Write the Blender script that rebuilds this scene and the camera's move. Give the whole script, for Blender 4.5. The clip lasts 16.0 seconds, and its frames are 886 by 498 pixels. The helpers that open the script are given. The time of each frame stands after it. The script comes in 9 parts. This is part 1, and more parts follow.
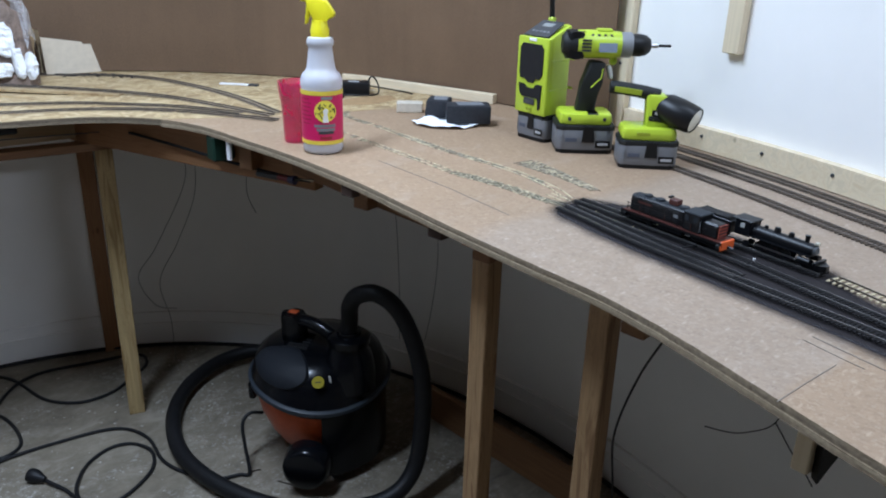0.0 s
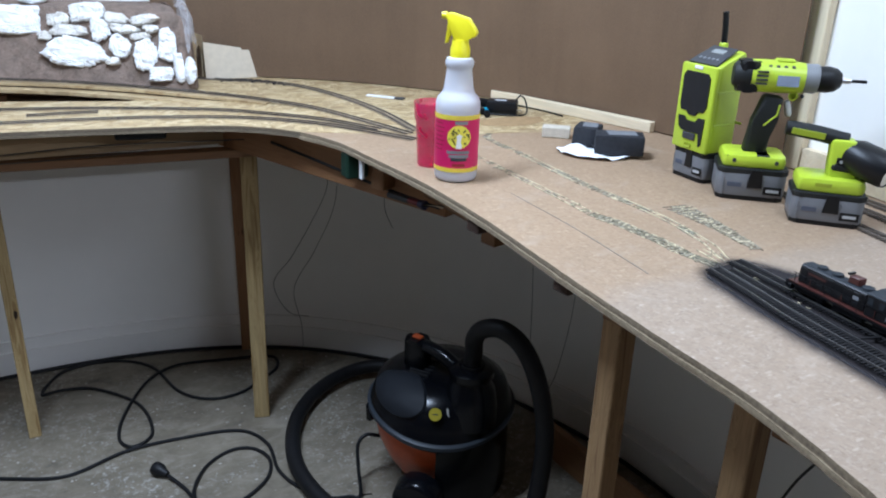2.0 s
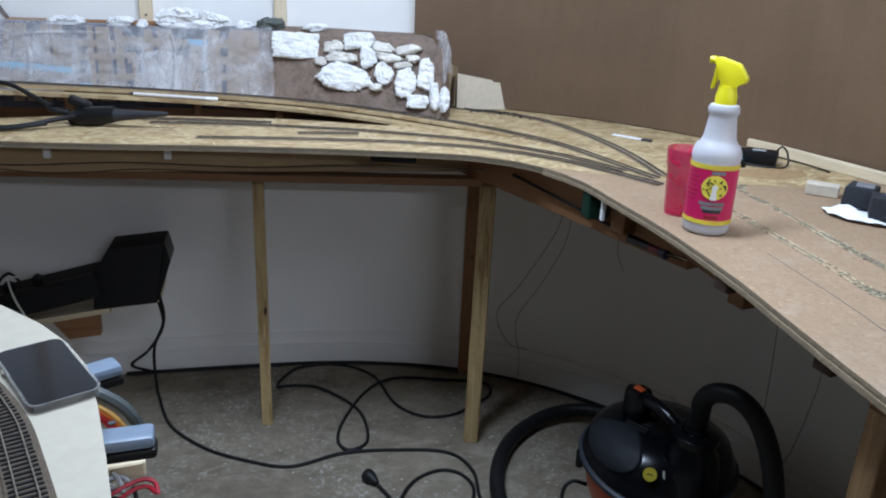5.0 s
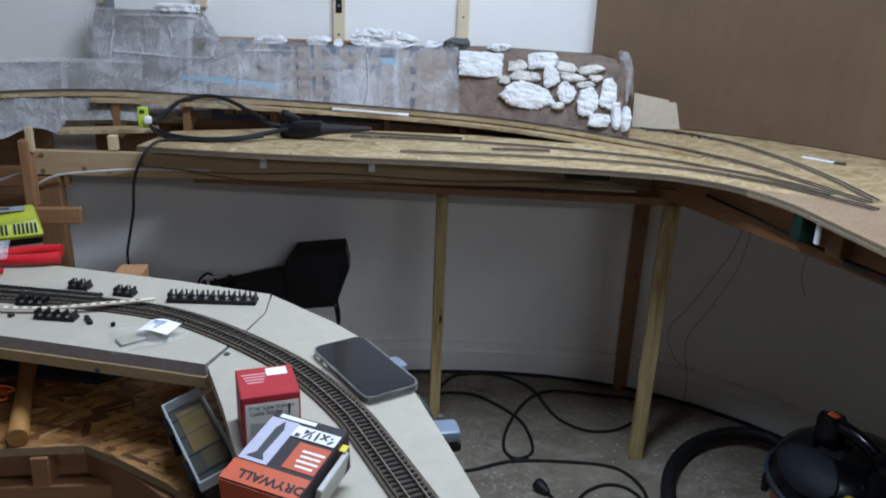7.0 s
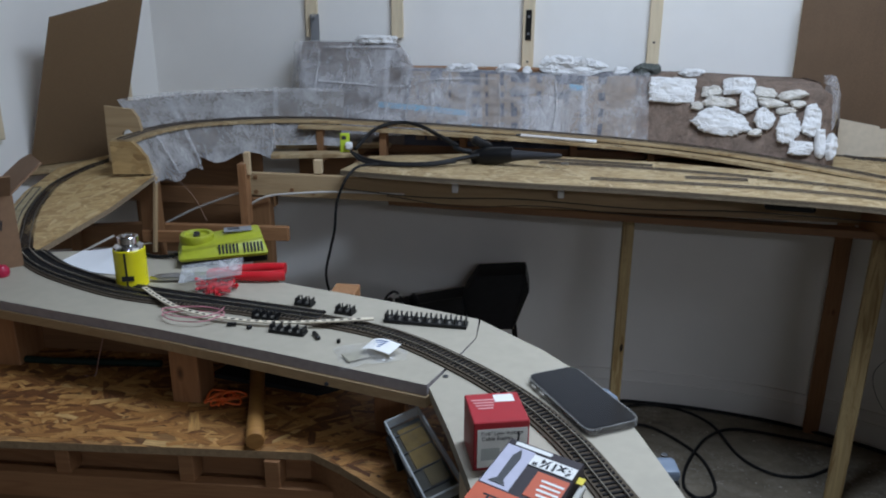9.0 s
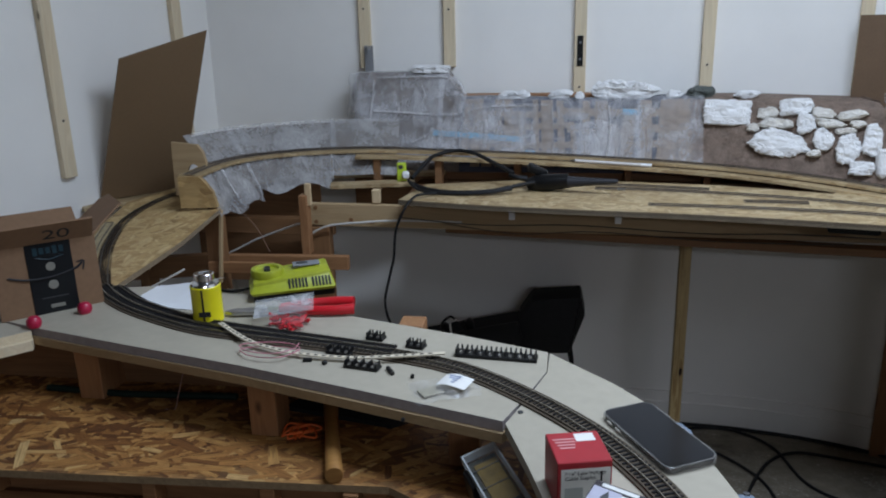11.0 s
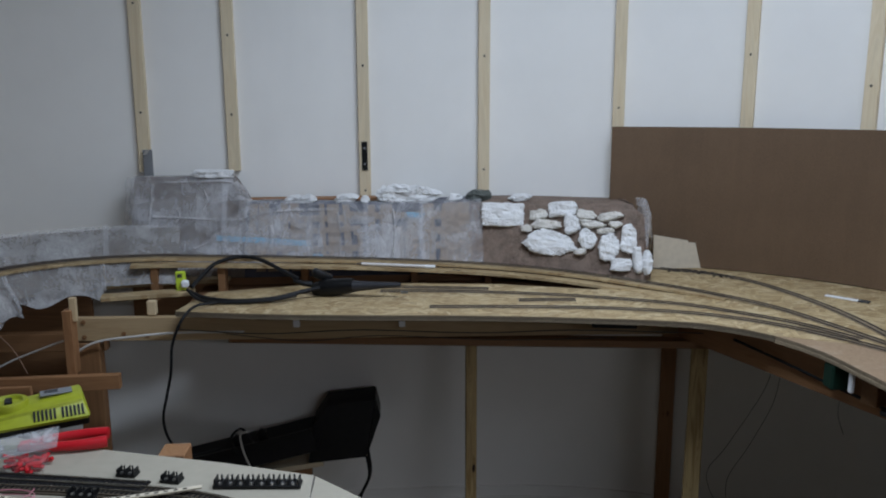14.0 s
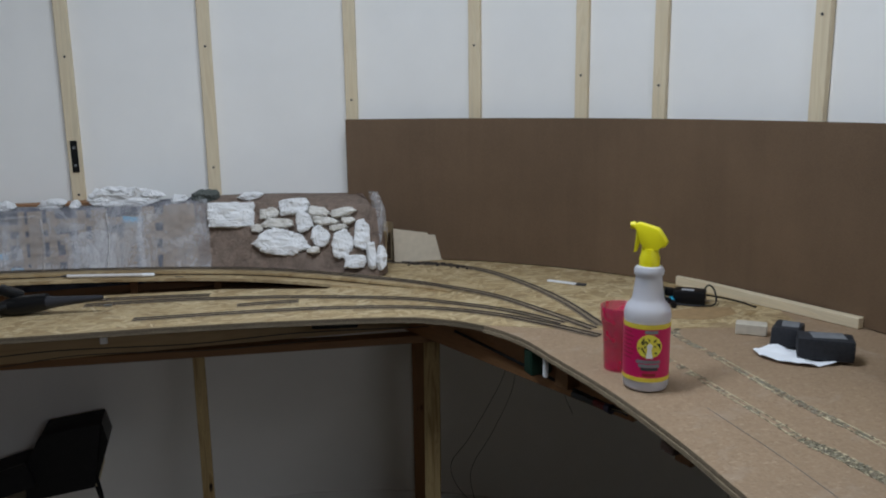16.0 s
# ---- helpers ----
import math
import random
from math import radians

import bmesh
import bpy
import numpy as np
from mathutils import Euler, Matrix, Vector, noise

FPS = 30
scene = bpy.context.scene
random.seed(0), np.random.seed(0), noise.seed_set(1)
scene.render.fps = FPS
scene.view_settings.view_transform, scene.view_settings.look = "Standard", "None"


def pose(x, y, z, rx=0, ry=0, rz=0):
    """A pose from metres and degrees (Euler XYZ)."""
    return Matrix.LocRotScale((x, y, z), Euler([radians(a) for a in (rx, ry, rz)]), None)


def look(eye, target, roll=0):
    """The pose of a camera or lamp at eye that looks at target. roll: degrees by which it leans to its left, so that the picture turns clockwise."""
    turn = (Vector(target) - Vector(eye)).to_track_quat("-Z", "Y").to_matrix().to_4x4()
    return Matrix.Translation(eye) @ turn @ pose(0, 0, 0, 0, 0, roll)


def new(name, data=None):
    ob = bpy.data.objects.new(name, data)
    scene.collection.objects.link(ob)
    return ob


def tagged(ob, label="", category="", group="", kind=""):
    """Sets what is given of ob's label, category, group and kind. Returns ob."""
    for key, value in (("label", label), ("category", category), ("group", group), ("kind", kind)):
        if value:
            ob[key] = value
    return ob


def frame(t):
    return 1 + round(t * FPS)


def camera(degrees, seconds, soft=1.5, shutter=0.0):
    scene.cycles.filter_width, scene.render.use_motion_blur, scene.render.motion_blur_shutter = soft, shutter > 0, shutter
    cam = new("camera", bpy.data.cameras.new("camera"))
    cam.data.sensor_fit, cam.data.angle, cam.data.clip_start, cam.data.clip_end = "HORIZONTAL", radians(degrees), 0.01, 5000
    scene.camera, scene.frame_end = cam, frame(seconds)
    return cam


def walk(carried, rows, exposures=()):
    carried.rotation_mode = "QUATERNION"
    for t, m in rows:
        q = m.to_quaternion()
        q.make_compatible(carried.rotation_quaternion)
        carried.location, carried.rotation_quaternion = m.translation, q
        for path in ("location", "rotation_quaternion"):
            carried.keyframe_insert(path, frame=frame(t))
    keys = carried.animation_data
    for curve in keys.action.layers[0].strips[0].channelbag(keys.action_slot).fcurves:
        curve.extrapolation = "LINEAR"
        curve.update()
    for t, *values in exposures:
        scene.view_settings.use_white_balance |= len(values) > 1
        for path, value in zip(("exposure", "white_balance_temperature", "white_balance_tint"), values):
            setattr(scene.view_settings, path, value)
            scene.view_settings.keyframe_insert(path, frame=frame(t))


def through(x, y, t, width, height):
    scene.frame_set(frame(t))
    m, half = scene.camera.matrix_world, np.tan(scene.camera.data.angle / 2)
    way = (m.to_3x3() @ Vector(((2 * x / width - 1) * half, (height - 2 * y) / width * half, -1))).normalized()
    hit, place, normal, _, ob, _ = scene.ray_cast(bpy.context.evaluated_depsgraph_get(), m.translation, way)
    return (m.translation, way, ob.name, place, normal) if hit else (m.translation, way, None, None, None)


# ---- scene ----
from mathutils.bvhtree import BVHTree

cam = camera(59.1, 16.0, soft=2.0)
METRES, EYE, TILT, LEAN, TURN = 1.2, 1.284, 0.0, 0.0, -42.0
ROWS = [
    (0.0, 0.0, 0.0, 0.0, 0.59, -21.67, -1.49),
    (0.5, -0.0076, 0.0175, 0.0072, 4.61, -21.33, -1.57),
    (1.0, 0.0043, 0.0422, 0.0082, 6.98, -21.37, -2.5),
    (1.5, 0.0057, 0.0768, 0.0103, 10.43, -21.79, -1.85),
    (2.0, 0.0251, 0.1152, 0.012, 12.77, -21.69, -1.9),
    (2.5, 0.0488, 0.1451, 0.0104, 14.19, -21.74, -2.71),
    (3.0, 0.0649, 0.1556, 0.0073, 14.86, -21.83, -2.63),
    (3.5, 0.0692, 0.1666, 0.0007, 16.26, -22.1, -1.71),
    (4.0, 0.0527, 0.1691, 0.0063, 20.12, -21.77, -1.82),
    (4.5, 0.0355, 0.1597, 0.0165, 24.6, -19.94, -1.68),
    (5.0, -0.0072, 0.1245, 0.0161, 29.91, -20.05, -2.43),
    (7.5, -0.1731, -0.0456, 0.0274, 40.01, -19.23, -1.91),
    (8.0, -0.1852, -0.0528, 0.0292, 44.75, -19.05, -1.8),
    (8.5, -0.1927, -0.0645, 0.0349, 46.74, -18.43, -1.35),
    (9.0, -0.1988, -0.0819, 0.0405, 48.06, -18.19, -0.41),
    (11.5, -0.217, -0.1196, 0.0751, 50.79, -16.12, 1.27),
    (12.0, -0.2207, -0.1206, 0.0759, 50.45, -15.03, 1.33),
    (12.5, -0.2213, -0.1169, 0.0833, 50.09, -14.52, 1.22),
    (13.0, -0.2179, -0.1128, 0.0991, 49.85, -11.78, 1.4),
    (13.5, -0.1981, -0.0835, 0.1063, 44.4, -11.29, -0.05),
    (14.0, -0.1669, -0.051, 0.1073, 37.54, -10.82, 0.19),
    (14.5, -0.1374, -0.0084, 0.1083, 33.62, -11.15, -0.17),
    (15.0, -0.0993, 0.0436, 0.1036, 30.15, -11.04, 0.36),
    (15.5, -0.0533, 0.0936, 0.0997, 27.36, -11.18, 0.46),
    (16.0, -0.0067, 0.1343, 0.0955, 24.84, -11.18, 0.79),
]
walk(cam, [(t, pose(0, 0, EYE, TILT, LEAN, TURN) @ pose(METRES * x, METRES * y, METRES * z, 90 + pitch, roll, yaw)) for t, x, y, z, yaw, pitch, roll in ROWS],
     exposures=((0.0, 0.34, 6080, 10), (1.5, 0.45, 6060, 10), (2.5, 0.60, 6090, 10), (3.5, 0.60, 6130, 10), (5.0, 0.22, 6240, 10), (7.5, -0.08, 6330, 10), (9.0, -0.35, 6430, 10), (13.0, -0.52, 6490, 10), (13.5, -0.62, 6510, 10), (14.5, -0.68, 6680, 10), (16.0, -0.76, 6920, 10)))


# ---- light ----
FLOOR, TOP, BENCH, SHELF, CEIL, SLAB = -0.03, 0.896, 0.847, 0.725, 2.42, 0.0155
world = bpy.data.worlds.new("world")
scene.world = world
world.use_nodes = True
world.node_tree.nodes["Background"].inputs[0].default_value = (0.75, 0.85, 1.0, 1)
world.node_tree.nodes["Background"].inputs[1].default_value = 0.001


def lamp(name, m, sx, sy, watts, colour):
    data = bpy.data.lights.new(name, "AREA")
    data.shape, data.size, data.size_y, data.energy, data.color = "RECTANGLE", sx, sy, watts, colour
    ob = new(name, data)
    ob.matrix_world = m
    return ob


lamp("tube_light", pose(0.17, 1.26, CEIL - 0.06, 0, 0, 20), 1.15, 0.12, 45, (0.68, 0.81, 1.0))
# invented fill lamp that brightens the near deck and the right wall
lamp("tube_light", pose(0.98, 0.0, CEIL - 0.06, 0, 0, 75), 1.15, 0.12, 11, (0.70, 0.81, 0.98))
lamp("tube_light", pose(1.6, -3.0, CEIL - 0.06, 0, 0, 60), 1.15, 0.12, 18, (0.77, 0.83, 0.95))
lamp("tube_light", pose(0.95, -3.0, CEIL - 0.06), 1.15, 0.12, 50, (0.77, 0.83, 0.95))


# ---- mesh helpers ----
def part(name, bm, material, parent, label="", m=None, smooth=False):
    """One mesh object under a thing or a part."""
    me = bpy.data.meshes.new(name)
    bmesh.ops.recalc_face_normals(bm, faces=bm.faces)
    bm.to_mesh(me)
    bm.free()
    for mm in material if isinstance(material, (list, tuple)) else (material,):
        me.materials.append(mm)
    if smooth:
        me.shade_smooth()
        me.set_sharp_from_angle(angle=radians(40))
    ob = new(name, me)
    if parent is not None:
        ob.parent = parent
    if m is not None:
        ob.matrix_basis = m
    if label:
        ob["label"] = label
    return ob


def thing(name, m, label, category, group="", kind=""):
    ob = new(name)
    ob.empty_display_size = 0.05
    ob.matrix_basis = m if isinstance(m, Matrix) else pose(*m)
    return tagged(ob, label, category, group, kind)


def solo(name, bm, material, label, category, group="", kind="", m=None, smooth=False, centre=True):
    """A thing of one mesh; its origin goes to the middle of its base."""
    if m is None and centre:
        lo = [min(v.co[i] for v in bm.verts) for i in range(3)]
        hi = [max(v.co[i] for v in bm.verts) for i in range(3)]
        at = Vector(((lo[0] + hi[0]) / 2, (lo[1] + hi[1]) / 2, lo[2]))
        for v in bm.verts:
            v.co -= at
        m = Matrix.Translation(at)
    return tagged(part(name, bm, material, None, "", m, smooth), label, category, group, kind)


def box(sx, sy, sz, m=None, bevel=0.0, seg=1, bm=None, base=False):
    """A box round its middle, or standing on z = 0."""
    bm = bm or bmesh.new()
    m = m or Matrix.Identity(4)
    r = bmesh.ops.create_cube(bm, size=1, matrix=m @ Matrix.Translation((0, 0, sz / 2 if base else 0)) @ Matrix.Diagonal((sx, sy, sz, 1)))
    if bevel:
        es = list({e for v in r["verts"] for e in v.link_edges})
        bmesh.ops.bevel(bm, geom=es, offset=bevel, segments=seg, affect="EDGES", profile=0.5)
    return bm


def cyl(r1, r2, h, m=None, seg=20, bm=None, bevel=0.0):
    """A cylinder or cone that stands on z = 0."""
    bm = bm or bmesh.new()
    m = m or Matrix.Identity(4)
    r = bmesh.ops.create_cone(bm, cap_ends=True, segments=seg, radius1=r1, radius2=r2, depth=h, matrix=m @ Matrix.Translation((0, 0, h / 2)))
    if bevel:
        caps = {e for v in r["verts"] for e in v.link_edges if any(len(f.verts) > 4 for f in e.link_faces)}
        bmesh.ops.bevel(bm, geom=list(caps), offset=bevel, segments=2, affect="EDGES", profile=0.5)
    return bm


def lathe(profile, seg=28, bm=None, m=None):
    """A turned body from (radius, height) pairs."""
    bm = bm or bmesh.new()
    m = m or Matrix.Identity(4)
    rings = []
    for r, z in profile:
        rings.append([bm.verts.new(m @ Vector((r * math.cos(a), r * math.sin(a), z))) for a in (2 * math.pi * k / seg for k in range(seg))])
    for a, b in zip(rings, rings[1:]):
        for k in range(seg):
            bm.faces.new((a[k], a[(k + 1) % seg], b[(k + 1) % seg], b[k]))
    bm.faces.new(rings[0])
    bm.faces.new(rings[-1])
    return bm


def prism(pts, z0, z1, bm=None, bevel=0.0, m=None):
    """A plan outline raised from z0 to z1."""
    bm = bm or bmesh.new()
    m = m or Matrix.Identity(4)
    low = [bm.verts.new(m @ Vector((p[0], p[1], z0))) for p in pts]
    high = [bm.verts.new(m @ Vector((p[0], p[1], z1))) for p in pts]
    n = len(pts)
    fs = [bm.faces.new(low[::-1]), bm.faces.new(high)]
    for k in range(n):
        fs.append(bm.faces.new((low[k], low[(k + 1) % n], high[(k + 1) % n], high[k])))
    if bevel:
        bmesh.ops.bevel(bm, geom=list({e for f in fs for e in f.edges}), offset=bevel, segments=2, affect="EDGES", profile=0.5)
    return bm


def spline(pts, n=8):
    """A smooth line through points of any dimension."""
    q = [Vector(p) for p in pts]
    q = [2 * q[0] - q[1], *q, 2 * q[-1] - q[-2]]
    out = []
    for a, b, c, d in zip(q, q[1:], q[2:], q[3:]):
        for k in range(n):
            t = k / n
            out.append(0.5 * (2 * b + (c - a) * t + (2 * a - 5 * b + 4 * c - d) * t * t + (3 * b - a - 3 * c + d) * t**3))
    out.append(q[-2])
    return out


def even(pts, step):
    """The line again, with points an even step apart."""
    out, left = [pts[0].copy()], step
    for a, b in zip(pts, pts[1:]):
        gap = (b - a).length
        while gap >= left and gap > 1e-9:
            a = a + (b - a) * (left / gap)
            out.append(a.copy())
            gap, left = (b - a).length, step
        left -= gap
    return out


def tube(pts, r, seg=8, bm=None, n=6, smooth_path=True, taper=None):
    """A round cord or hose along a line of points."""
    bm = bm or bmesh.new()
    line = spline(pts, n) if smooth_path else [Vector(p) for p in pts]
    rings, up = [], None
    for i, p in enumerate(line):
        d = (line[min(i + 1, len(line) - 1)] - line[max(i - 1, 0)]).normalized()
        if up is None:
            up = d.orthogonal().normalized()
        up = (up - d * up.dot(d))
        up = up.normalized() if up.length > 1e-6 else d.orthogonal().normalized()
        side = d.cross(up)
        rr = r if taper is None else r * taper(i / max(1, len(line) - 1))
        rings.append([bm.verts.new(p + rr * (math.cos(a) * up + math.sin(a) * side)) for a in (2 * math.pi * k / seg for k in range(seg))])
    for a, b in zip(rings, rings[1:]):
        for k in range(seg):
            bm.faces.new((a[k], a[(k + 1) % seg], b[(k + 1) % seg], b[k]))
    bm.faces.new(rings[0])
    bm.faces.new(rings[-1])
    return bm


def ribbon(line, half, z0, z1, shift=0.0, bm=None):
    """A strip of rectangular section along a line, beside it by shift."""
    bm = bm or bmesh.new()
    rows = []
    for i, p in enumerate(line):
        d = line[min(i + 1, len(line) - 1)] - line[max(i - 1, 0)]
        side = Vector((-d.y, d.x, 0)).normalized()
        pz = p.z if len(p) > 2 else 0.0
        c = Vector((p.x, p.y, pz)) + side * shift
        rows.append([bm.verts.new(c + side * s + Vector((0, 0, z))) for s, z in ((-half, z0), (half, z0), (half, z1), (-half, z1))])
    for a, b in zip(rows, rows[1:]):
        for k in range(4):
            bm.faces.new((a[k], a[(k + 1) % 4], b[(k + 1) % 4], b[k]))
    bm.faces.new(rows[0])
    bm.faces.new(rows[-1])
    return bm


def band(line, z0, z1, thick, bm=None, outward=1):
    """A standing sheet that follows a plan line; its face lies on the line and its back thick behind."""
    bm = bm or bmesh.new()
    rows = []
    for i, p in enumerate(line):
        d = line[min(i + 1, len(line) - 1)] - line[max(i - 1, 0)]
        side = Vector((-d.y, d.x, 0)).normalized() * outward
        a, b = Vector((p.x, p.y, 0)), Vector((p.x, p.y, 0)) + side * thick
        rows.append([bm.verts.new(v + Vector((0, 0, z))) for v, z in ((a, z0), (b, z0), (b, z1), (a, z1))])
    for a, b in zip(rows, rows[1:]):
        for k in range(4):
            bm.faces.new((a[k], a[(k + 1) % 4], b[(k + 1) % 4], b[k]))
    bm.faces.new(rows[0])
    bm.faces.new(rows[-1])
    return bm


def along(line, s):
    """The place and direction at a length along a plan line."""
    for a, b in zip(line, line[1:]):
        g = (b - a).length
        if s <= g:
            return a + (b - a) * (s / g), (b - a).normalized()
        s -= g
    return line[-1].copy(), (line[-1] - line[-2]).normalized()


def span(line, s0, s1, step=0.03):
    out, s = [], s0
    while s < s1:
        out.append(along(line, s)[0])
        s += step
    out.append(along(line, s1)[0])
    return out


def board(name, a, b, w, h, material, label="", category="", group="", parent=None, twist=0.0, bevel=0.0015, kind=""):
    """A piece of timber from a to b, w wide (level) and h high; its grain runs along it."""
    a, b = Vector(a), Vector(b)
    x = (b - a).normalized()
    up = Vector((0, 0, 1)) if abs(x.z) < 0.9 else Vector((0, 1, 0))
    y = up.cross(x).normalized()
    z = x.cross(y)
    m = Matrix((x, y, z)).transposed().to_4x4()
    m.translation = (a + b) / 2
    m = m @ pose(0, 0, 0, twist, 0, 0)
    bm = box((b - a).length, w, h, bevel=bevel)
    if parent is not None:
        return part(name, bm, material, parent, label, m)
    return solo(name, bm, material, label, category, group, kind, m)


def text(name, body, size, material, parent, m, label="", squash=1.0, bold=0.0):
    """Raised lettering, centred on its place, facing +z of m."""
    cu = bpy.data.curves.new(name, "FONT")
    cu.body, cu.size, cu.align_x, cu.align_y, cu.extrude = body, size, "CENTER", "CENTER", 0.0002
    cu.offset = bold
    tmp = bpy.data.objects.new(name, cu)
    scene.collection.objects.link(tmp)
    me = bpy.data.meshes.new_from_object(tmp.evaluated_get(bpy.context.evaluated_depsgraph_get()))
    bpy.data.objects.remove(tmp)
    me.materials.clear()
    me.materials.append(material)
    ob = new(name, me)
    ob.parent = parent
    ob.matrix_basis = m @ Matrix.Diagonal((squash, 1, 1, 1))
    if label:
        ob["label"] = label
    return ob


# ---- materials ----
def nodes(name):
    mt = bpy.data.materials.new(name)
    mt.use_nodes = True
    t = mt.node_tree
    return mt, t, t.nodes["Principled BSDF"]


def tex(t, kind, scale, stretch=(1, 1, 1), turn=(0, 0, 0), **more):
    co, mp, tx = t.nodes.new("ShaderNodeTexCoord"), t.nodes.new("ShaderNodeMapping"), t.nodes.new(kind)
    t.links.new(co.outputs["Object"], mp.inputs["Vector"])
    mp.inputs["Scale"].default_value = stretch
    mp.inputs["Rotation"].default_value = turn
    t.links.new(mp.outputs["Vector"], tx.inputs["Vector"])
    tx.inputs["Scale"].default_value = scale
    for k, v in more.items():
        tx.inputs[k].default_value = v
    return tx


def ramp(t, src, stops):
    r = t.nodes.new("ShaderNodeValToRGB")
    t.links.new(src, r.inputs["Fac"])
    while len(r.color_ramp.elements) < len(stops):
        r.color_ramp.elements.new(0.5)
    for e, (p, c) in zip(r.color_ramp.elements, stops):
        e.position, e.color = p, (*c, 1) if len(c) == 3 else c
    return r.outputs["Color"]


def mix(t, fac, a, b, mode="MIX"):
    n = t.nodes.new("ShaderNodeMix")
    n.data_type, n.blend_type = "RGBA", mode
    for sock, v in ((n.inputs["Factor"], fac), (n.inputs["A"], a), (n.inputs["B"], b)):
        if isinstance(v, bpy.types.NodeSocket):
            t.links.new(v, sock)
        elif isinstance(v, (int, float)):
            sock.default_value = v
        else:
            sock.default_value = (*v, 1)
    return n.outputs["Result"]


def bump(t, bsdf, src, strength, dist=0.001):
    b = t.nodes.new("ShaderNodeBump")
    b.inputs["Strength"].default_value, b.inputs["Distance"].default_value = strength, dist
    t.links.new(src, b.inputs["Height"])
    t.links.new(b.outputs["Normal"], bsdf.inputs["Normal"])


def mul(c, k):
    return tuple(min(1.0, v * k) for v in c)


def plain(name, c, rough=0.5, metal=0.0, var=0.12, scale=60.0, coarse=6.0, relief=0.15, coat=0.0):
    """Paint, plastic, metal, card: a colour with fine grain and broad unevenness."""
    mt, t, b = nodes(name)
    fine = tex(t, "ShaderNodeTexNoise", scale, Detail=4)
    broad = tex(t, "ShaderNodeTexNoise", coarse, Detail=3)
    col = mix(t, broad.outputs["Fac"], mul(c, 1 - var), mul(c, 1 + var))
    col = mix(t, 0.5, col, ramp(t, fine.outputs["Fac"], [(0.3, mul(c, 1 - var)), (0.7, mul(c, 1 + var))]))
    t.links.new(col, b.inputs["Base Color"])
    b.inputs["Metallic"].default_value = metal
    rr = t.nodes.new("ShaderNodeMapRange")
    t.links.new(broad.outputs["Fac"], rr.inputs["Value"])
    rr.inputs["To Min"].default_value, rr.inputs["To Max"].default_value = max(0.02, rough - 0.08), min(1, rough + 0.1)
    t.links.new(rr.outputs["Result"], b.inputs["Roughness"])
    b.inputs["Coat Weight"].default_value = coat
    if max(c) < 0.04:
        b.inputs["Specular IOR Level"].default_value = 0.3
    if relief:
        bump(t, b, fine.outputs["Fac"], relief, 0.0006)
    return mt


def mix3(a, b, f):
    return tuple(x + (y - x) * f for x, y in zip(a[:3], b[:3]))


def wood(name, light, dark, rough=0.65, ring=26.0, knots=True, strong=1.0):
    """Sawn timber, its grain along the local x axis."""
    mt, t, b = nodes(name)
    oi = t.nodes.new("ShaderNodeObjectInfo")
    co = t.nodes.new("ShaderNodeTexCoord")
    add = t.nodes.new("ShaderNodeVectorMath")
    off = t.nodes.new("ShaderNodeVectorMath")
    off.operation = "SCALE"
    off.inputs[0].default_value = (7.0, 3.0, 5.0)
    t.links.new(oi.outputs["Random"], off.inputs["Scale"])
    t.links.new(co.outputs["Object"], add.inputs[0])
    t.links.new(off.outputs["Vector"], add.inputs[1])

    def grain(stretch, scale, detail):
        mp, nz = t.nodes.new("ShaderNodeMapping"), t.nodes.new("ShaderNodeTexNoise")
        mp.inputs["Scale"].default_value = stretch
        t.links.new(add.outputs["Vector"], mp.inputs["Vector"])
        t.links.new(mp.outputs["Vector"], nz.inputs["Vector"])
        nz.inputs["Scale"].default_value, nz.inputs["Detail"].default_value, nz.inputs["Distortion"].default_value = scale, detail, 1.2
        return nz.outputs["Fac"]

    rings, fibre, broad = grain((0.07, 1, 1), ring, 3), grain((0.02, 1, 1), 260, 2), grain((0.6, 1, 1), 5, 2)
    col = ramp(t, rings, [(0.5 + (p - 0.5) / strong, q) for p, q in ((0.28, dark), (0.40, mul(light, 0.9)), (0.46, mul(light, 1.05)), (0.50, mix3(dark, light, 0.35)), (0.55, light), (0.63, mul(light, 0.8)), (0.72, mul(light, 1.1)))])
    col = mix(t, 0.25, col, ramp(t, fibre, [(0.35, dark), (0.65, light)]))
    col = mix(t, 0.3, col, mix(t, broad, mul(dark, 0.9), light))
    if knots:
        mp, vo = t.nodes.new("ShaderNodeMapping"), t.nodes.new("ShaderNodeTexVoronoi")
        mp.inputs["Scale"].default_value = (0.45, 1, 1)
        t.links.new(add.outputs["Vector"], mp.inputs["Vector"])
        t.links.new(mp.outputs["Vector"], vo.inputs["Vector"])
        vo.inputs["Scale"].default_value = 9
        col = mix(t, ramp(t, vo.outputs["Distance"], [(0.03, (1, 1, 1)), (0.07, (0, 0, 0))]), col, mul(dark, 0.35))
    t.links.new(col, b.inputs["Base Color"])
    b.inputs["Roughness"].default_value = rough
    bump(t, b, fibre, 0.25, 0.0006)
    return mt


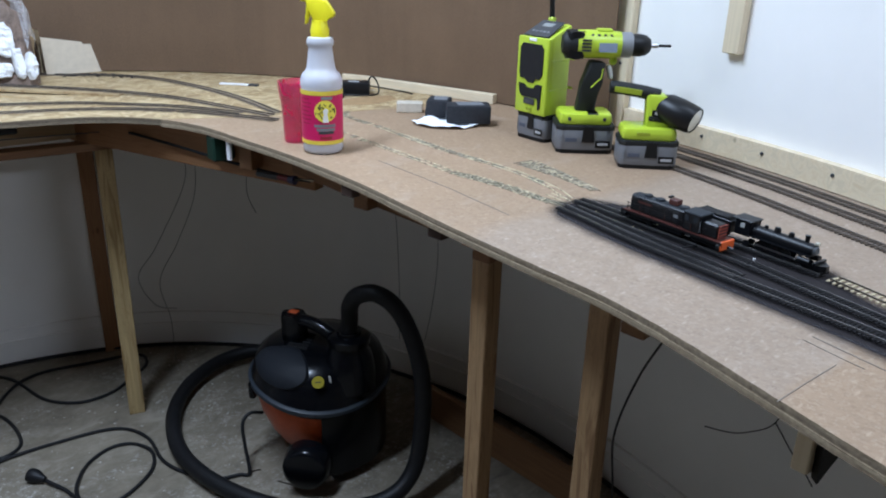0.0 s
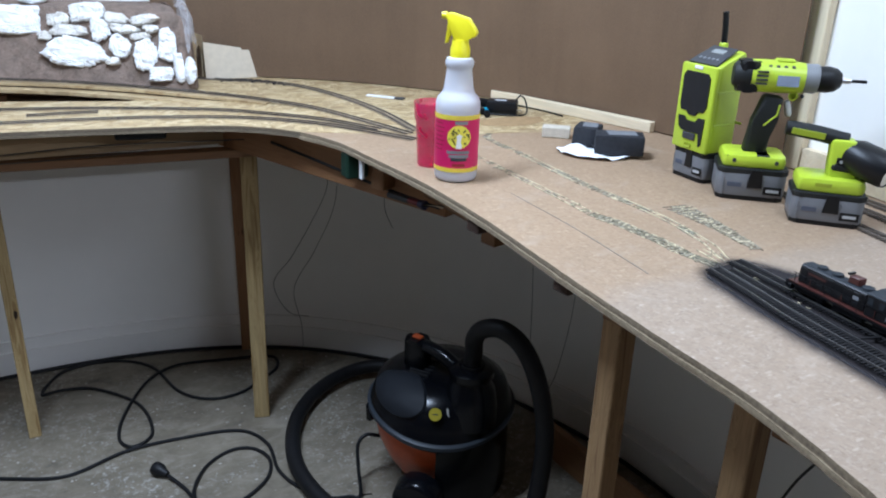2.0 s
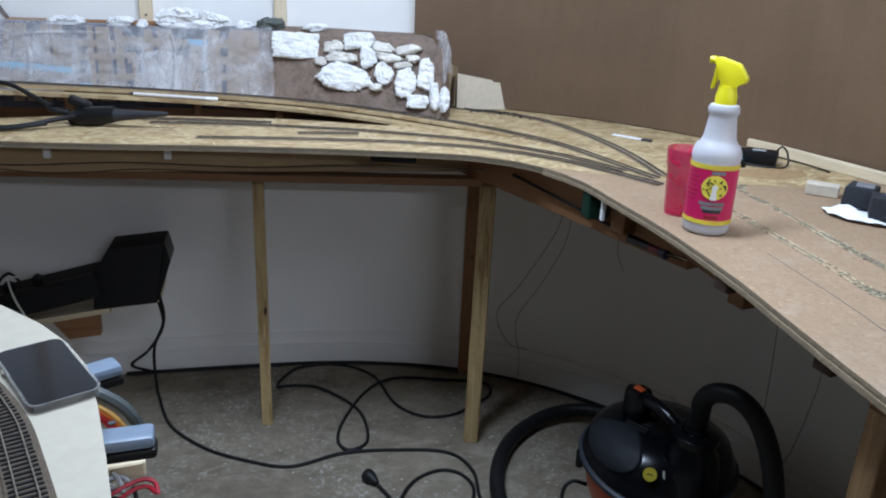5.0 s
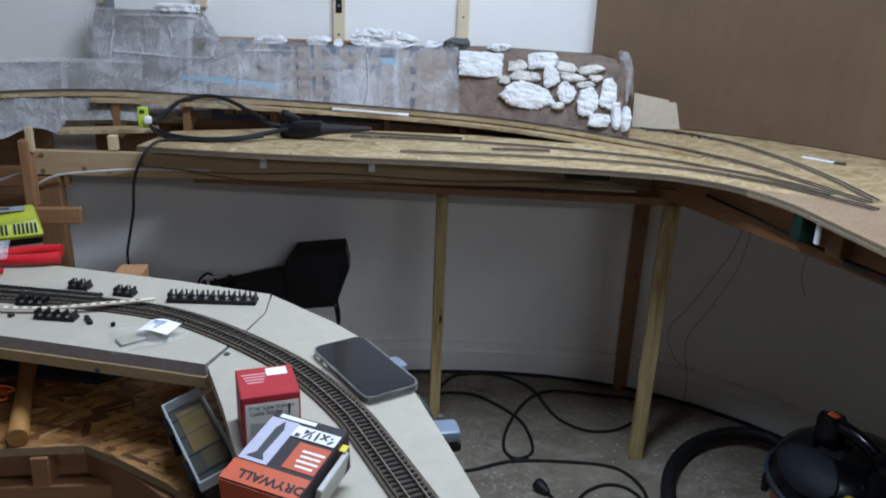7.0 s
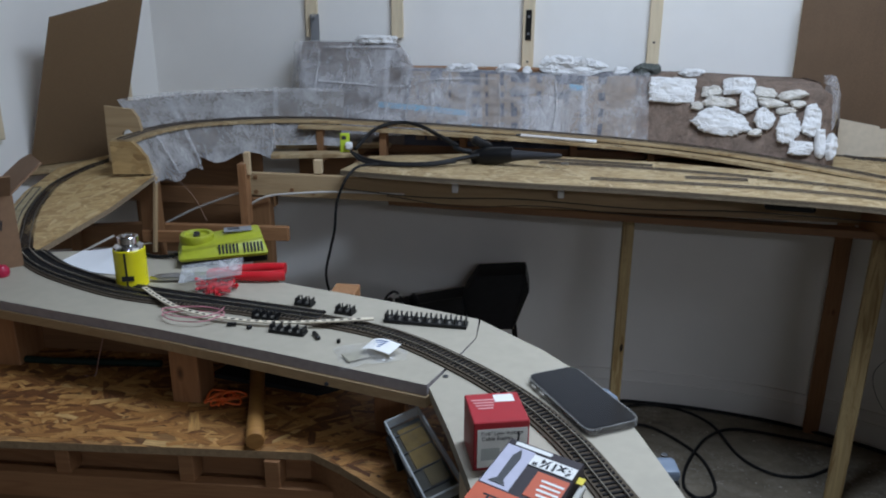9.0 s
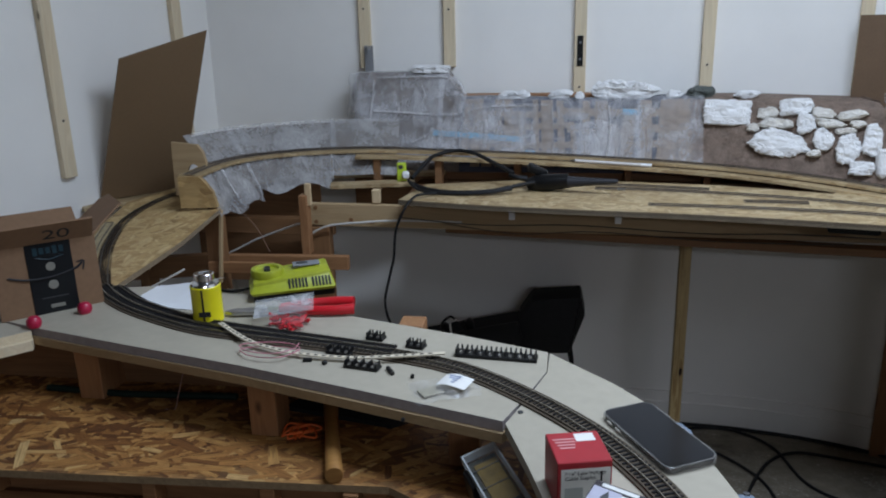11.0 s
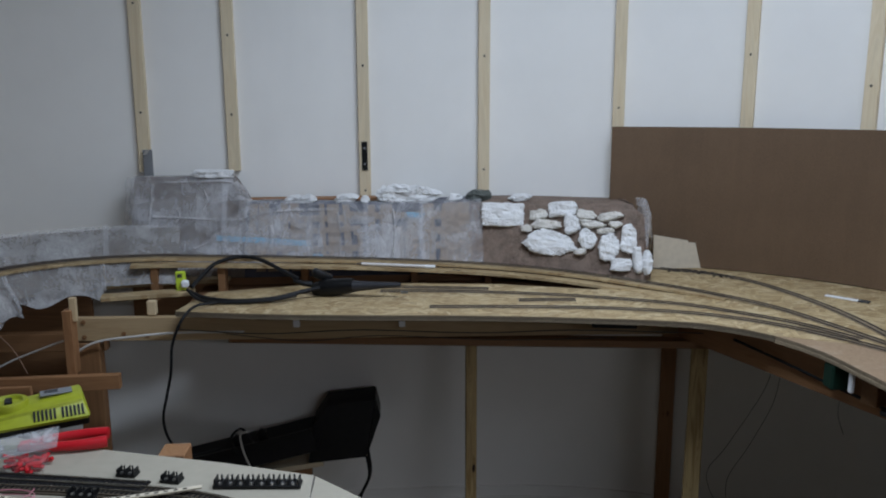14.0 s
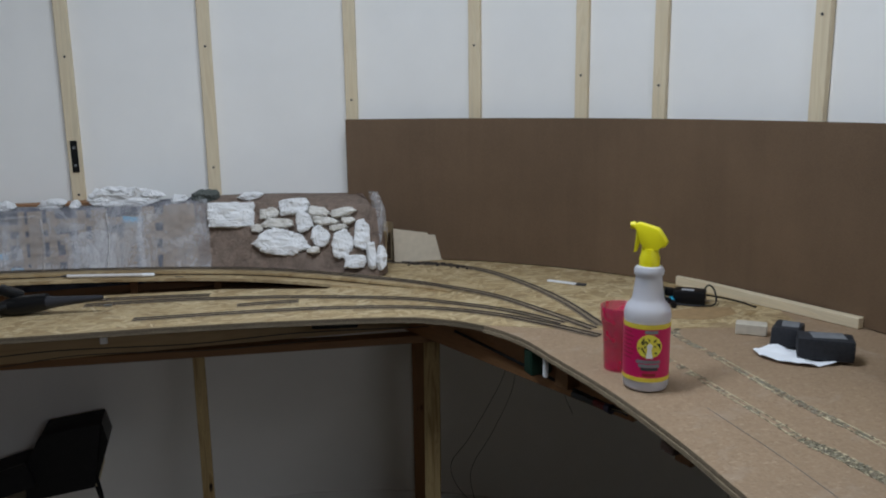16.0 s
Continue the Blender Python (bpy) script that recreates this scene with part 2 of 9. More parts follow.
def strand_board(name, light, mid, dark, contrast=1.0):
    """Oriented strand board: flakes of wood laid every way."""
    mt, t, b = nodes(name)
    warp = tex(t, "ShaderNodeTexNoise", 7, Detail=3)
    col, height = None, None
    for k, (turn, s, cut) in enumerate(((0.25, 15, 0), (1.15, 12, 0.52), (-0.55, 17, 0.50), (2.2, 22, 0.56))):
        v = tex(t, "ShaderNodeTexVoronoi", s * 1.35, (0.62, 1.9, 1), (0, 0, turn))
        push = t.nodes.new("ShaderNodeVectorMath")
        push.operation = "MULTIPLY_ADD"
        t.links.new(warp.outputs["Color"], push.inputs[0])
        push.inputs[1].default_value = (0.03, 0.05, 0)
        t.links.new(v.inputs["Vector"].links[0].from_socket, push.inputs[2])
        t.links.new(push.outputs["Vector"], v.inputs["Vector"])
        c = ramp(t, v.outputs["Color"], [(0.10, dark), (0.32, mid), (0.55, mul(light, 0.8)), (0.72, light), (0.93, mul(light, 1.25))])
        grain = tex(t, "ShaderNodeTexNoise", 170, (0.08, 1, 1), (0, 0, turn), Detail=3)
        c = mix(t, 0.35, c, ramp(t, grain.outputs["Fac"], [(0.35, mul(mid, 0.7)), (0.65, light)]))
        if col is None:
            col, height = c, v.outputs["Distance"]
        else:
            pick = tex(t, "ShaderNodeTexNoise", 15 + 2 * k, (0.7, 1.4, 1), (0, 0, turn), Detail=1, Distortion=0.6)
            col = mix(t, ramp(t, pick.outputs["Fac"], [(cut, (0, 0, 0)), (cut + 0.03, (1, 1, 1))]), col, c)
    stain = tex(t, "ShaderNodeTexNoise", 5.5, Detail=6, Roughness=0.7)
    col = mix(t, ramp(t, stain.outputs["Fac"], [(0.52, (0, 0, 0)), (0.70, (0.55, 0.55, 0.55))]), col, mul(dark, 0.9))
    t.links.new(col, b.inputs["Base Color"])
    b.inputs["Roughness"].default_value = 0.62
    bump(t, b, height, 0.3 * contrast, 0.0015)
    return mt


def chip_board(name, c, chip, dark):
    """Particle board: fine chips pressed flat."""
    mt, t, b = nodes(name)
    v = tex(t, "ShaderNodeTexVoronoi", 340, (0.7, 1.25, 1), (0, 0, 0.4))
    v2 = tex(t, "ShaderNodeTexVoronoi", 230, (1.35, 0.7, 1), (0, 0, 0.9))
    v3 = tex(t, "ShaderNodeTexVoronoi", 240, (0.55, 1.5, 1), (0, 0, -0.5))
    broad = tex(t, "ShaderNodeTexNoise", 3.2, Detail=5, Roughness=0.6)
    mid = tex(t, "ShaderNodeTexNoise", 90, Detail=4, Roughness=0.65)
    col = ramp(t, v.outputs["Color"], [(0.05, dark), (0.22, c), (0.68, mul(c, 1.06)), (0.88, chip)])
    col = mix(t, 0.45, col, ramp(t, v2.outputs["Color"], [(0.08, mul(dark, 0.85)), (0.30, c), (0.70, c), (0.92, mul(chip, 1.15))]))
    # single long pale flakes
    col = mix(t, ramp(t, v3.outputs["Color"], [(0.86, (0, 0, 0)), (0.90, (0.6, 0.6, 0.6))]), col, mul(chip, 1.35))
    col = mix(t, 0.35, col, ramp(t, mid.outputs["Fac"], [(0.32, mul(c, 0.78)), (0.66, mul(c, 1.22))]))
    col = mix(t, ramp(t, broad.outputs["Fac"], [(0.45, (0, 0, 0)), (0.75, (0.35, 0.35, 0.35))]), col, mul(c, 0.76))
    # the sheet past the yard throat is a warmer board
    side = tex(t, "ShaderNodeTexNoise", 14, Detail=4)
    sep, add = t.nodes.new("ShaderNodeSeparateXYZ"), t.nodes.new("ShaderNodeMath")
    t.links.new(side.inputs["Vector"].links[0].from_socket, sep.inputs[0])
    add.operation = "MULTIPLY_ADD"
    t.links.new(side.outputs["Fac"], add.inputs[0])
    add.inputs[1].default_value = 0.05
    t.links.new(sep.outputs["Y"], add.inputs[2])
    col = mix(t, ramp(t, add.outputs["Value"], [(0.270, (0.75, 0.75, 0.75)), (0.286, (0, 0, 0)), (0.745, (0, 0, 0)), (0.785, (0.8, 0.8, 0.8)), (0.95, (1, 1, 1))]), col, (1.03, 0.93, 0.79), "MULTIPLY")
    rub = tex(t, "ShaderNodeTexNoise", 11, (1, 1.6, 1), (0, 0, 0.6), Detail=6, Roughness=0.7, Distortion=0.6)
    col = mix(t, ramp(t, rub.outputs["Fac"], [(0.55, (0, 0, 0)), (0.72, (0.35, 0.35, 0.35))]), col, mul(chip, 1.15))
    t.links.new(col, b.inputs["Base Color"])
    b.inputs["Roughness"].default_value = 0.7
    bump(t, b, v.outputs["Distance"], 0.15, 0.0005)
    return mt


def layered_edge(name, tone=1.0):
    """Sawn edge of a board: ragged layers that run level along it."""
    mt, t, b = nodes(name)
    lay = tex(t, "ShaderNodeTexNoise", 30, (0.8, 0.8, 6), Detail=4, Roughness=0.65)
    fine = tex(t, "ShaderNodeTexNoise", 220, Detail=3)
    sep, add = t.nodes.new("ShaderNodeSeparateXYZ"), t.nodes.new("ShaderNodeMath")
    t.links.new(lay.inputs["Vector"].links[0].from_socket, sep.inputs[0])
    add.operation = "MULTIPLY_ADD"
    t.links.new(lay.outputs["Fac"], add.inputs[0])
    add.inputs[1].default_value = 0.03
    t.links.new(sep.outputs["Z"], add.inputs[2])
    # two boards laid together: a pale sheet below, a browner one above it
    k, z = 1 / 0.5, 6 * (TOP - SLAB)
    low, high = (z + 0.015 - 5.0) * k, (z + 0.015 + 6 * SLAB - 5.0) * k
    add2 = t.nodes.new("ShaderNodeMath")
    add2.operation = "MULTIPLY_ADD"
    t.links.new(add.outputs["Value"], add2.inputs[0])
    add2.inputs[1].default_value, add2.inputs[2].default_value = k, -5.0 * k
    f = lambda u: low + (high - low) * u
    col = ramp(t, add2.outputs["Value"], [(f(0.10), (0.25, 0.19, 0.125)), (f(0.34), (0.40, 0.33, 0.225)), (f(0.46), (0.30, 0.235, 0.155)), (f(0.56), (0.15, 0.112, 0.078)), (f(0.74), (0.235, 0.18, 0.125)), (f(0.95), (0.33, 0.26, 0.18))])
    col = mix(t, 0.32, col, ramp(t, fine.outputs["Fac"], [(0.3, (0.07, 0.05, 0.035)), (0.7, (0.42, 0.34, 0.23))]))
    col = mix(t, 1.0, col, (tone, tone * 0.96, tone * 0.90), "MULTIPLY")
    t.links.new(col, b.inputs["Base Color"])
    b.inputs["Roughness"].default_value = 0.9
    bump(t, b, lay.outputs["Fac"], 0.8, 0.002)
    return mt


def hardboard(name, c):
    """Tempered hardboard: smooth brown, faintly streaked and stained."""
    mt, t, b = nodes(name)
    streak = tex(t, "ShaderNodeTexNoise", 7, (3, 3, 0.5), Detail=5, Roughness=0.65)
    cloud = tex(t, "ShaderNodeTexNoise", 2.6, Detail=5, Roughness=0.6)
    fine = tex(t, "ShaderNodeTexNoise", 320, Detail=3)
    col = ramp(t, streak.outputs["Fac"], [(0.32, mul(c, 0.88)), (0.5, c), (0.7, mul(c, 1.1))])
    col = mix(t, 0.45, col, ramp(t, cloud.outputs["Fac"], [(0.35, mul(c, 0.72)), (0.5, c), (0.66, mul(c, 1.3))]))
    col = mix(t, 0.2, col, ramp(t, fine.outputs["Fac"], [(0.35, mul(c, 0.6)), (0.65, mul(c, 1.4))]))
    streak = tex(t, "ShaderNodeTexNoise", 20, (1, 1, 0.05), Detail=4, Roughness=0.6)
    scuff = tex(t, "ShaderNodeTexNoise", 1.3, Detail=5, Roughness=0.65, Distortion=0.6)
    col = mix(t, ramp(t, streak.outputs["Fac"], [(0.52, (0, 0, 0)), (0.78, (0.30, 0.30, 0.30))]), col, mul(c, 0.78))
    col = mix(t, ramp(t, scuff.outputs["Fac"], [(0.50, (0, 0, 0)), (0.74, (0.30, 0.30, 0.30))]), col, mul(c, 0.80))
    t.links.new(col, b.inputs["Base Color"])
    b.inputs["Roughness"].default_value = 0.55
    b.inputs["Specular IOR Level"].default_value = 0.35
    bump(t, b, fine.outputs["Fac"], 0.12, 0.0005)
    return mt


def concrete(name):
    mt, t, b = nodes(name)
    a = tex(t, "ShaderNodeTexNoise", 2.2, Detail=8, Roughness=0.65)
    d = tex(t, "ShaderNodeTexNoise", 14, Detail=6, Roughness=0.7)
    e = tex(t, "ShaderNodeTexNoise", 85, Detail=5, Roughness=0.75)
    where = tex(t, "ShaderNodeTexNoise", 3.1, Detail=5, Roughness=0.62, Distortion=0.7)
    smear = tex(t, "ShaderNodeTexNoise", 7, (1, 2.2, 1), (0, 0, 0.5), Detail=6, Roughness=0.7, Distortion=1.0)
    col = ramp(t, a.outputs["Fac"], [(0.3, (0.15, 0.12, 0.082)), (0.55, (0.215, 0.178, 0.125)), (0.75, (0.27, 0.228, 0.165))])
    col = mix(t, 0.4, col, ramp(t, d.outputs["Fac"], [(0.35, (0.06, 0.05, 0.037)), (0.65, (0.22, 0.19, 0.145))]))
    # plaster dust trodden into the floor
    dust = t.nodes.new("ShaderNodeMath")
    dust.operation = "MULTIPLY"
    t.links.new(ramp(t, e.outputs["Fac"], [(0.53, (0, 0, 0)), (0.62, (1, 1, 1))]), dust.inputs[0])
    t.links.new(ramp(t, where.outputs["Fac"], [(0.42, (0.02, 0.02, 0.02)), (0.50, (0.25, 0.25, 0.25)), (0.66, (1, 1, 1))]), dust.inputs[1])
    col = mix(t, ramp(t, smear.outputs["Fac"], [(0.50, (0, 0, 0)), (0.68, (0.6, 0.6, 0.6))]), col, (0.30, 0.265, 0.21))
    col = mix(t, ramp(t, smear.outputs["Fac"], [(0.30, (0.6, 0.6, 0.6)), (0.42, (0, 0, 0))]), col, (0.055, 0.047, 0.038))
    col = mix(t, dust.outputs["Value"], col, (0.42, 0.40, 0.36))
    t.links.new(col, b.inputs["Base Color"])
    b.inputs["Roughness"].default_value = 0.8
    bump(t, b, e.outputs["Fac"], 0.3, 0.001)
    return mt


def painted_wall(name, c):
    mt, t, b = nodes(name)
    fine = tex(t, "ShaderNodeTexNoise", 180, Detail=2)
    mid = tex(t, "ShaderNodeTexNoise", 5, Detail=5, Roughness=0.6)
    smear = tex(t, "ShaderNodeTexNoise", 2.5, (1, 1, 0.25), Detail=4)
    col = mix(t, mid.outputs["Fac"], mul(c, 0.93), mul(c, 1.04))
    col = mix(t, ramp(t, smear.outputs["Fac"], [(0.6, (0, 0, 0)), (0.8, (0.35, 0.35, 0.35))]), col, mul(c, 0.82))
    t.links.new(col, b.inputs["Base Color"])
    b.inputs["Roughness"].default_value = 0.55
    bump(t, b, fine.outputs["Fac"], 0.12, 0.0008)
    return mt


def gauze(name, c, solid):
    """Thin wet-laid tissue: what lies under it shows, less so along creases and folds."""
    mt, t, b = nodes(name)
    broad = tex(t, "ShaderNodeTexNoise", 9, (1, 1, 1.6), Detail=3, Roughness=0.5, Distortion=0.8)
    crease = tex(t, "ShaderNodeTexNoise", 20, (1.5, 1.5, 0.45), (0, 0.35, 0), Detail=6, Roughness=0.62, Distortion=0.5)
    fibre = tex(t, "ShaderNodeTexNoise", 200, Detail=3)
    clear, blend = t.nodes.new("ShaderNodeBsdfTransparent"), t.nodes.new("ShaderNodeMixShader")
    b.inputs["Base Color"].default_value, b.inputs["Roughness"].default_value = (*c, 1), 0.55
    body = ramp(t, broad.outputs["Fac"], [(0.3, (solid - 0.16,) * 3), (0.5, (solid,) * 3), (0.68, (solid + 0.16,) * 3)])
    line = ramp(t, crease.outputs["Fac"], [(0.40, (0, 0, 0)), (0.50, (0.13,) * 3), (0.56, (0.02,) * 3), (0.64, (0.22,) * 3), (0.74, (0.05,) * 3)])
    fac = mix(t, 1.0, body, line, "ADD")
    fac = mix(t, 0.25, fac, fibre.outputs["Fac"], "OVERLAY")
    t.links.new(fac, blend.inputs["Fac"])
    t.links.new(clear.outputs[0], blend.inputs[1])
    t.links.new(b.outputs[0], blend.inputs[2])
    t.links.new(blend.outputs[0], t.nodes["Material Output"].inputs["Surface"])
    bump(t, b, crease.outputs["Fac"], 1.0, 0.008)
    return mt


def film(name, c, rough, solid, var=1.0):
    """Thin clear film or lid that hardly dims what lies behind it."""
    mt, t, b = nodes(name)
    n = tex(t, "ShaderNodeTexNoise", 30, Detail=4, Distortion=1.0)
    clear, blend = t.nodes.new("ShaderNodeBsdfTransparent"), t.nodes.new("ShaderNodeMixShader")
    b.inputs["Base Color"].default_value, b.inputs["Roughness"].default_value = (*c, 1), rough
    t.links.new(ramp(t, n.outputs["Fac"], [(0.35, (solid * (1 - 0.5 * var),) * 3), (0.55, (solid,) * 3), (0.7, (min(1, solid * (1 + 1.2 * var)),) * 3)]), blend.inputs["Fac"])
    t.links.new(clear.outputs[0], blend.inputs[1])
    t.links.new(b.outputs[0], blend.inputs[2])
    t.links.new(blend.outputs[0], t.nodes["Material Output"].inputs["Surface"])
    bump(t, b, n.outputs["Fac"], 0.5, 0.002)
    return mt


def clear_plastic(name, c, rough, through=0.9):
    mt, t, b = nodes(name)
    n = tex(t, "ShaderNodeTexNoise", 40, Detail=3)
    b.inputs["Base Color"].default_value = (*c, 1)
    b.inputs["Roughness"].default_value = rough
    b.inputs["Transmission Weight"].default_value = through
    b.inputs["IOR"].default_value = 1.25
    bump(t, b, n.outputs["Fac"], 0.15, 0.001)
    return mt


WALL = painted_wall("white_wall_paint", (0.89, 0.87, 0.835))
# near-black on the unseen walls, so little light bounces back under the decks
BACKWALL = painted_wall("darkened_unseen_wall", (0.09, 0.08, 0.07))
# unseen ceiling, dark grey to hold down the ambient light
CEILING = painted_wall("darkened_ceiling", (0.22, 0.21, 0.20))
CONCRETE = concrete("dusty_concrete")
PINE = wood("pine", (0.66, 0.51, 0.32), (0.50, 0.34, 0.18))
PINE_TAN = wood("tan_pine", (0.46, 0.33, 0.185), (0.33, 0.215, 0.105))
PINE_PALE = wood("pale_pine", (0.74, 0.63, 0.45), (0.62, 0.48, 0.30))
PINE_WARM = wood("warm_pine", (0.36, 0.180, 0.078), (0.21, 0.088, 0.034))
PINE_LEG = wood("sawn_pine", (0.44, 0.275, 0.135), (0.15, 0.07, 0.026), ring=60, strong=1.8)
PINE_YELLOW = wood("treated_pine", (0.52, 0.385, 0.185), (0.21, 0.115, 0.035), ring=60, strong=1.7)
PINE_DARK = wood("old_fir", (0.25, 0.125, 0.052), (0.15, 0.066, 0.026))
PLY = strand_board("sanded_strand_board", (0.47, 0.35, 0.195), (0.37, 0.255, 0.125), (0.22, 0.135, 0.058), 0.4)
RAMP = strand_board("orange_strand_board", (0.46, 0.31, 0.135), (0.36, 0.22, 0.085), (0.19, 0.10, 0.035), 0.5)
OSB = strand_board("strand_board", (0.46, 0.235, 0.075), (0.135, 0.058, 0.018), (0.035, 0.014, 0.005))
CHIP = chip_board("particle_board", (0.290, 0.213, 0.150), (0.375, 0.305, 0.24), (0.215, 0.147, 0.095))
PLYEDGE = layered_edge("board_edge", 0.9)
STRANDEDGE = layered_edge("strand_board_edge", 0.5)
HARDBOARD = hardboard("brown_hardboard", (0.149, 0.093, 0.055))
MDF = plain("painted_board", (0.395, 0.355, 0.28), 0.6, var=0.09, scale=50, coarse=5, relief=0.1)
GREYEDGE = plain("grey_edge_paint", (0.36, 0.325, 0.33), 0.6, var=0.2, scale=90, coarse=12)
BLACK = plain("black_plastic", (0.0055, 0.0055, 0.006), 0.40, var=0.3)
BLACKMATT = plain("matt_black", (0.010, 0.0095, 0.010), 0.75, var=0.3)
RUBBER = plain("black_rubber", (0.008, 0.008, 0.009), 0.5, var=0.3)
LIME = plain("lime_plastic", (0.43, 0.55, 0.036), 0.35, var=0.06, relief=0.05)
GREYP = plain("grey_plastic", (0.20, 0.205, 0.215), 0.45, var=0.1)
DARKGREY = plain("charcoal_plastic", (0.035, 0.036, 0.04), 0.5, var=0.2)
STEEL = plain("steel", (0.55, 0.55, 0.56), 0.28, 1.0, var=0.1)
CHROME = plain("bright_metal", (0.75, 0.75, 0.76), 0.15, 1.0, var=0.05)
RAIL = plain("weathered_rail", (0.10, 0.085, 0.07), 0.4, 0.6, var=0.3)
TIE = plain("brown_ties", (0.035, 0.024, 0.017), 0.75, var=0.35)
RAILDARK = plain("rusty_rail", (0.075, 0.062, 0.056), 0.42, 0.5, var=0.5)
TIETAN = plain("weathered_ties", (0.31, 0.245, 0.17), 0.85, var=0.5)
TIEBLACK = plain("black_ties", (0.008, 0.007, 0.0075), 0.85, var=0.4)
CORK = plain("dark_roadbed", (0.075, 0.056, 0.037), 0.9, var=0.4, scale=200, coarse=25, relief=0.8)
CORKBLACK = plain("black_roadbed", (0.017, 0.0135, 0.014), 0.95, var=0.35, scale=150, coarse=12, relief=0.5)
WHITE = plain("white_plastic", (0.80, 0.80, 0.80), 0.45, var=0.05)
PAPER = plain("white_paper", (0.85, 0.86, 0.88), 0.7, var=0.04)
RED = plain("red_plastic", (0.55, 0.012, 0.02), 0.32, var=0.1)
CARD = plain("brown_cardboard", (0.22, 0.125, 0.068), 0.8, var=0.12, scale=120, coarse=8)
PLASTER = plain("white_plaster", (0.77, 0.765, 0.76), 0.8, var=0.10, scale=60, coarse=30, relief=0.5)


def rough_coat(name, c):
    """Trowelled scenery plaster: crumbs, pits and paler dry patches."""
    mt, t, b = nodes(name)
    crumb = tex(t, "ShaderNodeTexNoise", 130, Detail=6, Roughness=0.75)
    lump = tex(t, "ShaderNodeTexNoise", 34, Detail=5, Roughness=0.65, Distortion=0.5)
    dry = tex(t, "ShaderNodeTexNoise", 9, Detail=4, Roughness=0.6)
    col = ramp(t, crumb.outputs["Fac"], [(0.30, mul(c, 0.30)), (0.45, mul(c, 0.85)), (0.58, mul(c, 1.1)), (0.75, mul(c, 1.8))])
    col = mix(t, 0.5, col, ramp(t, lump.outputs["Fac"], [(0.32, mul(c, 0.42)), (0.5, c), (0.68, mul(c, 1.5))]))
    col = mix(t, ramp(t, dry.outputs["Fac"], [(0.45, (0, 0, 0)), (0.7, (0.5, 0.5, 0.5))]), col, (0.27, 0.205, 0.165))
    t.links.new(col, b.inputs["Base Color"])
    b.inputs["Roughness"].default_value = 0.92
    bump(t, b, mix(t, 0.5, crumb.outputs["Fac"], lump.outputs["Fac"]), 1.0, 0.012)
    return mt


MUD = rough_coat("brown_scenery_plaster", (0.235, 0.168, 0.13))

# ---- room ----
WALLPLAN = spline([(-1.45, 2.585), (-0.9, 2.59), (-0.3, 2.6), (0.15, 2.595), (0.42, 2.565), (0.68, 2.49), (0.92, 2.36), (1.13, 2.17), (1.29, 1.95), (1.40, 1.70),
                   (1.47, 1.42), (1.485, 1.15), (1.46, 0.88), (1.40, 0.60), (1.325, 0.36), (1.24, 0.1), (1.10, -0.25)], 12)
LEFTPLAN = [Vector(p) for p in ((-2.05, 0.9), (-1.85, 1.35), (-1.63, 1.99), (-1.45, 2.585))]
BACKPLAN = spline([(1.10, -0.25), (1.35, -0.55), (2.1, -0.9), (2.5, -1.8), (2.4, -3.4), (1.2, -4.3), (-1.2, -4.3), (-2.6, -3.4), (-2.8, -1.2), (-2.4, 0.2), (-2.05, 0.9)], 8)

room_ring = [(p.x, p.y) for p in LEFTPLAN[:-1]] + [(p.x, p.y) for p in WALLPLAN[:-1]] + [(p.x, p.y) for p in BACKPLAN[:-1]]
solo("floor", prism(room_ring, FLOOR - 0.1, FLOOR), CONCRETE, "dusty tan concrete floor spotted with white plaster", "floor", kind="structure", centre=False)
solo("ceiling", prism(room_ring, CEIL, CEIL + 0.05), CEILING, "unseen ceiling above the layout, darkened to lower the ambient light", "ceiling", kind="structure", centre=False)
solo("wall_curved", band(WALLPLAN, FLOOR, CEIL, 0.03), WALL, "smooth white painted wall curving round the layout", "wall", kind="structure", smooth=True, centre=False)
solo("wall_left", band(LEFTPLAN, FLOOR, CEIL, 0.03), WALL, "white painted wall meeting the curved wall in a corner", "wall", kind="structure", centre=False)
solo("wall_back", band(BACKPLAN, FLOOR, CEIL, 0.03), BACKWALL, "unseen wall closing the round room, darkened to cut bounce light", "wall", kind="structure", smooth=True, centre=False)

base_line = [p + Vector((0, 0)) for p in span(WALLPLAN, 0.0, 5.0, 0.04)]


def inset(line, d):
    out = []
    for i, p in enumerate(line):
        t = (line[min(i + 1, len(line) - 1)] - line[max(i - 1, 0)]).normalized()
        out.append(p - Vector((-t.y, t.x)) * d)
    return out


bm = band(inset(base_line, 0.010), FLOOR, FLOOR + 0.078, 0.0095)
band(inset(base_line, 0.0135), FLOOR + 0.078, FLOOR + 0.084, 0.013, bm)
band(inset(base_line, 0.007), FLOOR + 0.084, FLOOR + 0.118, 0.0065, bm)
band(inset(base_line, 0.0095), FLOOR + 0.118, FLOOR + 0.122, 0.009, bm)
solo("baseboard", bm, WALL, "pale baseboard with two thin ledges along the curved wall", "baseboard", kind="structure", centre=False)
